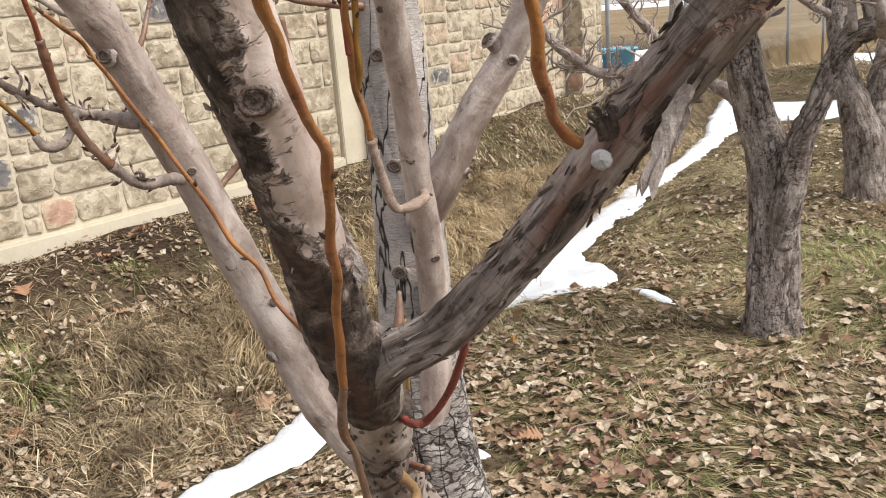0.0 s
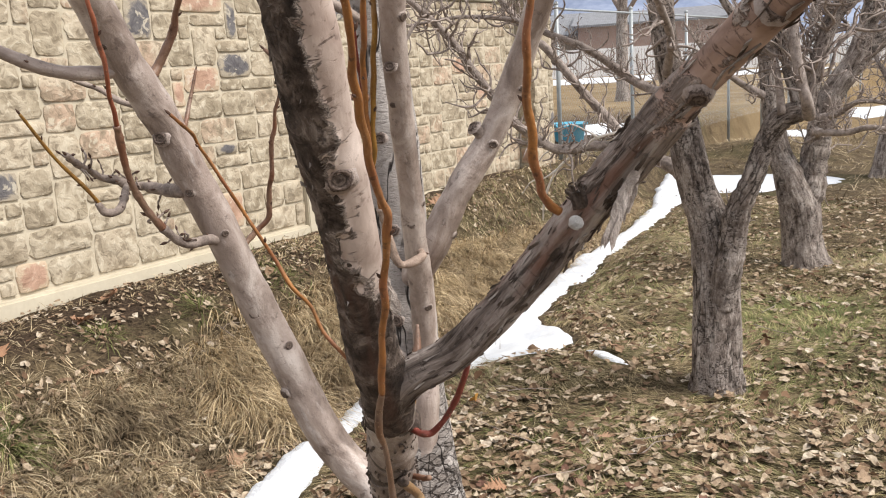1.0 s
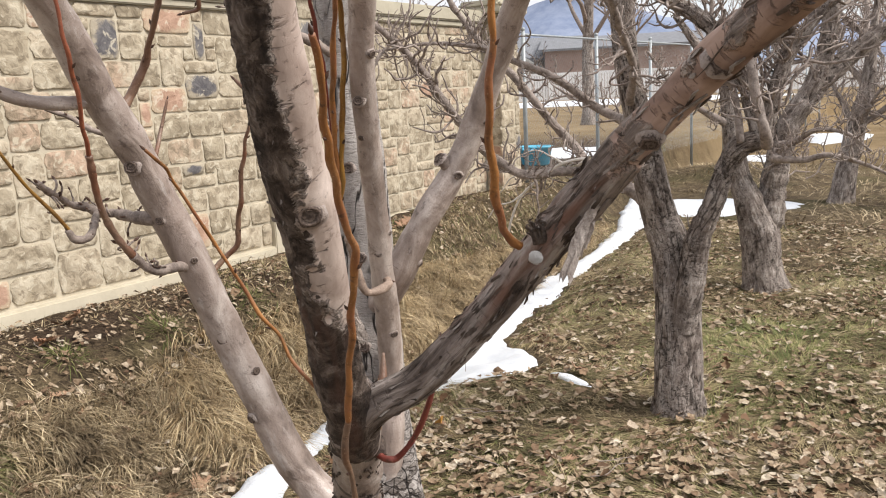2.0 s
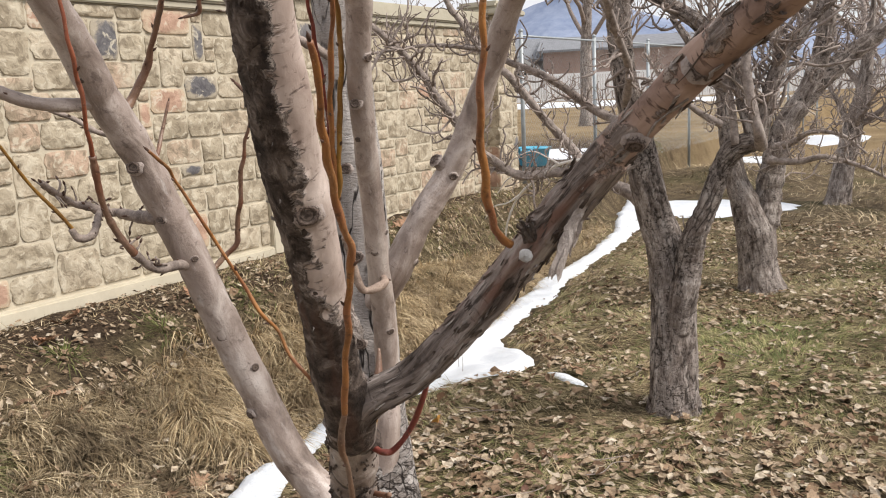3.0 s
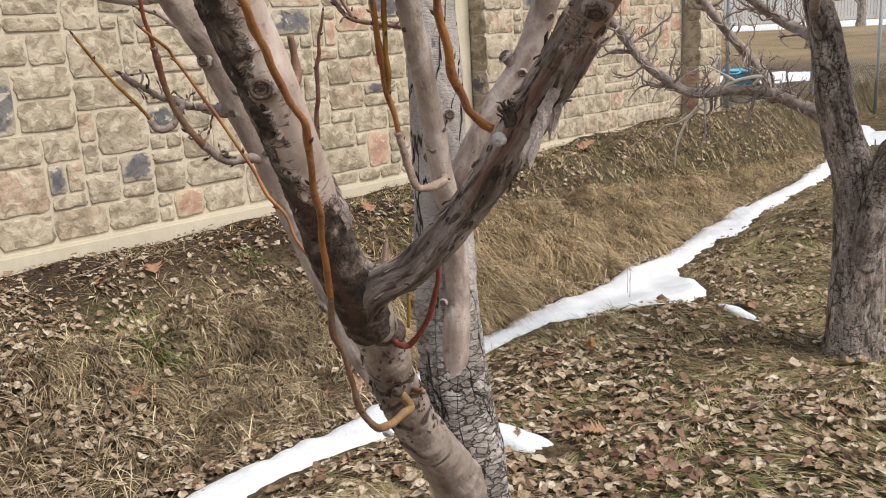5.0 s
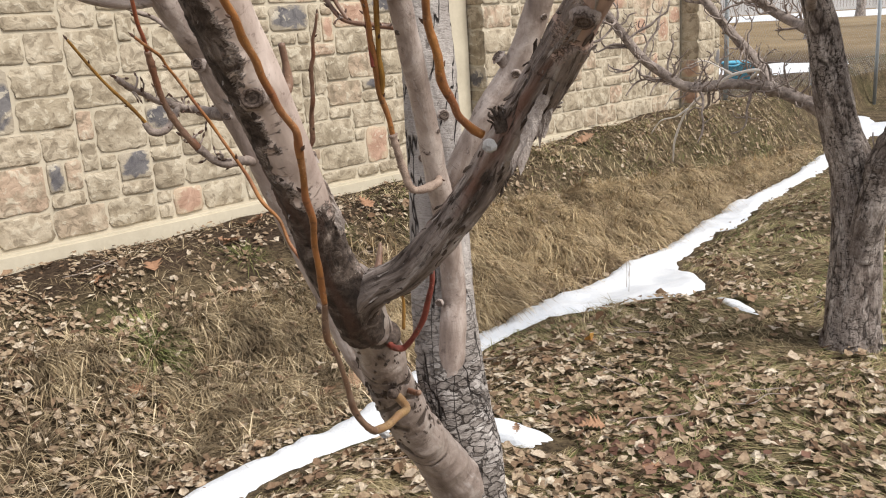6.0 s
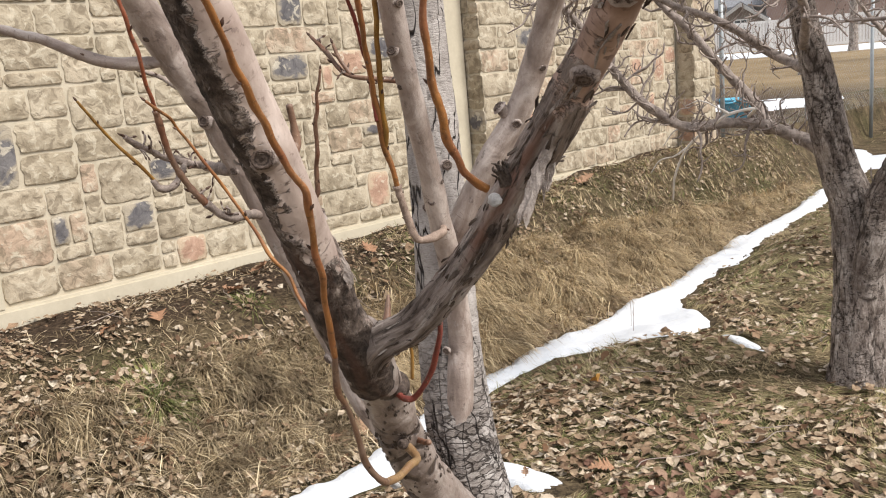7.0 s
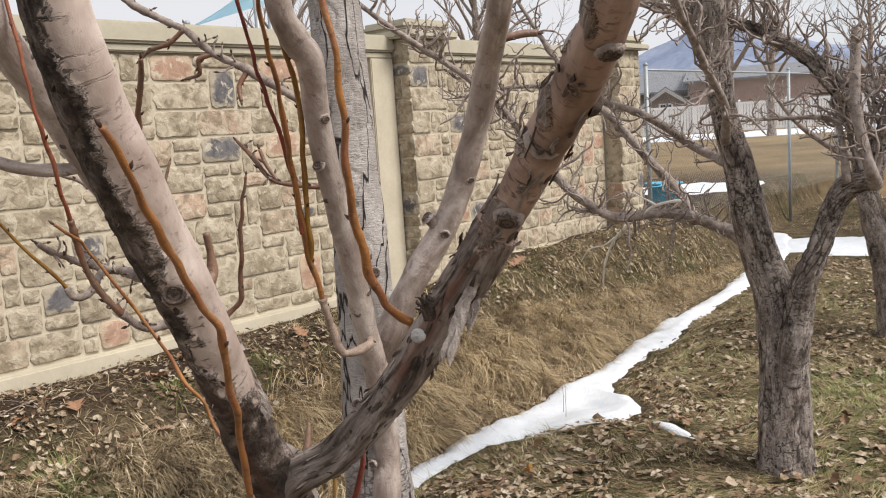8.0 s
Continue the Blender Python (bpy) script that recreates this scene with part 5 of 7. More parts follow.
    limb("stub", [(-0.455, 0.53, 1.21, 0.0048), (-0.457, 0.54, 1.224, 0.005), (-0.46, 0.546, 1.237, 0.0038), (-0.462, 0.55, 1.25, 0.002)], 0.003, 14, BROWNTWIG, tree, None, "broken stub in the fork", 0.2, 35)
    limb("stub", [(-0.425, 0.412, 1.435, 0.0055), (-0.431, 0.422, 1.445, 0.0062), (-0.43, 0.422, 1.462, 0.0044), (-0.427, 0.417, 1.485, 0.0036)], 0.003, 14, BROWNTWIG, tree, None, "short brown stub on the limb", 0.2, 36)
    torn_snag((-0.255, 0.545, 1.398), (-0.15, -0.3, 0.9), 0.009, 0.022, 22, tree, 37, "dark splintered snag")
    limb("snag", [(-0.613, 0.976, 1.412, 0.013), (-0.622, 0.966, 1.426, 0.0125), (-0.627, 0.960, 1.433, 0.0115), (-0.629, 0.957, 1.437, 0.007)], 0.0025, 20, GREYTWIG, tree, None, "gnarled cut end of a branch", 0.5, 38)

    # scars
    chalk_dome((-0.2455, 0.513, 1.3815), (-0.258, 0.565, 1.385), 0.0066, tree, 1, "chalky white healed scar")
    knot((-0.386, 0.352, 1.441), (-0.405, 0.371, 1.446), 0.0135, EYE, tree, 2, "dark ringed scar")
    knot((-0.636, 0.777, 1.427), (-0.642, 0.792, 1.424), 0.0095, EYE, tree, 3, "pale eye-shaped scar")
    knot((-0.945, 0.615, 1.455), (-0.955, 0.645, 1.452), 0.012, EYE, tree, 4, "dark eye-shaped scar")
    knot((-0.92, 0.735, 1.165), (-0.935, 0.757, 1.165), 0.010, EYE, tree, 5, "dark ringed scar")
    knot((-0.945, 0.655, 1.37), (-0.955, 0.682, 1.37), 0.008, EYE, tree, 6, "dark ringed scar")
    knot((-0.795, 0.93, 1.424), (-0.807, 0.974, 1.42), 0.011, EYE, tree, 7, "black level scar on the trunk")
    knot((-0.629, 0.955, 1.437), (-0.62, 0.97, 1.42), 0.012, EYE, tree, 21, "dark heart of a cut branch")
    knot((-0.60, 0.962, 1.41), (-0.613, 0.978, 1.415), 0.007, EYE, tree, 8, "small ringed scar")
    knot((-0.058, 0.465, 1.556), (-0.07, 0.482, 1.555), 0.0135, EYE, tree, 9, "dark ringed scar")
    knot((-0.665, 0.825, 1.305), (-0.675, 0.845, 1.30), 0.006, EYE, tree, 11, "small ringed scar")
    knot((-0.60, 0.715, 1.535), (-0.607, 0.737, 1.53), 0.008, EYE, tree, 12, "dark cut scar")
    limb("snag", [(-0.59, 0.66, 0.99, 0.009), (-0.57, 0.64, 0.998, 0.0085), (-0.56, 0.63, 1.004, 0.006), (-0.553, 0.624, 1.012, 0.002)], 0.0025, 18, SCAR, tree, None, "ragged cut end beside the shoot", 0.6, 43)
    limb("snag", [(-0.585, 0.68, 0.985, 0.006), (-0.558, 0.674, 0.99, 0.0052), (-0.548, 0.67, 0.995, 0.0028)], 0.0025, 14, BROWNTWIG, tree, None, "short broken brown stub", 0.5, 44)
    knot((-0.632, 0.668, 0.905), (-0.65, 0.722, 0.93), 0.008, PALESCAR, tree, 14, "pale scar on the stem")
    knot((-0.735, 0.895, 1.03), (-0.75, 0.945, 1.03), 0.007, EYE, tree, 15, "small ringed scar")

    limb("snag", [(-0.555, 0.618, 1.10, 0.012), (-0.528, 0.603, 1.104, 0.0125), (-0.512, 0.594, 1.105, 0.009), (-0.503, 0.59, 1.104, 0.006)], 0.0025, 18, SCAR, tree, None, "dark ragged collar of the red shoot", 0.6, 45)
    limb("wound_edge", [(-0.433, 0.413, 1.443, 0.001), (-0.433, 0.422, 1.424, 0.0024), (-0.433, 0.43, 1.402, 0.0028), (-0.433, 0.439, 1.383, 0.0026), (-0.436, 0.445, 1.366, 0.001)], 0.003, 12, SCAR, tree, None, "black lip of an old wound", 0.5, 46)
    knot((-0.436, 0.439, 1.37), (-0.44, 0.43, 1.345), 0.014, EYE, tree, 16, "swollen knob below the wound", 0.35)

    # smaller marks, set on the limbs by height and by the way they face
    def mark(path, z, turn, r, seed, label, material=EYE, dome=0.0):
        q = spline(path, 0.004)
        k = int(np.argmin(np.abs(q[:, 2] - z)))
        d = (q[k + 1, :3] - q[k - 1, :3])
        d /= np.linalg.norm(d)
        way = Matrix.Rotation(math.radians(turn), 3, Vector(d)) @ Vector((0.77, -0.64, 0.05))
        way = np.array(way)
        way = way - d * way.dot(d)
        way /= np.linalg.norm(way)
        knot(q[k, :3] + way * q[k, 3] * 0.98, q[k, :3], r, material, tree, seed, label, dome)

    for z, turn, r in ((1.305, 8, 0.006), (1.10, 30, 0.008), (1.03, -65, 0.010), (1.60, -35, 0.006)):
        mark(pale, z, turn, r, int(z * 100), "small dark scar on the pale limb", EYE, 0.2)
    for z, turn, r in ((1.34, 55, 0.005), (1.165, 10, 0.007), (1.60, 30, 0.007), (1.49, -50, 0.005)):
        mark(mid, z, turn, r, int(z * 100), "small dark scar on the slender stem", EYE, 0.2)
    for z, turn, r in ((1.50, 30, 0.006), (1.28, 60, 0.007)):
        mark(back, z, turn, r, int(z * 100), "small dark scar on the forking limb", EYE, 0.2)
    mark(right, 1.503, -8, 0.011, 31, "dark swollen scar on the rising limb", EYE, 0.3)
    mark(right, 1.618, -8, 0.008, 32, "dark swollen scar on the rising limb", EYE, 0.1)
    mark(right, 1.585, 60, 0.009, 33, "dark swollen scar on the rising limb", SCAR, 0.25)
    for z, turn, r in ((1.27, -25, 0.011), (1.34, 20, 0.010), (1.12, -30, 0.012)):
        mark(trunk, z, turn, r, int(z * 100), "dark ringed scar on the trunk")

    # loose bark
    dark_side = lambda out, u, r: 0.12 < u < 0.7 and float(np.dot(out, LIT_SKIN_SIDE)) < -0.08 + r.uniform(-0.25, 0.12)
    tagged(under(piece("bark_flakes", flakes(left, 520, 5, dark_side, 0.75, 0.35, 1.5).mesh("bark_flakes", FLAKE, False), label="curled dark bark flakes"), L1), kind="stuff")
    collars = lambda out, u, r: 0.42 < u < 0.86 and abs((u * 11 + 0.4 * math.sin(7 * out[0])) % 1.0 - 0.5) < 0.2
    tagged(under(piece("bark_flakes", flakes(front, 260, 15, collars, 0.55, 0.35, 1.3).mesh("bark_flakes", FLAKE, False), label="dark flaky collars round the stem"), stem), kind="stuff")
    anywhere = lambda out, u, r: 0.05 < u < 0.45
    tagged(under(piece("bark_flakes", flakes(right, 420, 6, lambda out, u, r: (0.05 < u < 0.3 or (u < 0.5 and r.random() < 0.12)), 1.25, 0.6, 0.4).mesh("bark_flakes", FLAKE, False), label="shaggy strips of dark bark"), R1), kind="stuff")
    tagged(under(piece("dry_flakes", flakes(right, 90, 7, anywhere, 1.2, 0.6, 0.35).mesh("dry_flakes", PALEFLAKE, False), label="pale dry bark flakes"), R1), kind="stuff")
    tagged(under(piece("dry_flakes", flakes(left, 50, 8, dark_side, 0.5, 0.9, 0.6).mesh("dry_flakes", PALEFLAKE, False), label="pale dry bark flakes"), L1), kind="stuff")
    under(piece("hanging_bark", hanging([(-0.17, 0.533, 1.46), (-0.19, 0.537, 1.435), (-0.205, 0.532, 1.41), (-0.211, 0.527, 1.391), (-0.217, 0.517, 1.372)], (0.7, 0.5, 0.45), 0.0085, 4), label="pale strip of bark hanging loose"), R1)
    under(piece("hanging_bark", hanging([(-0.185, 0.54, 1.45), (-0.20, 0.55, 1.425), (-0.212, 0.548, 1.395)], (0.8, 0.4, 0.3), 0.006, 9), label="pale strip of bark hanging loose"), R1)
    under(piece("peeled_bark", hanging([(-0.435, 0.447, 1.352), (-0.433, 0.455, 1.335), (-0.432, 0.462, 1.315), (-0.424, 0.47, 1.30)], (0.6, 0.5, 0.2), 0.007, 6), label="pale papery bark peeling away"), L1)
    return tree


def hanging(line, side, width, seed):
    """A torn strip of bark with thickness, ragged at its end."""
    q = spline([(*p, 1.0) for p in line], 0.004)
    rnd = random.Random(seed)
    s = np.array(Vector(side).normalized())
    n, cols = len(q), 7
    v, f = [], []
    for layer in (0, 1):
        for k in range(n):
            t = k / (n - 1)
            w = width * (0.55 + 0.5 * math.sin(t * 2.6)) * (1 + 0.15 * rnd.uniform(-1, 1))
            for j in range(cols):
                u = j / (cols - 1) * 2 - 1
                curl = np.array((0.2, -0.6, 0.1)) * width * (0.22 * (1 - u * u) + 0.18 * noise.noise((u * 2.2 + seed, t * 3.0, 0)))
                fray = np.array((0, 0, -1)) * (0.022 * max(0.0, t - 0.55) * (1 + 2.5 * noise.noise((j * 1.7 + seed, 3.0, 0))))
                v.append(q[k, :3] + s * u * w + curl + fray + np.array((0.3, -0.8, 0.2)) * 0.0016 * layer + np.array([rnd.uniform(-1, 1) for _ in range(3)]) * 0.0009)
    o = n * cols
    for k in range(n - 1):
        for j in range(cols - 1):
            a = k * cols + j
            f += [(a, a + cols, a + cols + 1, a + 1), (o + a, o + a + 1, o + a + cols + 1, o + a + cols)]
        a, c = k * cols, k * cols + cols - 1
        f += [(a, o + a, o + a + cols, a + cols), (c, c + cols, o + c + cols, o + c)]
    a = (n - 1) * cols
    f += [(a + j, o + a + j, o + a + j + 1, a + j + 1) for j in range(cols - 1)]
    f += [(j, j + 1, o + j + 1, o + j) for j in range(cols - 1)]
    return mesh_of("bark_strip", v, f, PALEBARK, False)


build_main_tree()


# ---- the older trees along the ditch ----
def old_tree(place, label, trunk, limbs, seed, spur=1.0, sides=40, step=0.014, bark=FURROW):
    tree = thing("old_fruit_tree", (*place, gz(*place)), label, "tree", "old fruit trees")
    limb("trunk", [(*p[:3], p[3] * 0.9) for p in trunk], step, sides, bark, tree, furrow_relief, "stout trunk with furrowed bark", seed=seed)
    rnd = random.Random(seed)
    h, b = Heap(), Heap()
    for i, (pts, smooth_skin, count, length) in enumerate(limbs):
        big = pts[0][3] > 0.045
        pts = [(*p[:3], p[3] * (0.82 if smooth_skin else 0.93)) for p in pts]
        limb("limb", pts, step if big else 0.02, sides - 8 if big else 14, OLDLIMB if smooth_skin else bark, tree, furrow_relief if big else None, "smooth grey limb" if smooth_skin else "", 0.1, seed + i)
        sprout(h, b, pts, rnd, int(count * spur * 1.25), length, 1, 0.2, thick=1.3)
    tagged(under(piece("twigs", h.mesh("twigs", OLDTWIG), label="tangle of grey spurs and twigs"), tree), kind="stuff")
    tagged(under(piece("twig_buds", b.mesh("twig_buds", BUD), label="small dark buds"), tree), kind="stuff")
    return tree


def build_near_old_tree():
    base = gz(-1.1, 3.72)
    trunk = [(-1.09, 3.70, base - 0.08, 0.17), (-1.095, 3.705, base + 0.03, 0.142), (-1.1, 3.71, 0.13, 0.125), (-1.11, 3.73, 0.33, 0.118), (-1.12, 3.75, 0.57, 0.115), (-1.15, 3.76, 0.77, 0.105), (-1.19, 3.73, 0.91, 0.09), (-1.215, 3.67, 1.09, 0.084), (-1.24, 3.61, 1.34, 0.072),
             (-1.27, 3.54, 1.58, 0.060), (-1.28, 3.5, 1.81, 0.057), (-1.27, 3.46, 2.04, 0.055), (-1.25, 3.42, 2.4, 0.04), (-1.3, 3.4, 2.8, 0.025)]
    stem = [(-1.085, 3.70, 0.40, 0.07), (-1.06, 3.695, 0.55, 0.074), (-1.03, 3.69, 0.70, 0.068), (-1.0, 3.68, 0.85, 0.06), (-0.94, 3.68, 0.99, 0.050), (-0.88, 3.68, 1.16, 0.049), (-0.82, 3.67, 1.25, 0.052), (-0.73, 3.68, 1.28, 0.045)]
    a = [(-1.19, 3.72, 0.90, 0.06), (-1.30, 3.80, 1.0, 0.046), (-1.415, 3.80, 1.06, 0.0366), (-1.517, 3.69, 1.124, 0.0315), (-1.609, 3.55, 1.15, 0.029), (-1.71, 3.375, 1.151, 0.0265), (-1.78, 3.258, 1.226, 0.0245), (-1.832, 3.166, 1.309, 0.023), (-1.916, 2.99, 1.54, 0.0205), (-1.94, 2.931, 1.626, 0.0185), (-2.015, 2.776, 1.784, 0.0165), (-2.148, 2.503, 1.981, 0.0145), (-2.25, 2.3, 2.15, 0.010)]
    bb = [(-1.27, 3.6, 1.37, 0.04), (-1.37, 3.72, 1.375, 0.0315), (-1.452, 3.80, 1.395, 0.0283), (-1.54, 3.78, 1.446, 0.026), (-1.616, 3.69, 1.533, 0.023), (-1.69, 3.576, 1.605, 0.021), (-1.776, 3.43, 1.665, 0.0185), (-1.85, 3.33, 1.72, 0.015), (-2.0, 3.1, 1.75, 0.010), (-2.2, 2.9, 1.72, 0.007)]
    c = [(-1.52, 3.75, 1.10, 0.034), (-1.62, 3.93, 1.12, 0.0305), (-1.723, 4.0, 1.22, 0.0295), (-1.837, 3.941, 1.369, 0.0275), (-1.999, 3.852, 1.605, 0.0245), (-2.055, 3.817, 1.665, 0.022), (-2.2, 3.7, 1.9, 0.018), (-2.35, 3.6, 2.2, 0.010)]
    d = [(-1.25, 3.5, 1.46, 0.026), (-1.16, 3.3, 1.597, 0.021), (-1.12, 3.071, 1.723, 0.0185), (-1.09, 2.888, 1.835, 0.0165), (-1.05, 2.688, 1.95, 0.014), (-1.05, 2.6, 2.2, 0.009)]
    g = [(-0.73, 3.68, 1.27, 0.047), (-0.79, 3.71, 1.45, 0.041), (-0.84, 3.74, 1.59, 0.041), (-0.96, 3.72, 1.76, 0.039), (-1.07, 3.69, 1.85, 0.035), (-1.24, 3.64, 1.95, 0.026), (-1.45, 3.6, 2.05, 0.018), (-1.6, 3.6, 2.3, 0.01)]
    x2 = [(-0.70, 3.62, 1.26, 0.032), (-0.69, 3.52, 1.33, 0.0265), (-0.71, 3.51, 1.415, 0.025), (-0.74, 3.51, 1.587, 0.024), (-0.749, 3.55, 1.82, 0.0235), (-0.745, 3.56, 1.86, 0.022)]
    thin = [(-0.81, 3.63, 1.27, 0.022), (-0.83, 3.65, 1.41, 0.017), (-0.87, 3.66, 1.52, 0.014), (-1.01, 3.58, 1.54, 0.0095), (-1.17, 3.47, 1.54, 0.006)]
    rt = [(-0.73, 3.68, 1.27, 0.036), (-0.66, 3.72, 1.58, 0.033), (-0.56, 3.78, 1.76, 0.027), (-0.4, 3.85, 1.95, 0.018), (-0.3, 3.9, 2.3, 0.01)]
    up = [(-1.28, 3.5, 1.80, 0.03), (-1.36, 3.42, 1.95, 0.022), (-1.5, 3.3, 2.1, 0.015), (-1.6, 3.25, 2.4, 0.008)]
    tree = old_tree((-1.1, 3.72), "old bare fruit tree with a forked furrowed trunk", trunk,
                    [(stem, False, 6, 0.2), (a, True, 80, 0.28), (bb, True, 36, 0.26), (c, True, 34, 0.28), (d, True, 26, 0.3), (g, False, 80, 0.36), (x2, True, 14, 0.2), (thin, True, 12, 0.12), (rt, False, 70, 0.38), (up, True, 55, 0.36)], 61, 1.2, 100, 0.009)
    dead = [(-1.55, 3.62, 1.17, 0.009), (-1.45, 3.47, 1.215, 0.0085), (-1.56, 3.466, 1.195, 0.008), (-1.649, 3.468, 1.141, 0.0075), (-1.772, 3.474, 1.047, 0.0068), (-1.858, 3.507, 0.907, 0.0058), (-1.897, 3.551, 0.789, 0.004)]
    dead = [(*p[:3], p[3] * 0.85) for p in dead]
    limb("dead_twig", dead, 0.012, 8, PALETWIG, tree, None, "bleached dead twig hanging down", 0.2, 77)
    limb("dead_twig", [dead[3], (-1.72, 3.44, 1.15, 0.004), (-1.80, 3.42, 1.13, 0.0034), (-1.86, 3.42, 1.06, 0.002)], 0.012, 8, PALETWIG, tree, None, "bleached dead twig hanging down", 0.2, 78)
    limb("dead_twig", [dead[4], (-1.83, 3.46, 1.01, 0.0034), (-1.90, 3.45, 0.99, 0.0028), (-1.95, 3.45, 0.93, 0.0018)], 0.012, 8, PALETWIG, tree, None, "bleached dead twig hanging down", 0.3, 79)
    limb("dead_twig", [dead[2], (-1.60, 3.43, 1.23, 0.0034), (-1.66, 3.40, 1.26, 0.0028), (-1.73, 3.39, 1.24, 0.0018)], 0.012, 8, PALETWIG, tree, None, "bleached dead twig hanging down", 0.3, 80)
    return tree


def build_far_old_trees():
    base = gz(-1.3, 6.43)
    trunk = [(-1.29, 6.44, base - 0.08, 0.24), (-1.30, 6.43, base + 0.04, 0.185), (-1.32, 6.42, 0.17, 0.158), (-1.34, 6.41, 0.42, 0.156), (-1.40, 6.38, 0.62, 0.12), (-1.48, 6.39, 0.83, 0.088), (-1.53, 6.38, 1.11, 0.078), (-1.57, 6.4, 1.43, 0.069), (-1.62, 6.37, 1.6, 0.057), (-1.74, 6.28, 1.75, 0.04), (-1.9, 6.2, 2.0, 0.025)]
    sb = [(-1.33, 6.42, 0.36, 0.12), (-1.28, 6.46, 0.55, 0.115), (-1.26, 6.49, 0.78, 0.101), (-1.21, 6.51, 1.06, 0.092), (-1.14, 6.52, 1.25, 0.087), (-0.95, 6.64, 1.52, 0.079), (-0.7, 6.79, 1.75, 0.066), (-0.4, 6.9, 2.0, 0.04), (-0.2, 6.95, 2.4, 0.02)]
    sc = [(-1.16, 6.52, 1.2, 0.08), (-1.05, 6.56, 1.4, 0.075), (-0.95, 6.6, 1.71, 0.07), (-0.92, 6.56, 2.01, 0.057), (-1.0, 6.5, 2.4, 0.03)]
    sp = [(-1.25, 6.45, 0.95, 0.05), (-1.15, 6.1, 0.98, 0.034), (-0.98, 6.06, 0.98, 0.028), (-0.82, 6.06, 1.01, 0.022), (-0.59, 6.08, 0.94, 0.016), (-0.4, 6.05, 0.85, 0.01)]
    sq = [(-1.2, 6.4, 1.05, 0.04), (-1.05, 6.15, 1.1, 0.028), (-0.9, 6.0, 1.18, 0.02), (-0.7, 5.9, 1.16, 0.014), (-0.55, 5.85, 1.05, 0.008)]
    se = [(-1.55, 6.38, 1.2, 0.04), (-1.7, 6.2, 1.32, 0.028), (-1.85, 6.0, 1.5, 0.02), (-2.0, 5.9, 1.75, 0.01)]
    old_tree((-1.3, 6.43), "old fruit tree with a thick knobbed trunk", trunk, [(sb, False, 40, 0.42), (sc, False, 40, 0.42), (sp, True, 36, 0.26), (sq, True, 30, 0.26), (se, True, 26, 0.32)], 62, 1.0, 36, 0.02)
    for place, seed, lean in (((-1.47, 11.35), 63, 0.12), ((0.25, 11.0), 64, -0.1), ((-1.0, 16.0), 65, 0.1), ((1.2, 15.0), 66, 0.05)):
        rnd = random.Random(seed)
        x, y = place
        z = gz(x, y)
        tr = [(x - 0.02, y, z - 0.08, 0.22), (x, y, z + 0.05, 0.17), (x + lean * 0.3, y + 0.03, z + 0.4, 0.14), (x + lean, y + 0.1, z + 0.9, 0.125), (x + lean * 1.8, y + 0.15, z + 1.35, 0.10), (x + lean * 2.2, y + 0.1, z + 1.9, 0.06), (x + lean * 2.6, y, z + 2.5, 0.03)]
        arms = []
        for k in range(7):
            a = k * 0.9 + rnd.uniform(-0.3, 0.3)
            s = tr[3 + k % 3]
            arms.append((crooked(s[:3], (math.cos(a), math.sin(a), rnd.uniform(0.2, 0.9)), rnd.uniform(0.9, 1.5), 0.05, 0.012, rnd, 6, 0.25, 0.12), k % 2 == 0, 34, 0.5))
        old_tree(place, "old bare fruit tree farther down the row", tr, arms, seed, 1.0, 24, 0.04)


build_near_old_tree()
build_far_old_trees()


# ---- beyond the wall ----
def post(bm, x, y, z0, z1, r, sides=12):
    bmesh.ops.create_cone(bm, cap_ends=True, segments=sides, radius1=r, radius2=r, depth=z1 - z0, matrix=Matrix.Translation((x, y, (z0 + z1) / 2)))
    bmesh.ops.create_uvsphere(bm, u_segments=sides, v_segments=6, radius=r * 1.15, matrix=Matrix.Translation((x, y, z1)))
    return bm


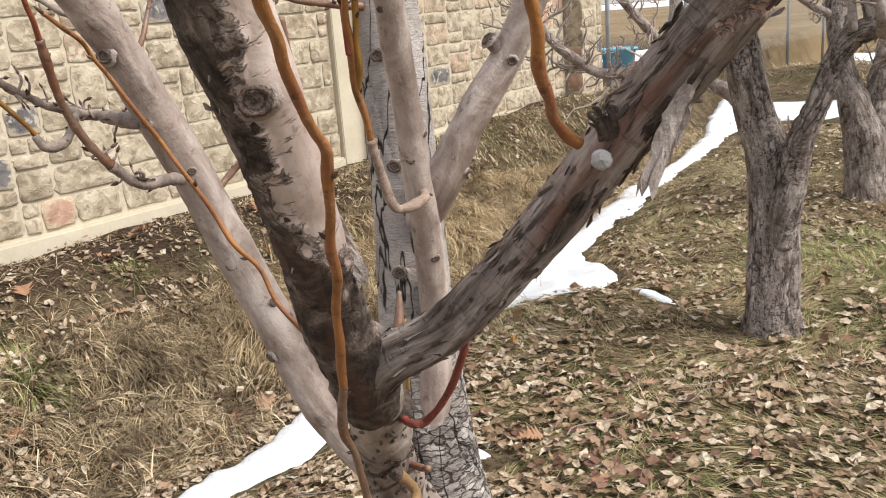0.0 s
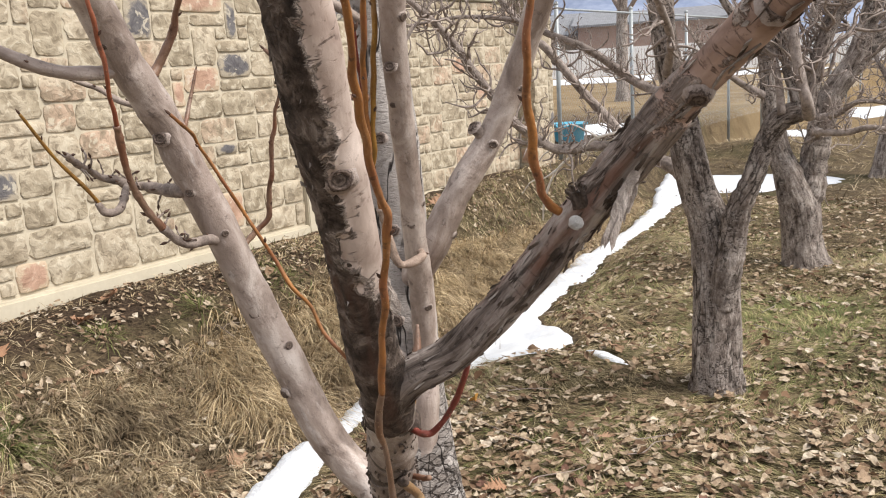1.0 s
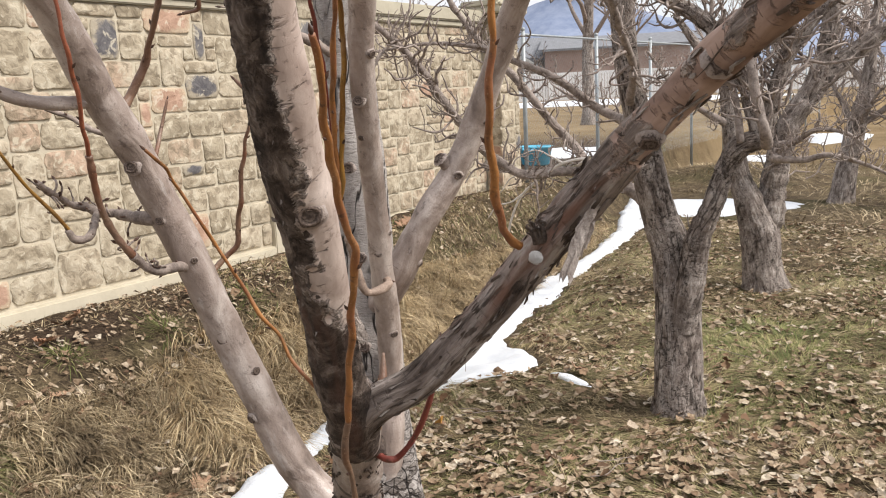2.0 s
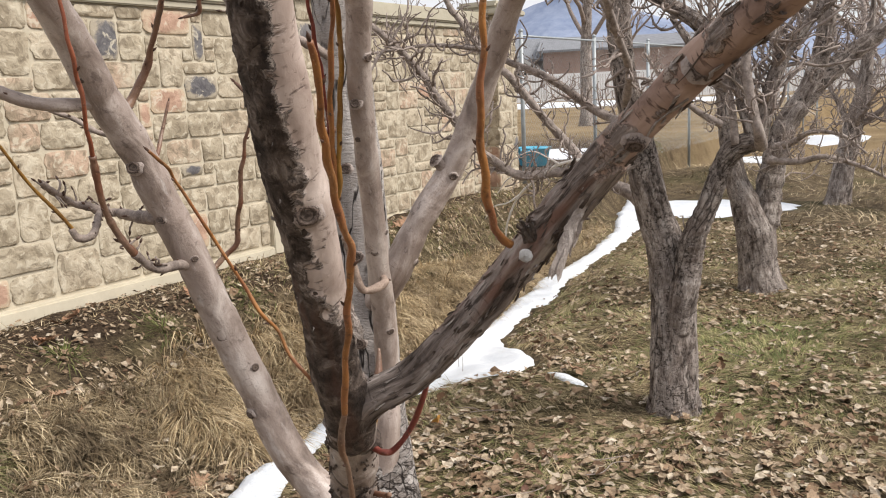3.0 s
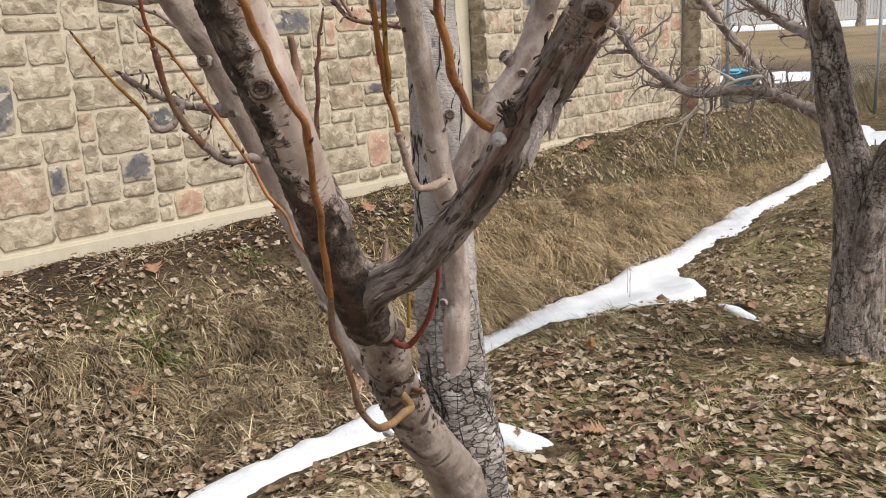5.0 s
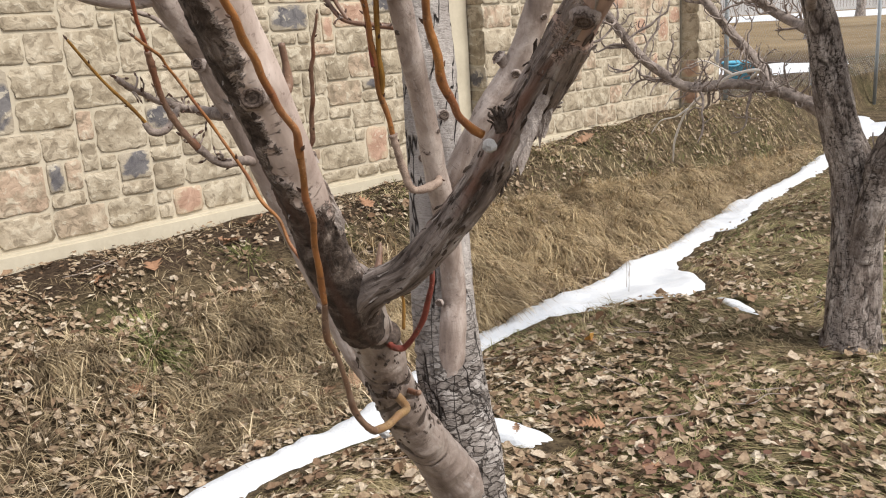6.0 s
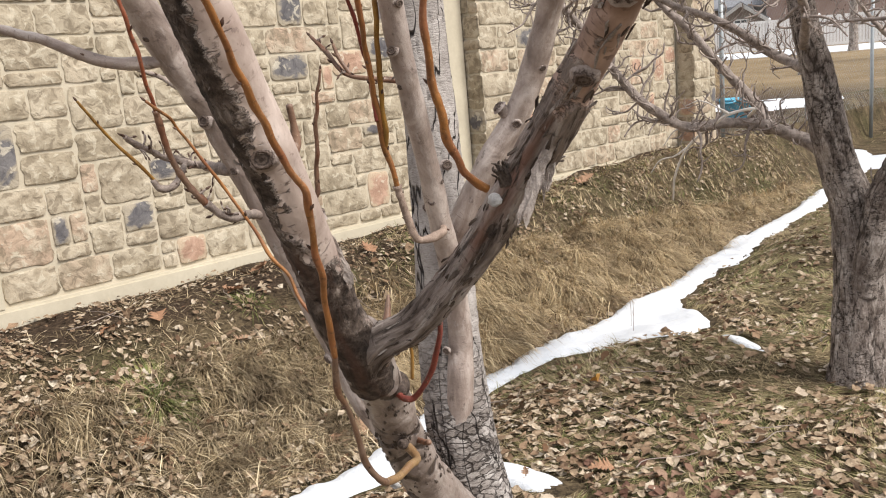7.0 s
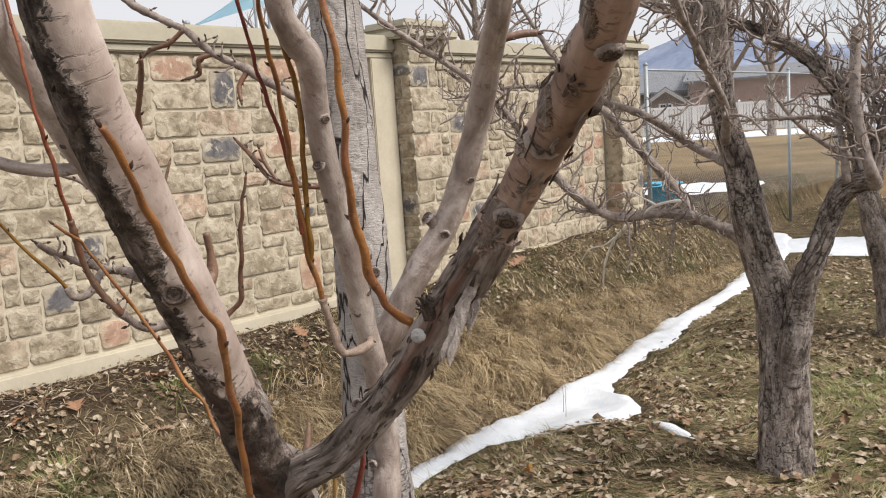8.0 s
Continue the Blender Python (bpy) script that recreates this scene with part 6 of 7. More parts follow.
def build_chain_fence():
    """Galvanised chain-link in line with the wall."""
    x0, y0, y1, top = -4.18, 8.3, 26.3, 2.12
    fence = thing("chain_link_fence", (x0, y0, 0.5), "galvanised chain-link fence continuing the wall", "fence")
    n = 9
    for k in range(n + 1):
        y = y0 + (y1 - y0) * k / n
        ob = under(part("post", post(bmesh.new(), x0, y, gz(x0, y) - 0.1, top + 0.02, 0.023), GALV, None, smooth=True), fence)
    under(new("top_rail", tube_mesh("top_rail", [(x0, y0, top - 0.03, 0.012), (x0, (y0 + y1) / 2, top - 0.03, 0.012), (x0, y1, top - 0.03, 0.012)], 0.5, 10, GALV)), fence)
    v, f = [], []
    step, r = 0.06, 0.0004
    h = top - 0.05 - 0.5
    count = int((y1 - y0 + h) / step)
    for k in range(count):
        for way in (1, -1):
            a = y0 - h + k * step
            ya, yb = (a, a + h) if way > 0 else (a + h, a)
            za, zb = 0.5, top - 0.05
            if max(ya, yb) < y0 + 0.01 or min(ya, yb) > y1 - 0.01:
                continue
            for lim in (y0, y1):
                if (ya - lim) * (yb - lim) < 0:
                    t = (lim - ya) / (yb - ya)
                    z = za + (zb - za) * t
                    inside_a = y0 <= ya <= y1
                    if inside_a:
                        yb, zb = lim, z
                    else:
                        ya, za = lim, z
            o = len(v)
            for y, z in ((ya, za), (yb, zb)):
                v += [(x0 + 0.03 + r, y, z), (x0 + 0.03 - r, y - r, z + r), (x0 + 0.03 - r, y + r, z - r)]
            f += [(o, o + 1, o + 4, o + 3), (o + 1, o + 2, o + 5, o + 4), (o + 2, o, o + 3, o + 5)]
    tagged(under(new("wire_mesh", mesh_of("wire_mesh", v, f, GALV, False)), fence), kind="stuff")
    trim = under(part("white_post", box(bmesh.new(), -4.33, -4.22, 8.13, 8.21, 0.45, 2.2, 0.008), TRIMW, None, "white square end post"), fence)


def build_vinyl_fence():
    """A row of privacy panels far across the field."""
    a, b = Vector((-46.0, 38.0, 0)), Vector((14.0, 66.0, 0))
    fence = thing("vinyl_fence", (*(a + b).to_2d() / 2, 0.6), "white vinyl privacy fence across the field", "fence")
    way = (b - a).normalized()
    turn = Matrix.Rotation(math.atan2(way.y, way.x), 4, "Z")
    n = 26
    length = (b - a).length / n
    for k in range(n + 1):
        p = a + way * length * k
        z = gz(p.x, p.y)
        bm = box(bmesh.new(), -0.065, 0.065, -0.065, 0.065, -0.05, 1.72)
        bmesh.ops.create_cone(bm, cap_ends=True, segments=4, radius1=0.12, radius2=0.01, depth=0.1, matrix=Matrix.Translation((0, 0, 1.77)) @ Matrix.Rotation(math.pi / 4, 4, "Z"))
        bmesh.ops.transform(bm, matrix=Matrix.Translation((p.x, p.y, z)) @ turn, verts=bm.verts)
        under(part("post", bm, VINYL), fence)
        if k == n:
            break
        for z0, z1 in ((0.05, 0.2), (1.52, 1.66)):
            bm = box(bmesh.new(), 0.07, length - 0.07, -0.03, 0.03, z0, z1)
            bmesh.ops.transform(bm, matrix=Matrix.Translation((p.x, p.y, z)) @ turn, verts=bm.verts)
            under(part("rail", bm, VINYL), fence)
        count = int((length - 0.14) / 0.152)
        bm = bmesh.new()
        for j in range(count):
            u = 0.07 + j * (length - 0.14) / count
            box(bm, u, u + 0.138, -0.012, 0.012, 0.1, 1.55)
        bmesh.ops.transform(bm, matrix=Matrix.Translation((p.x, p.y, z)) @ turn, verts=bm.verts)
        tagged(under(part("panel", bm, VINYL), fence), kind="stuff")


def build_house(x, y, turn, w, d, h, roof_h, wallmat, label, windows):
    """A gabled house seen over the fence."""
    z = gz(x, y) - 0.2
    house = thing("house", (x, y, z), label, "house", "houses beyond the fence")
    m = Matrix.Translation((x, y, z)) @ pose(0, 0, 0, 0, 0, turn)

    def add(name, bm, material, parent=house):
        bmesh.ops.transform(bm, matrix=m, verts=bm.verts)
        return under(part(name, bm, material), parent)

    bm = box(bmesh.new(), -w / 2, w / 2, -d / 2, d / 2, 0, h)
    g = [bm.verts.new(q) for q in ((-w / 2, -d / 2, h), (w / 2, -d / 2, h), (0, -d / 2, h + roof_h), (-w / 2, d / 2, h), (w / 2, d / 2, h), (0, d / 2, h + roof_h))]
    bm.faces.new((g[0], g[1], g[2]))
    bm.faces.new((g[5], g[4], g[3]))
    add("outer_wall", bm, wallmat)
    bm, e, t = bmesh.new(), 0.5, 0.18
    k = roof_h / (w / 2)
    for sgn in (-1, 1):
        q = []
        for yy in (-d / 2 - e, d / 2 + e):
            for xx, zz in ((0, h + roof_h), (sgn * (w / 2 + e), h - e * k)):
                q += [bm.verts.new((xx, yy, zz + 0.02)), bm.verts.new((xx, yy, zz + t + 0.02))]
        for ix in ((0, 2, 6, 4), (1, 5, 7, 3), (0, 1, 3, 2), (4, 6, 7, 5), (2, 3, 7, 6), (0, 4, 5, 1)):
            bm.faces.new([q[i] for i in ix])
    bmesh.ops.recalc_face_normals(bm, faces=bm.faces)
    add("roof", bm, ROOF)
    bm = bmesh.new()
    for sgn in (-1, 1):
        pts = [(0, h + roof_h + 0.1), (0, h + roof_h - 0.2), (sgn * (w / 2 + e), h - e * k - 0.2), (sgn * (w / 2 + e), h - e * k + 0.1)]
        bm.faces.new([bm.verts.new((a, -d / 2 - e - 0.03, b)) for a, b in pts])
    bmesh.ops.solidify(bm, geom=bm.faces[:], thickness=0.06)
    add("bargeboard", bm, TRIMW)
    for wx, wz, ww, wh in windows:
        fr = add("window", box(bmesh.new(), wx - ww / 2 - 0.1, wx + ww / 2 + 0.1, -d / 2 - 0.06, -d / 2 + 0.02, wz - wh / 2 - 0.1, wz + wh / 2 + 0.1), TRIMW)
        for s in (-1, 1):
            add("pane", box(bmesh.new(), wx + s * ww / 4 - ww / 4 + 0.04, wx + s * ww / 4 + ww / 4 - 0.04, -d / 2 - 0.075, -d / 2 - 0.05, wz - wh / 2, wz + wh / 2), PANE, fr)


def build_tub():
    """A blue tub lying by the fence, with its rim and feet."""
    x, y = -5.05, 10.29
    z = gz(x, y)
    tub = thing("blue_tub", (x, y, z), "bright blue plastic tub beside the fence", "tub")
    bm = bmesh.new()
    rings = []
    for r, h in ((0.13, 0.0), (0.15, 0.02), (0.18, 0.22), (0.20, 0.23), (0.20, 0.25), (0.17, 0.25), (0.14, 0.05)):
        rings.append([bm.verts.new((x + 1.25 * r * math.cos(a), y + r * math.sin(a), z + h)) for a in [2 * math.pi * j / 28 for j in range(28)]])
    for p, q in zip(rings, rings[1:]):
        for j in range(28):
            bm.faces.new((p[j], p[(j + 1) % 28], q[(j + 1) % 28], q[j]))
    bm.faces.new(rings[0][::-1])
    bm.faces.new(rings[-1])
    under(part("body", bm, BLUE, smooth=True), tub)
    for s in (-1, 1):
        under(new("handle", tube_mesh("handle", [(x - 0.08, y + s * 0.195, z + 0.23, 0.012), (x - 0.05, y + s * 0.24, z + 0.21, 0.012), (x + 0.05, y + s * 0.24, z + 0.21, 0.012), (x + 0.08, y + s * 0.195, z + 0.23, 0.012)], 0.02, 8, BLUE)), tub)


def build_sail():
    """A light blue shade sail slung high behind the wall."""
    sail = thing("shade_sail", (-17.5, 13.0, gz(-17.5, 13.0)), "light blue shade sail on steel posts behind the wall", "canopy")
    corners = [Vector((-17.38, 11.67, 4.34)), Vector((-16.3, 12.8, 5.25)), Vector((-18.6, 15.0, 5.3))]
    v, f, n = [], [], 12
    for i in range(n + 1):
        for j in range(n + 1 - i):
            a, b = i / n, j / n
            p = corners[0] * (1 - a - b) + corners[1] * a + corners[2] * b
            v.append(p - Vector((0, 0, 0.5 * a * b + 0.3 * a * (1 - a - b))))
    idx = lambda i, j: i * (n + 1) - i * (i - 1) // 2 + j
    for i in range(n):
        for j in range(n - i):
            f.append((idx(i, j), idx(i + 1, j), idx(i, j + 1)))
            if j < n - i - 1:
                f.append((idx(i + 1, j), idx(i + 1, j + 1), idx(i, j + 1)))
    ob = new("cloth", mesh_of("cloth", v, f, SAIL))
    md = ob.modifiers.new("thickness", "SOLIDIFY")
    md.thickness = 0.01
    under(ob, sail)
    for c in corners:
        under(part("post", post(bmesh.new(), c.x, c.y, gz(c.x, c.y) - 0.1, c.z + 0.1, 0.06), GALV, None, smooth=True), sail)


def build_bare_tree(x, y, height, seed, spread=0.45, twigs=26):
    """A tall leafless shade tree far off."""
    rnd = random.Random(seed)
    z = gz(x, y)
    tree = thing("shade_tree", (x, y, z), "tall leafless shade tree in the distance", "tree", "distant bare trees")
    r = 0.018 * height
    trunk = [(x, y, z - 0.1, r * 1.5), (x + 0.02, y, z + 0.3, r * 1.05), (x, y + 0.05, z + height * 0.2, r * 0.9), (x + 0.1, y, z + height * 0.45, r * 0.65), (x, y, z + height * 0.7, r * 0.35), (x + 0.1, y, z + height, r * 0.08)]
    limb("trunk", trunk, 0.3, 14, FURROW, tree, None, "", 0.05, seed)
    h = Heap()

    def grow(p, w, length, rad, level):
        pts = crooked(p, w, length, rad, rad * 0.35, rnd, 5, 0.16, 0.08)
        h.tube(pts, length / 6, 5 if level > 1 else 3, rnd.random() * 9)
        if level:
            for _ in range(5 if level > 1 else 6):
                k = rnd.randrange(1, 6)
                out = Vector((rnd.gauss(0, 1), rnd.gauss(0, 1), rnd.gauss(0.5, 0.5))).normalized()
                fwd = (Vector(pts[k][:3]) - Vector(pts[k - 1][:3])).normalized()
                grow(pts[k][:3], fwd * 0.8 + out * 0.7, length * rnd.uniform(0.4, 0.6), pts[k][3] * 0.55, level - 1)

    for k in range(twigs):
        t = 0.22 + 0.72 * k / twigs
        a = k * 2.4
        grow((x, y, z + height * t), (math.cos(a) * spread * 2, math.sin(a) * spread * 2, 0.9), height * (0.42 - 0.28 * t), r * (0.5 - 0.35 * t), 2)
    tagged(under(new("branches", h.mesh("branches", GREYTWIG)), tree), kind="stuff")


def build_mountain():
    """A snow-streaked range closing the view, the blue haze of distance put into its colour."""
    xs = np.linspace(-1500, 900, 90)
    v, f = [], []
    for i, x in enumerate(xs):
        crest = 82 + 68 * math.exp(-((x + 590) / 150) ** 2) + 16 * noise.noise((x * 0.005, 3, 0)) + 9 * noise.noise((x * 0.02, 8, 0))
        for j in range(9):
            t = j / 8
            v.append((x, 1100 + 260 * t + 30 * noise.noise((x * 0.01, t * 4, 0)), -5 + crest * t ** 1.15 + (8 * noise.noise((x * 0.02, t * 5, 5)) if 0 < j < 8 else 0)))
    for i in range(len(xs) - 1):
        for j in range(8):
            f.append((i * 9 + j, (i + 1) * 9 + j, (i + 1) * 9 + j + 1, i * 9 + j + 1))
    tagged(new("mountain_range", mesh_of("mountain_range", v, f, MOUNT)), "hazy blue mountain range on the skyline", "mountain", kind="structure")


build_chain_fence()
build_vinyl_fence()
build_house(-37.5, 72, -64, 8, 13, 3.5, 1.7, SIDING, "brown house with a long grey roof", [])
build_house(-33.4, 66, 26, 3.0, 3.5, 2.5, 1.0, SIDING, "small gabled wing of a brown house", [(0, 1.7, 0.9, 1.2)])
build_house(-27.0, 75, -69, 9, 15, 4.0, 1.0, BRICKY, "long low brick house with a grey roof", [])
build_house(6.0, 95, 18, 14, 11, 3.0, 2.2, SIDING, "brown house with a grey shingled roof", [(-3, 1.8, 1.3, 1.2), (2, 1.8, 1.3, 1.2)])
build_tub()
build_sail()
build_mountain()
build_bare_tree(-8.6, 20.5, 8.5, 81, 0.4, 22)
build_bare_tree(-19.0, 24.0, 10.0, 82, 0.45, 24)
build_bare_tree(-24.0, 20.0, 10.0, 85, 0.45, 24)
build_bare_tree(-3.0, 33.0, 9.0, 83, 0.45, 20)
build_bare_tree(-13.5, 36.0, 9.0, 84, 0.45, 20)
build_bare_tree(3.5, 29.0, 8.0, 86, 0.45, 20)
build_bare_tree(-5.5, 27.0, 9.0, 87, 0.5, 24)
build_bare_tree(-1.0, 23.0, 8.5, 88, 0.5, 24)
build_bare_tree(-9.0, 44.0, 10.0, 89, 0.55, 26)
build_bare_tree(-16.5, 60.0, 12.0, 90, 0.55, 26)
build_bare_tree(-8.0, 66.0, 9.0, 91, 0.55, 26)
build_bare_tree(-14.0, 68.0, 11.0, 92, 0.5, 24)


# ---- fallen leaves and dead grass ----
def leaf_shape(rnd, lobed=False):
    """A dry leaf one unit long, folded along its rib and curled."""
    n = 7 if not lobed else 15
    rib, left, right = [], [], []
    fold, curl, twist = rnd.uniform(0.0, 0.5) * rnd.choice((1, 1, 1.7)), rnd.uniform(-0.6, 0.7), rnd.uniform(-0.5, 0.5)
    for i in range(n):
        t = i / (n - 1)
        w = (0.36 * math.sin(math.pi * min(1, t * 1.02) ** 0.8) + 0.004) * (1 if i in (0, n - 1) else rnd.uniform(0.72, 1.18))
        if lobed:
            w *= (1.25 if i % 2 else 0.5)
        x, z = t - 0.5, curl * (t - 0.5) ** 2
        rib.append((x, 0, z))
        left.append((x + (0.06 if lobed and i % 2 else 0), w, z + fold * w + twist * w * (t - 0.5) + rnd.uniform(-0.06, 0.06)))
        right.append((x + (0.06 if lobed and i % 2 else 0), -w, z + fold * w - twist * w * (t - 0.5) + rnd.uniform(-0.06, 0.06)))
    v = rib + left + right
    f = []
    for i in range(n - 1):
        f += [(i, i + 1, n + i + 1, n + i), (i + 1, i, 2 * n + i, 2 * n + i + 1)]
    return np.array(v), f


def slope_turn(x, y):
    e = 0.04
    nx, ny = -(turf(x + e, y) - turf(x - e, y)) / (2 * e), -(turf(x, y + e) - turf(x, y - e)) / (2 * e)
    return Vector((nx, ny, 1)).normalized().to_track_quat("Z", "Y").to_matrix()


def in_snow(x, y):
    if x < -4.26:
        return True
    if 0.2 < y < 11.4 and np.interp(y, DITCH_Y, DITCH_X) - 0.02 < x < np.interp(y, SNOW_Y, SNOW_R) + 0.065:
        return True
    if ((x + 1.73) / 0.17) ** 2 + ((y - 3.91 + (x + 1.73) * 0.48) / 0.07) ** 2 < 1:
        return True
    return ((x + 1.72) / 0.30) ** 2 + ((y - 2.13 - (x + 1.72) * 0.18) / 0.10) ** 2 < 1 or ((x + 2.75) / 1.05) ** 2 + ((y - 10.6) / 0.85) ** 2 < 1


def leaf_density(x, y):
    """How thick the litter lies: deep under the trees, thin on the grassy bank."""
    xl = np.interp(y, DITCH_Y, DITCH_X)
    if x < -3.35:
        return max(0.06, 0.45 + 0.9 * noise.noise((x * 4, y * 4, 7)))
    if x < xl - 0.1:
        return max(0.06, 0.36 + 0.45 * noise.noise((x * 3.5, y * 3.5, 3))) if y < 2.9 else 0.14
    if x < xl:
        return 1.2
    drift = 0.85 + 0.9 * noise.noise((x * 1.1, y * 1.1, 2)) + 0.35 * noise.noise((x * 3, y * 3, 4))
    return max(0.05, drift) * (1.0 - 0.58 * min(1.0, max(0.0, (y - 2.6) / 1.1)))


def build_litter():
    rnd = random.Random(12)
    shapes = [leaf_shape(rnd) for _ in range(14)]
    v, f, o = [], [], 0
    placed = 0
    while placed < 27000:
        y = 0.9 + 8.6 * rnd.random() ** 1.6
        x = rnd.uniform(-4.25, 1.4)
        if rnd.random() < 0.16:
            y, x = 0.95 - abs(rnd.gauss(0, 1.1)), rnd.uniform(-4.2, 1.4) + rnd.gauss(0, 0.5)
            x = max(x, -4.22)
        if in_snow(x, y) or rnd.random() > leaf_density(x, y):
            continue
        sv, sf = shapes[rnd.randrange(14)]
        size = rnd.uniform(0.034, 0.07) if x > -2.6 else rnd.uniform(0.022, 0.055) if x > -3.5 else rnd.uniform(0.012, 0.048)
        m = np.array(slope_turn(x, y) @ Euler((rnd.gauss(0, 0.2), rnd.gauss(0, 0.2), rnd.uniform(0, 6.28))).to_matrix())
        p = (sv * size * np.array((1, rnd.uniform(0.5, 1.05), rnd.choice((1, 1, -1))))) @ m.T + np.array((x, y, turf(x, y) + rnd.uniform(0.008, 0.032 if x > -2.6 or x < -3.5 else 0.075)))
        v += p.tolist()
        f += [tuple(i + o for i in q) for q in sf]
        o += len(sv)
        placed += 1
    for _ in range(1500):
        y = 1.2 + 6.2 * rnd.random() ** 1.2
        x = np.interp(y, DITCH_Y, DITCH_X) + rnd.gauss(-0.045, 0.04)
        sv, sf = shapes[rnd.randrange(14)]
        m = np.array(slope_turn(x, y) @ Euler((rnd.gauss(0, 0.3), rnd.gauss(0, 0.3), rnd.uniform(0, 6.28))).to_matrix())
        v += ((sv * rnd.uniform(0.022, 0.05)) @ m.T + np.array((x, y, turf(x, y) + rnd.uniform(0.006, 0.025)))).tolist()
        f += [tuple(i + o for i in q) for q in sf]
        o += len(sv)
    tagged(new("leaf_litter", mesh_of("leaf_litter", v, f, LEAFS, False)), "thick litter of dry brown leaves on the turf", "leaves", kind="stuff")
    meshes = [mesh_of("fallen_leaf", *((lambda s: (s[0].tolist(), s[1]))(leaf_shape(rnd))), LEAF, False) for _ in range(8)]
    oaks = [mesh_of("fallen_leaf", *((lambda s: (s[0].tolist(), s[1]))(leaf_shape(rnd, True))), OAK, False) for _ in range(5)]
    count = 0
    while count < 190:
        y = 1.2 + 3.4 * rnd.random()
        x = rnd.uniform(-4.2, 0.4)
        if in_snow(x, y) or rnd.random() > leaf_density(x, y):
            continue
        ob = new("fallen_leaf", meshes[count % 8])
        ob.matrix_basis = Matrix.Translation((x, y, turf(x, y) + rnd.uniform(0.02, 0.045))) @ slope_turn(x, y).to_4x4() @ Euler((rnd.gauss(0, 0.4), rnd.gauss(0, 0.4), rnd.uniform(0, 6.28))).to_matrix().to_4x4() @ Matrix.Scale(rnd.uniform(0.045, 0.072), 4)
        tagged(ob, "dry tan leaf lying on the turf", "leaf", "fallen leaves")
        count += 1
    for x, y, s in ((-2.02, 3.05, 0.06), (-1.68, 2.13, 0.05), (-3.84, 2.3, 0.11), (-3.44, 2.07, 0.10), (-3.31, 2.09, 0.09), (-3.1, 1.35, 0.09), (-2.72, 2.2, 0.13), (-2.70, 2.02, 0.12), (-3.19, 1.405, 0.09), (-3.29, 1.965, 0.09), (-3.76, 1.54, 0.1), (-3.85, 2.28, 0.12), (-2.75, 2.45, 0.12), (-3.95, 5.6, 0.2), (-3.9, 3.3, 0.13), (-3.75, 1.8, 0.12), (-4.05, 2.6, 0.14), (-1.75, 4.0, 0.12), (-1.3, 2.9, 0.09), (-1.15, 2.2, 0.1), (-1.5, 2.35, 0.1)):
        ob = new("fallen_leaf", oaks[count % 5])
        ob.matrix_basis = Matrix.Translation((x, y, turf(x, y) + 0.035)) @ slope_turn(x, y).to_4x4() @ Euler((rnd.gauss(0, 0.3), rnd.gauss(0, 0.3), rnd.uniform(0, 6.28))).to_matrix().to_4x4() @ Matrix.Scale(s, 4)
        tagged(ob, "lobed rust-coloured leaf lying in the grass", "leaf", "fallen leaves")
        count += 1


def build_marked_leaves():
    """One yellow leaf on the turf and a drift of wine-red ones beside the tree."""
    rnd = random.Random(71)
    shapes = [mesh_of("fallen_leaf", *((lambda q: (q[0].tolist(), q[1]))(leaf_shape(rnd))), WINE, False) for _ in range(5)]
    gold = mesh_of("fallen_leaf", *((lambda q: (q[0].tolist(), q[1]))(leaf_shape(rnd))), GOLDLEAF, False)
    spots = [(-2.0, 3.02, gold, 0.085, "bright yellow-orange leaf standing in the grass")]
    for k in range(46):
        spots.append((rnd.gauss(-1.173, 0.16), rnd.gauss(2.382, 0.13), shapes[k % 5], rnd.uniform(0.04, 0.06), "wine-brown leaf in a drift of leaves"))
    for x, y, me, size, label in spots:
        if in_snow(x, y):
            continue
        ob = new("fallen_leaf", me)
        tip = 0.6 if me is gold else rnd.gauss(0, 0.3)
        ob.matrix_basis = Matrix.Translation((x, y, turf(x, y) + (0.06 if me is gold else rnd.uniform(0.02, 0.045)))) @ Euler((tip, rnd.gauss(0, 0.3), rnd.uniform(0, 6.28))).to_matrix().to_4x4() @ Matrix.Scale(size, 4)
        tagged(ob, label, "leaf", "fallen leaves")


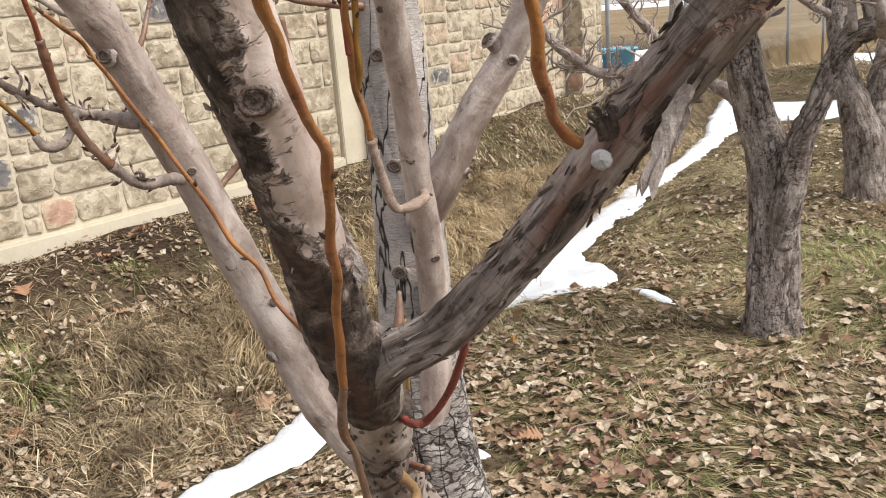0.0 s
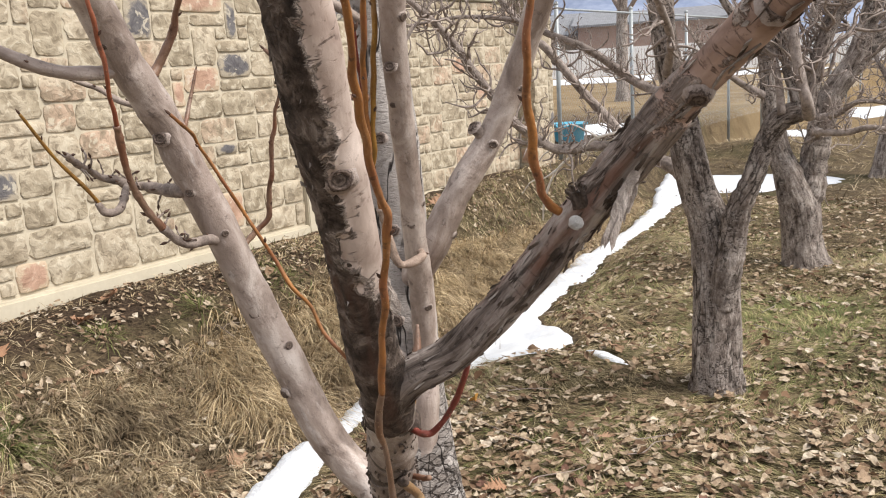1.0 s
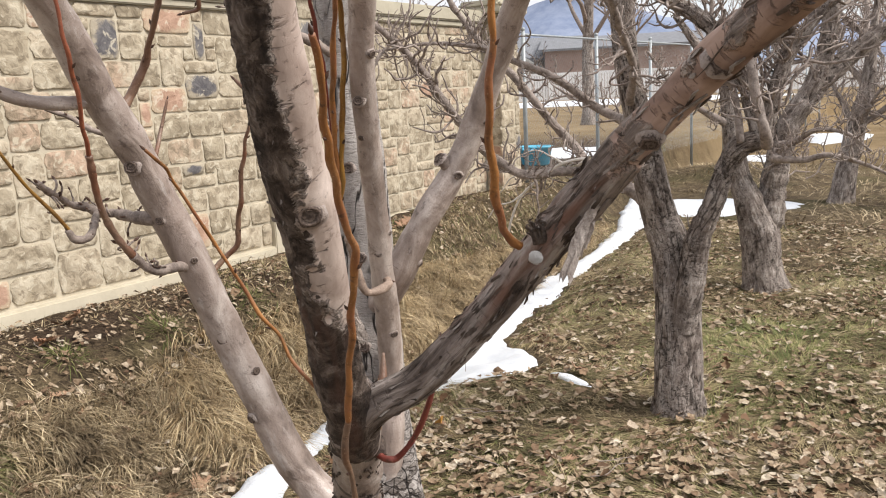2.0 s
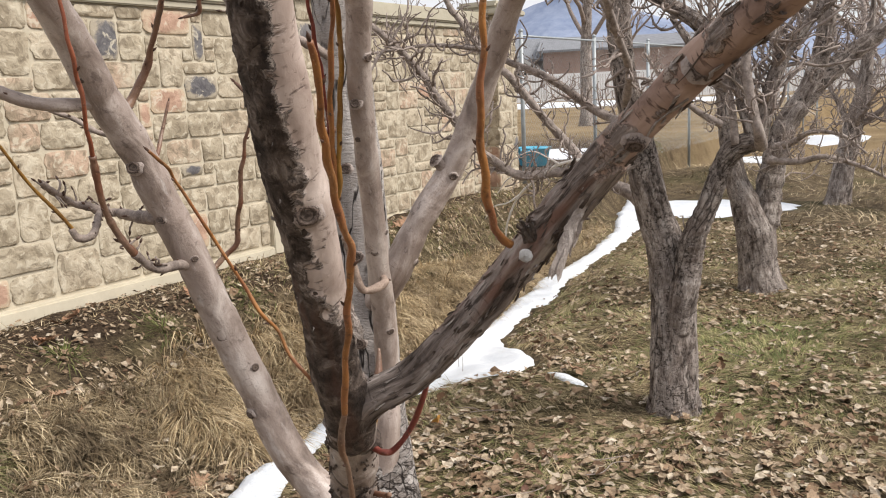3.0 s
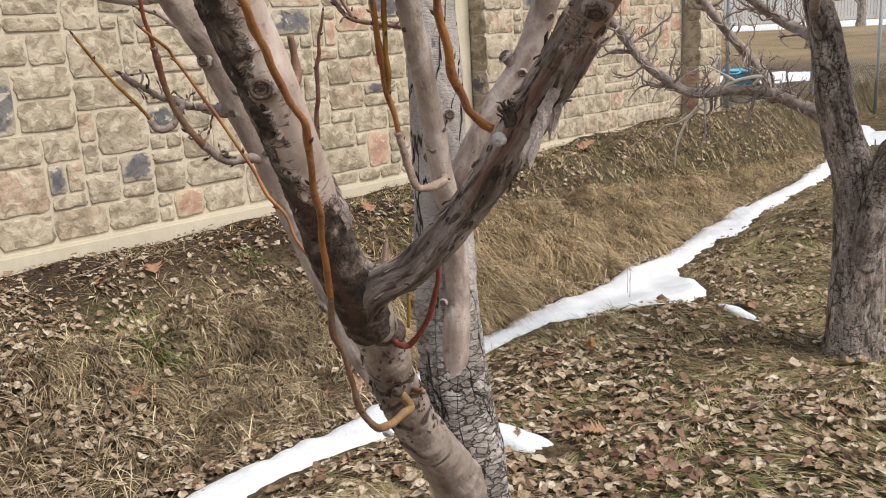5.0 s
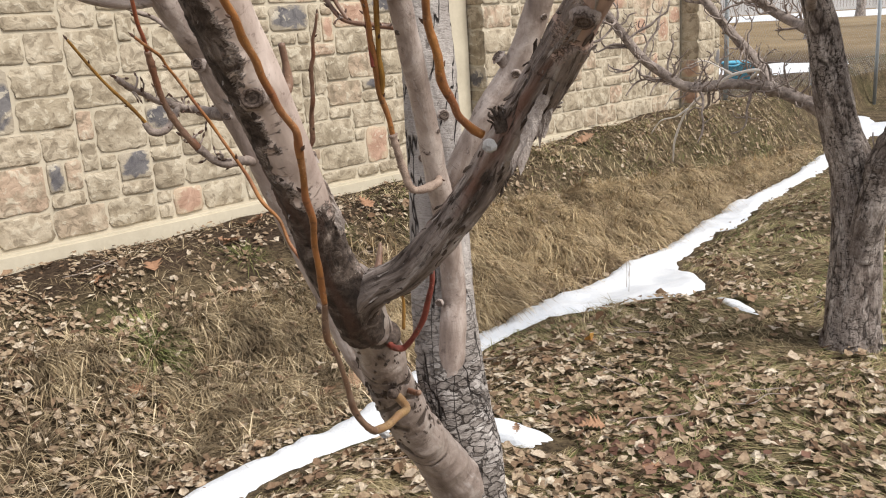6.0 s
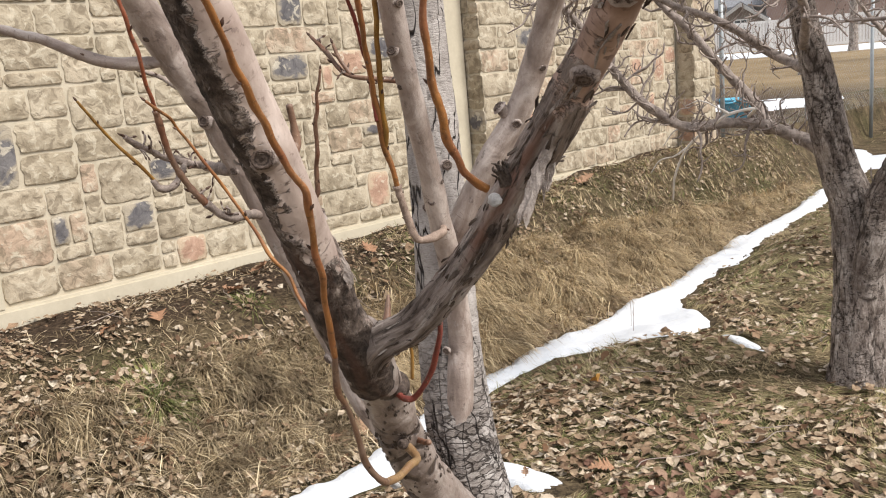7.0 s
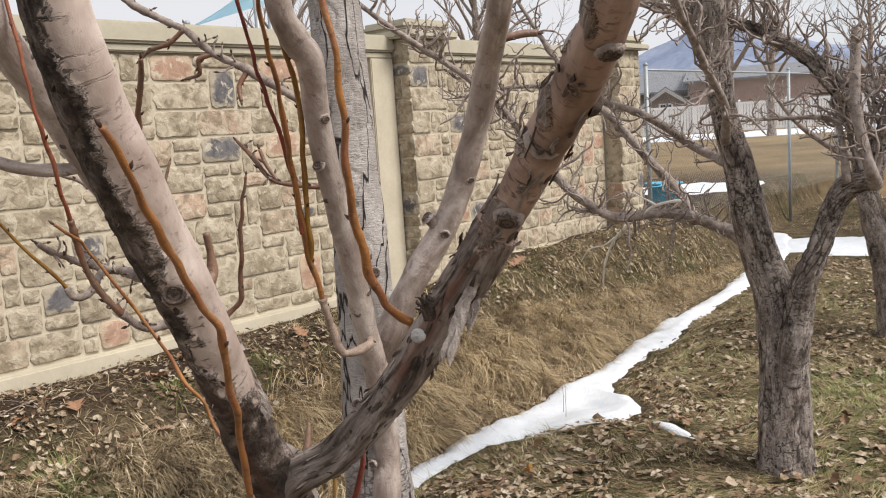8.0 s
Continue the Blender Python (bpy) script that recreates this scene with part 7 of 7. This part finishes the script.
def blades(name, spots, length, width, lean, material, label, seed, droop=0.5, down=0.0, pull=0.55, swirl=0.0, hub=None):
    """Tapered, bent grass blades at the given spots, as one mesh."""
    rs = np.random.RandomState(seed)
    n = len(spots)
    x, y = spots[:, 0], spots[:, 1]
    z = ground_z(x, y) - 0.004
    cell = 0.11
    ci, cj = np.floor(x / cell), np.floor(y / cell)
    jx, jy = np.modf(np.abs(np.sin(ci * 12.9 + cj * 78.2) * 4375.5))[0], np.modf(np.abs(np.sin(ci * 39.3 + cj * 11.1) * 2375.1))[0]
    cx, cy = (ci + 0.2 + 0.6 * jx) * cell, (cj + 0.2 + 0.6 * jy) * cell
    away = np.arctan2(y - cy, x - cx)
    x, y = x + (cx - x) * pull, y + (cy - y) * pull
    z = ground_z(x, y) - 0.004
    a = away + rs.normal(0, 0.55, n) + 0.9 * (jx - 0.5)
    if swirl:
        flow = 2.2 * np.sin(1.7 * x + 0.9 * y) + 1.8 * np.sin(2.3 * y - 1.1 * x + 1.0) + 0.8 * np.sin(6.1 * x + 5.3 * y)
        a = flow + rs.normal(0, 1.1 - swirl, n)
    hx, hy = np.cos(a), np.sin(a)
    if down:
        hx, hy = hx * (1 - down) + down, hy * (1 - down) - down * 0.35
        k = np.hypot(hx, hy)
        hx, hy = hx / k, hy / k
    if hub:
        a = np.arctan2(y - hub[1], x - hub[0]) + rs.normal(0, 0.25, n)
        hx, hy = np.cos(a), np.sin(a)
    ln = length * rs.uniform(0.45, 1.25, n)
    tilt = lean + rs.normal(0, 0.3 - 0.14 * swirl, n)
    if hub:
        tilt = 0.15 + 9.0 * np.hypot(x - hub[0], y - hub[1]) + rs.normal(0, 0.15, n)
    w = width * rs.uniform(0.6, 1.3, n)
    sx, sy = -hy * w, hx * w
    slope = (ground_z(x + hx * 0.06, y + hy * 0.06) - ground_z(x, y)) / 0.06
    cols = []
    for t, wt in ((0, 1.0), (0.4, 0.85), (0.75, 0.55)):
        ang = tilt + droop * t
        run, rise = ln * t * np.sin(ang), ln * t * np.cos(ang)
        rise = np.maximum(rise, run * slope + 0.004 + 0.01 * t)
        for s in (-1, 1):
            cols.append(np.stack([x + hx * run + s * sx * wt, y + hy * run + s * sy * wt, z + rise], 1))
    ang = tilt + droop
    run, rise = ln * np.sin(ang), ln * np.cos(ang)
    rise = np.maximum(rise, run * slope + 0.006)
    cols.append(np.stack([x + hx * run, y + hy * run, z + rise], 1))
    v = np.stack(cols, 1).reshape(-1, 3)
    b = np.arange(n) * 7
    quads = np.concatenate([np.stack([b, b + 1, b + 3, b + 2], 1), np.stack([b + 2, b + 3, b + 5, b + 4], 1)])
    tris = np.stack([b + 4, b + 5, b + 6], 1)
    me = mesh_of(name, v.tolist(), quads.tolist() + tris.tolist(), material, False)
    return tagged(new(name, me), label, "grass", kind="stuff")


def scatter(n, x0, x1, y0, y1, keep, seed, power=1.4):
    rs = np.random.RandomState(seed)
    out = np.zeros((0, 2))
    while len(out) < n:
        m = n * 3
        x, y = rs.uniform(x0, x1, m), y0 + (y1 - y0) * rs.uniform(0, 1, m) ** power
        ok = keep(x, y, rs.uniform(0, 1, m))
        out = np.vstack([out, np.stack([x[ok], y[ok]], 1)])
    return out[:n]


def off_snow(x, y):
    xl, xr = np.interp(y, DITCH_Y, DITCH_X), np.interp(y, SNOW_Y, SNOW_R)
    patch = (((x + 1.72) / 0.28) ** 2 + ((y - 2.13 - (x + 1.72) * 0.18) / 0.09) ** 2 > 1) & (((x + 2.75) / 1.0) ** 2 + ((y - 10.6) / 0.8) ** 2 > 1)
    patch = patch & (((x + 1.73) / 0.17) ** 2 + ((y - 3.91 + (x + 1.73) * 0.48) / 0.06) ** 2 > 1)
    return ((x < xl - 0.03) | (x > xr + 0.03)) & patch


def wave(x, y, k=0.0):
    return np.sin(2.1 * x + 1.1 * y + k) * np.sin(1.7 * y - 0.8 * x + 2 * k) + 0.5 * np.sin(5.3 * x - 3.9 * y + k)


def build_grass():
    def orchard(x, y, u):
        return off_snow(x, y) & (x > np.interp(y, DITCH_Y, DITCH_X)) & (u < 0.55 + 0.35 * wave(x, y))

    def greenish(x, y, u):
        return off_snow(x, y) & (x > np.interp(y, DITCH_Y, DITCH_X)) & (u < 0.35 + 0.5 * wave(x, y, 1.3))

    def bank(x, y, u):
        thin = np.clip((y - 2.6) / 1.4, 0, 1)
        patch = 0.46 + 0.4 * thin + (0.34 - 0.24 * thin) * wave(x * 2.2, y * 2.2)
        patch = patch * (0.14 + 0.86 * np.clip((y - 1.0) / 0.6 - 0.6 * np.clip((x + 3.0) / 0.4, -1, 1), 0, 1))
        return off_snow(x, y) & (x < np.interp(y, DITCH_Y, DITCH_X) - 0.09) & (x > -3.42 - 0.2 * thin) & (u < patch)

    def hanging_bank(x, y, u):
        xl = np.interp(y, DITCH_Y, DITCH_X)
        top = -3.5 - 0.1 * np.sin(2.3 * y) - 0.06 * np.sin(7 * y)
        return (x < xl - 0.1) & (x > top) & (u < (0.35 + 0.6 * wave(x * 2.4, y * 2.4, 0.7)) * np.clip((x - top) / 0.25, 0.15, 1))

    def mats(x, y, u):
        return off_snow(x, y) & (x > np.interp(y, DITCH_Y, DITCH_X)) & (wave(x * 1.3, y * 1.3, 2.1) + 0.25 * (u - 0.5) > 0.25)

    def bank_top(x, y, u):
        return (x < -3.3) & (x > -4.25) & (u < 0.4 + 0.4 * wave(x * 2, y * 2, 3))

    blades("matted_grass", scatter(95000, -3.2, 1.8, 0.8, 9.5, orchard, 1), 0.10, 0.0012, 1.2, STRAW, "flattened straw-coloured winter grass", 1, 0.4, 0.0, 0.15, 0.6)
    blades("green_grass", scatter(30000, -3.2, 1.8, 0.8, 9.0, greenish, 2), 0.085, 0.0017, 1.0, GREEN, "sparse green grass among the leaves", 2, 0.6, 0.0, 0.3, 0.4)
    blades("bank_grass", scatter(17000, -3.9, -2.3, 0.6, 2.7, bank, 3, 1.0), 0.18, 0.0023, 0.75, DRY, "tangled dull dry grass on the bank", 3, 0.8, 0.4, 0.62)
    blades("bank_grass", scatter(40000, -3.9, -2.3, 2.5, 11.0, bank, 33), 0.19, 0.0014, 0.75, BANK, "long dry grass combed down the bank", 33, 0.8, 0.5, 0.72)
    blades("bank_grass", scatter(15000, -3.9, -2.3, 2.5, 10.5, hanging_bank, 23), 0.28, 0.0027, 0.45, BANK, "long golden grass hanging down the bank", 23, 1.15, 0.55, 0.8)
    blades("matted_grass", scatter(20000, -3.0, 1.6, 0.9, 7.0, mats, 24), 0.16, 0.0014, 1.3, MAT, "mats of combed straw over the leaves", 24, 0.25, 0.0, 0.1, 0.85)
    blades("bank_grass", scatter(9000, -4.25, -3.3, 0.8, 9.0, bank_top, 4), 0.085, 0.0017, 1.0, DRY, "thin dry grass along the wall's foot", 4, 0.6)
    def beyond(x, y, u):
        return (((x + 2.75) / 1.05) ** 2 + ((y - 10.6) / 0.9) ** 2 > 1) & (((x + 3.6) / 0.6) ** 2 + ((y - 17.2) / 0.9) ** 2 > 1) & (u < 0.5 + 0.4 * wave(x, y, 2.6)) & ((y > 11.8) | (x > -2.6))

    def shoulder(x, y, u):
        return u < 0.55 + 0.45 * wave(x * 1.8, y * 1.8, 4.1)

    blades("bank_grass", scatter(6500, -4.22, -3.3, 3.2, 9.5, shoulder, 43, 1.0), 0.11, 0.0026, 1.0, DRY, "short dry grass on the shoulder of the bank", 43, 0.5, 0.3, 0.4)
    blades("green_grass", scatter(2500, -4.22, -3.3, 3.2, 9.5, shoulder, 44, 1.0), 0.1, 0.0024, 0.9, GREEN, "thin green grass on the shoulder of the bank", 44, 0.5, 0.3, 0.4)
    blades("matted_grass", scatter(13000, -4.1, 3.0, 9.0, 19.0, beyond, 41, 1.0), 0.2, 0.004, 1.0, DRY, "rough dry grass beyond the trees", 41, 0.5, 0.0, 0.3, 0.4)
    rs = np.random.RandomState(17)
    near = np.stack([rs.uniform(-2.3, 1.6, 16000) + rs.normal(0, 0.4, 16000), 0.9 - np.abs(rs.normal(0, 1.1, 16000))], 1)
    blades("matted_grass", near[near[:, 0] > -2.35], 0.10, 0.0013, 1.2, STRAW, "flattened straw-coloured winter grass", 18, 0.4, 0.0, 0.15, 0.6)
    near = np.stack([rs.uniform(-3.7, -2.45, 1800), 0.8 - np.abs(rs.normal(0, 1.1, 1800))], 1)
    blades("bank_grass", near, 0.15, 0.0013, 0.85, DRY, "long dry grass combed down the bank", 19, 0.8, 0.5, 0.6)
    for x, y, n, sx, sy in ((-1.15, 5.04, 1500, 0.28, 0.3), (-1.02, 5.09, 1500, 0.3, 0.25), (-1.0, 4.95, 1300, 0.3, 0.3), (-0.5, 5.6, 900, 0.4, 0.3), (-0.85, 3.9, 500, 0.2, 0.2), (-1.25, 4.4, 400, 0.25, 0.25)):
        spots = np.stack([rs.normal(x, sx, n), rs.normal(y, sy, n)], 1)
        blades("green_grass", spots[off_snow(spots[:, 0], spots[:, 1])], 0.085, 0.0018, 0.75, LUSH, "low green patch of living grass", 9, 0.7, 0.0, 0.3, 0.3)
    for x, y, n, seed in ((-3.31, 1.53, 700, 5), (-3.72, 2.3, 120, 6), (-3.7, 2.9, 140, 7), (-3.75, 3.6, 120, 8)):
        rs = np.random.RandomState(seed)
        blades("grass_tuft", np.stack([rs.normal(x, 0.045, n), rs.normal(y, 0.045, n)], 1), 0.165 if n > 200 else 0.11, 0.0018, 0.35, LUSH if n > 200 else GREEN, "green tuft of grass on the bank", seed, 0.9, 0.0, 0.0, 0.0, (x, y))


def build_twigs_on_ground():
    rnd = random.Random(33)
    for k in range(26):
        x, y = rnd.uniform(-4.1, 0.6), rnd.uniform(1.6, 5.6)
        if in_snow(x, y):
            continue
        a, ln = rnd.uniform(0, 6.28), rnd.uniform(0.08, 0.35)
        pts = []
        for i in range(4):
            px, py = x + math.cos(a) * ln * i / 3 + rnd.gauss(0, 0.01), y + math.sin(a) * ln * i / 3 + rnd.gauss(0, 0.01)
            pts.append((px, py, gz(px, py) + 0.022 + rnd.uniform(0, 0.015), 0.0028 - 0.0004 * i))
        ob = new("fallen_twig", tube_mesh("fallen_twig", pts, 0.02, 6, GREYTWIG, None, 0.2, k))
        tagged(ob, "thin dry twig lying among the leaves", "twig", "fallen twigs")
    for x, y, h in ((-2.55, 4.12, 0.16), (-2.42, 3.95, 0.1), (-2.62, 4.25, 0.08)):
        pts = [(x, y, gz(x, y) + 0.02, 0.0016), (x + 0.004, y, gz(x, y) + 0.06 + h * 0.5, 0.0013), (x - 0.006, y + 0.005, gz(x, y) + 0.06 + h, 0.0006)]
        tagged(new("dry_stalk", tube_mesh("dry_stalk", pts, 0.02, 5, BROWNTWIG)), "thin dry stalk poking through the snow", "stalk", "dry stalks")


build_litter()
build_marked_leaves()
build_grass()
build_twigs_on_ground()


# ---- stones of the wall, each an object of its own ----
def stone_mesh(k):
    """A split-faced stone, one unit wide and high, its face towards +x."""
    rnd = random.Random(40 + k)
    n = 6
    v, f = [], []
    tilt = (rnd.uniform(-0.2, 0.2), rnd.uniform(-0.2, 0.2))
    for i in range(n):
        for j in range(n):
            a, b = i / (n - 1) - 0.5, j / (n - 1) - 0.5
            rim = i in (0, n - 1) or j in (0, n - 1)
            inner = min(i, j, n - 1 - i, n - 1 - j)
            lift = 0.05 if rim else (0.75 if inner == 1 else 1.0) + tilt[0] * a + tilt[1] * b + rnd.uniform(-0.35, 0.35)
            c = 0.045 if rim and i in (0, n - 1) and j in (0, n - 1) else 0.0
            if not rim and inner == 1:
                a, b = a * 1.5, b * 1.5
            v.append((lift, a * (1 - c * 2) + rnd.uniform(-0.028, 0.028), b * (1 - c * 2) + rnd.uniform(-0.028, 0.028)))
    for i in range(n - 1):
        for j in range(n - 1):
            f.append((i * n + j, (i + 1) * n + j, (i + 1) * n + j + 1, i * n + j + 1))
    ring = [i * n for i in range(n)] + [(n - 1) * n + j for j in range(1, n)] + [i * n + n - 1 for i in range(n - 2, -1, -1)] + [j for j in range(n - 2, 0, -1)]
    o = len(v)
    for q in ring:
        v.append((-0.6, v[q][1], v[q][2]))
    for q in range(len(ring)):
        q2 = (q + 1) % len(ring)
        f.append((ring[q2], ring[q], o + q, o + q2))
    return v, f


STONE_KINDS = [stone_mesh(k) for k in range(9)]
STONE_MESHES = {}


def one_stone(y0, y1, z0, z1, x, rnd, kind=STONE, facing="east", heap=None):
    key = (rnd.randrange(9), kind.name)
    if key not in STONE_MESHES:
        STONE_MESHES[key] = mesh_of("stone", *STONE_KINDS[key[0]], kind)
    gap = 0.015
    flip = pose(0, 0, 0, rnd.choice((0, 180)), 0, 0)
    turn = pose(0, 0, 0, 0, 0, 0 if facing == "east" else -90)
    at = Matrix.Translation((x, (y0 + y1) / 2, (z0 + z1) / 2) if facing == "east" else ((y0 + y1) / 2, x, (z0 + z1) / 2))
    m = Matrix.Diagonal((rnd.uniform(0.009, 0.018), y1 - y0 - gap, z1 - z0 - gap, 1))
    place = Matrix.Translation((-WALL_X, -3, -0.4)) @ at @ turn @ m @ flip
    if heap is None:
        piece("stone", STONE_MESHES[key], wall, m=place)
    else:
        o = len(heap[0])
        heap[0].extend(place @ Vector(v) for v in STONE_KINDS[key[0]][0])
        heap[1].extend(tuple(i + o for i in f) for f in STONE_KINDS[key[0]][1])


def lay_panel(y0, y1, z0, z1, nx, nz, x, seed, marked=(), facing="east", heap=None):
    """Random ashlar on a grid, round the marked stones (y, y, z, z, material)."""
    rnd = random.Random(seed)
    dy, dz = (y1 - y0) / nx, (z1 - z0) / nz
    used = np.zeros((nx, nz), bool)
    for a, b, c, d, kind in marked:
        i0, i1 = max(0, round((a - y0) / dy)), min(nx, max(round((b - y0) / dy), round((a - y0) / dy) + 1))
        j0, j1 = max(0, round((c - z0) / dz)), min(nz, max(round((d - z0) / dz), round((c - z0) / dz) + 1))
        if i1 > i0 and j1 > j0 and not used[i0:i1, j0:j1].any():
            used[i0:i1, j0:j1] = True
            one_stone(y0 + i0 * dy, y0 + i1 * dy, z0 + j0 * dz, z0 + j1 * dz, x, rnd, kind, facing)
    sizes = [(3, 2), (2, 2), (2, 3), (3, 1), (2, 1), (4, 2), (2, 3), (3, 2), (3, 3), (2, 2), (1, 2), (1, 1), (1, 3)]
    weight = [4, 2, 0.8, 2.5, 1.5, 3, 0.6, 4, 1.4, 2, 0.5, 0.4, 0.2]
    for j in range(nz):
        for i in range(nx):
            if used[i, j]:
                continue
            for w, h in rnd.choices(sizes, weight, k=14) + [(1, 1)]:
                if i + w <= nx and j + h <= nz and not used[i:i + w, j:j + h].any():
                    break
            used[i:i + w, j:j + h] = True
            r = rnd.random()
            kind = STONE if r < 0.93 or marked else (SLATE if r < 0.97 else RUST)
            one_stone(y0 + i * dy, y0 + (i + w) * dy, z0 + j * dz, z0 + (j + h) * dz, x, rnd, kind, facing, heap)


MARKED = [
    (1.56, 1.71, 0.79, 0.93, SLATE), (1.95, 2.13, 0.75, 0.95, SLATE), (2.21, 2.47, 0.51, 0.67, RUST), (1.32, 1.5, 1.1, 1.42, SLATE),
    (3.05, 3.28, 1.49, 1.66, SLATE), (3.80, 4.05, 1.57, 1.74, SLATE), (3.48, 3.76, 1.52, 1.68, RUST), (3.53, 3.83, 1.97, 2.12, RUST),
    (3.11, 3.26, 1.82, 2.08, SLATE), (3.84, 4.0, 1.85, 2.04, SLATE), (3.68, 3.87, 1.04, 1.18, SLATE), (2.12, 2.32, 1.02, 1.17, SLATE),
    (3.64, 3.84, 0.57, 0.82, RUST), (2.75, 2.97, 1.97, 2.14, RUST), (3.35, 3.52, 1.40, 1.56, RUST),
]
lay_panel(1.28, 4.455, 0.505, 2.138, 33, 20, -4.322, 5, MARKED)
lay_panel(5.13, 7.655, 0.52, 2.138, 26, 20, -4.325, 8)
lay_panel(4.705, 5.115, 0.3, 2.265, 4, 23, -4.15, 9)
lay_panel(7.685, 8.105, 0.3, 2.265, 4, 23, -4.15, 10)
lay_panel(-4.32, -4.125, 0.3, 2.265, 2, 23, 4.70, 11, facing="south")
lay_panel(-4.32, -4.125, 0.3, 2.265, 2, 23, 7.68, 12, facing="south")
rest = ([], [])
lay_panel(-2.4, 1.04, 0.505, 2.138, 36, 20, -4.322, 13, [(0, 0, 0, 0, STONE)], heap=rest)
tagged(piece("stonework", mesh_of("stonework", *rest, STONE), wall), kind="stuff")
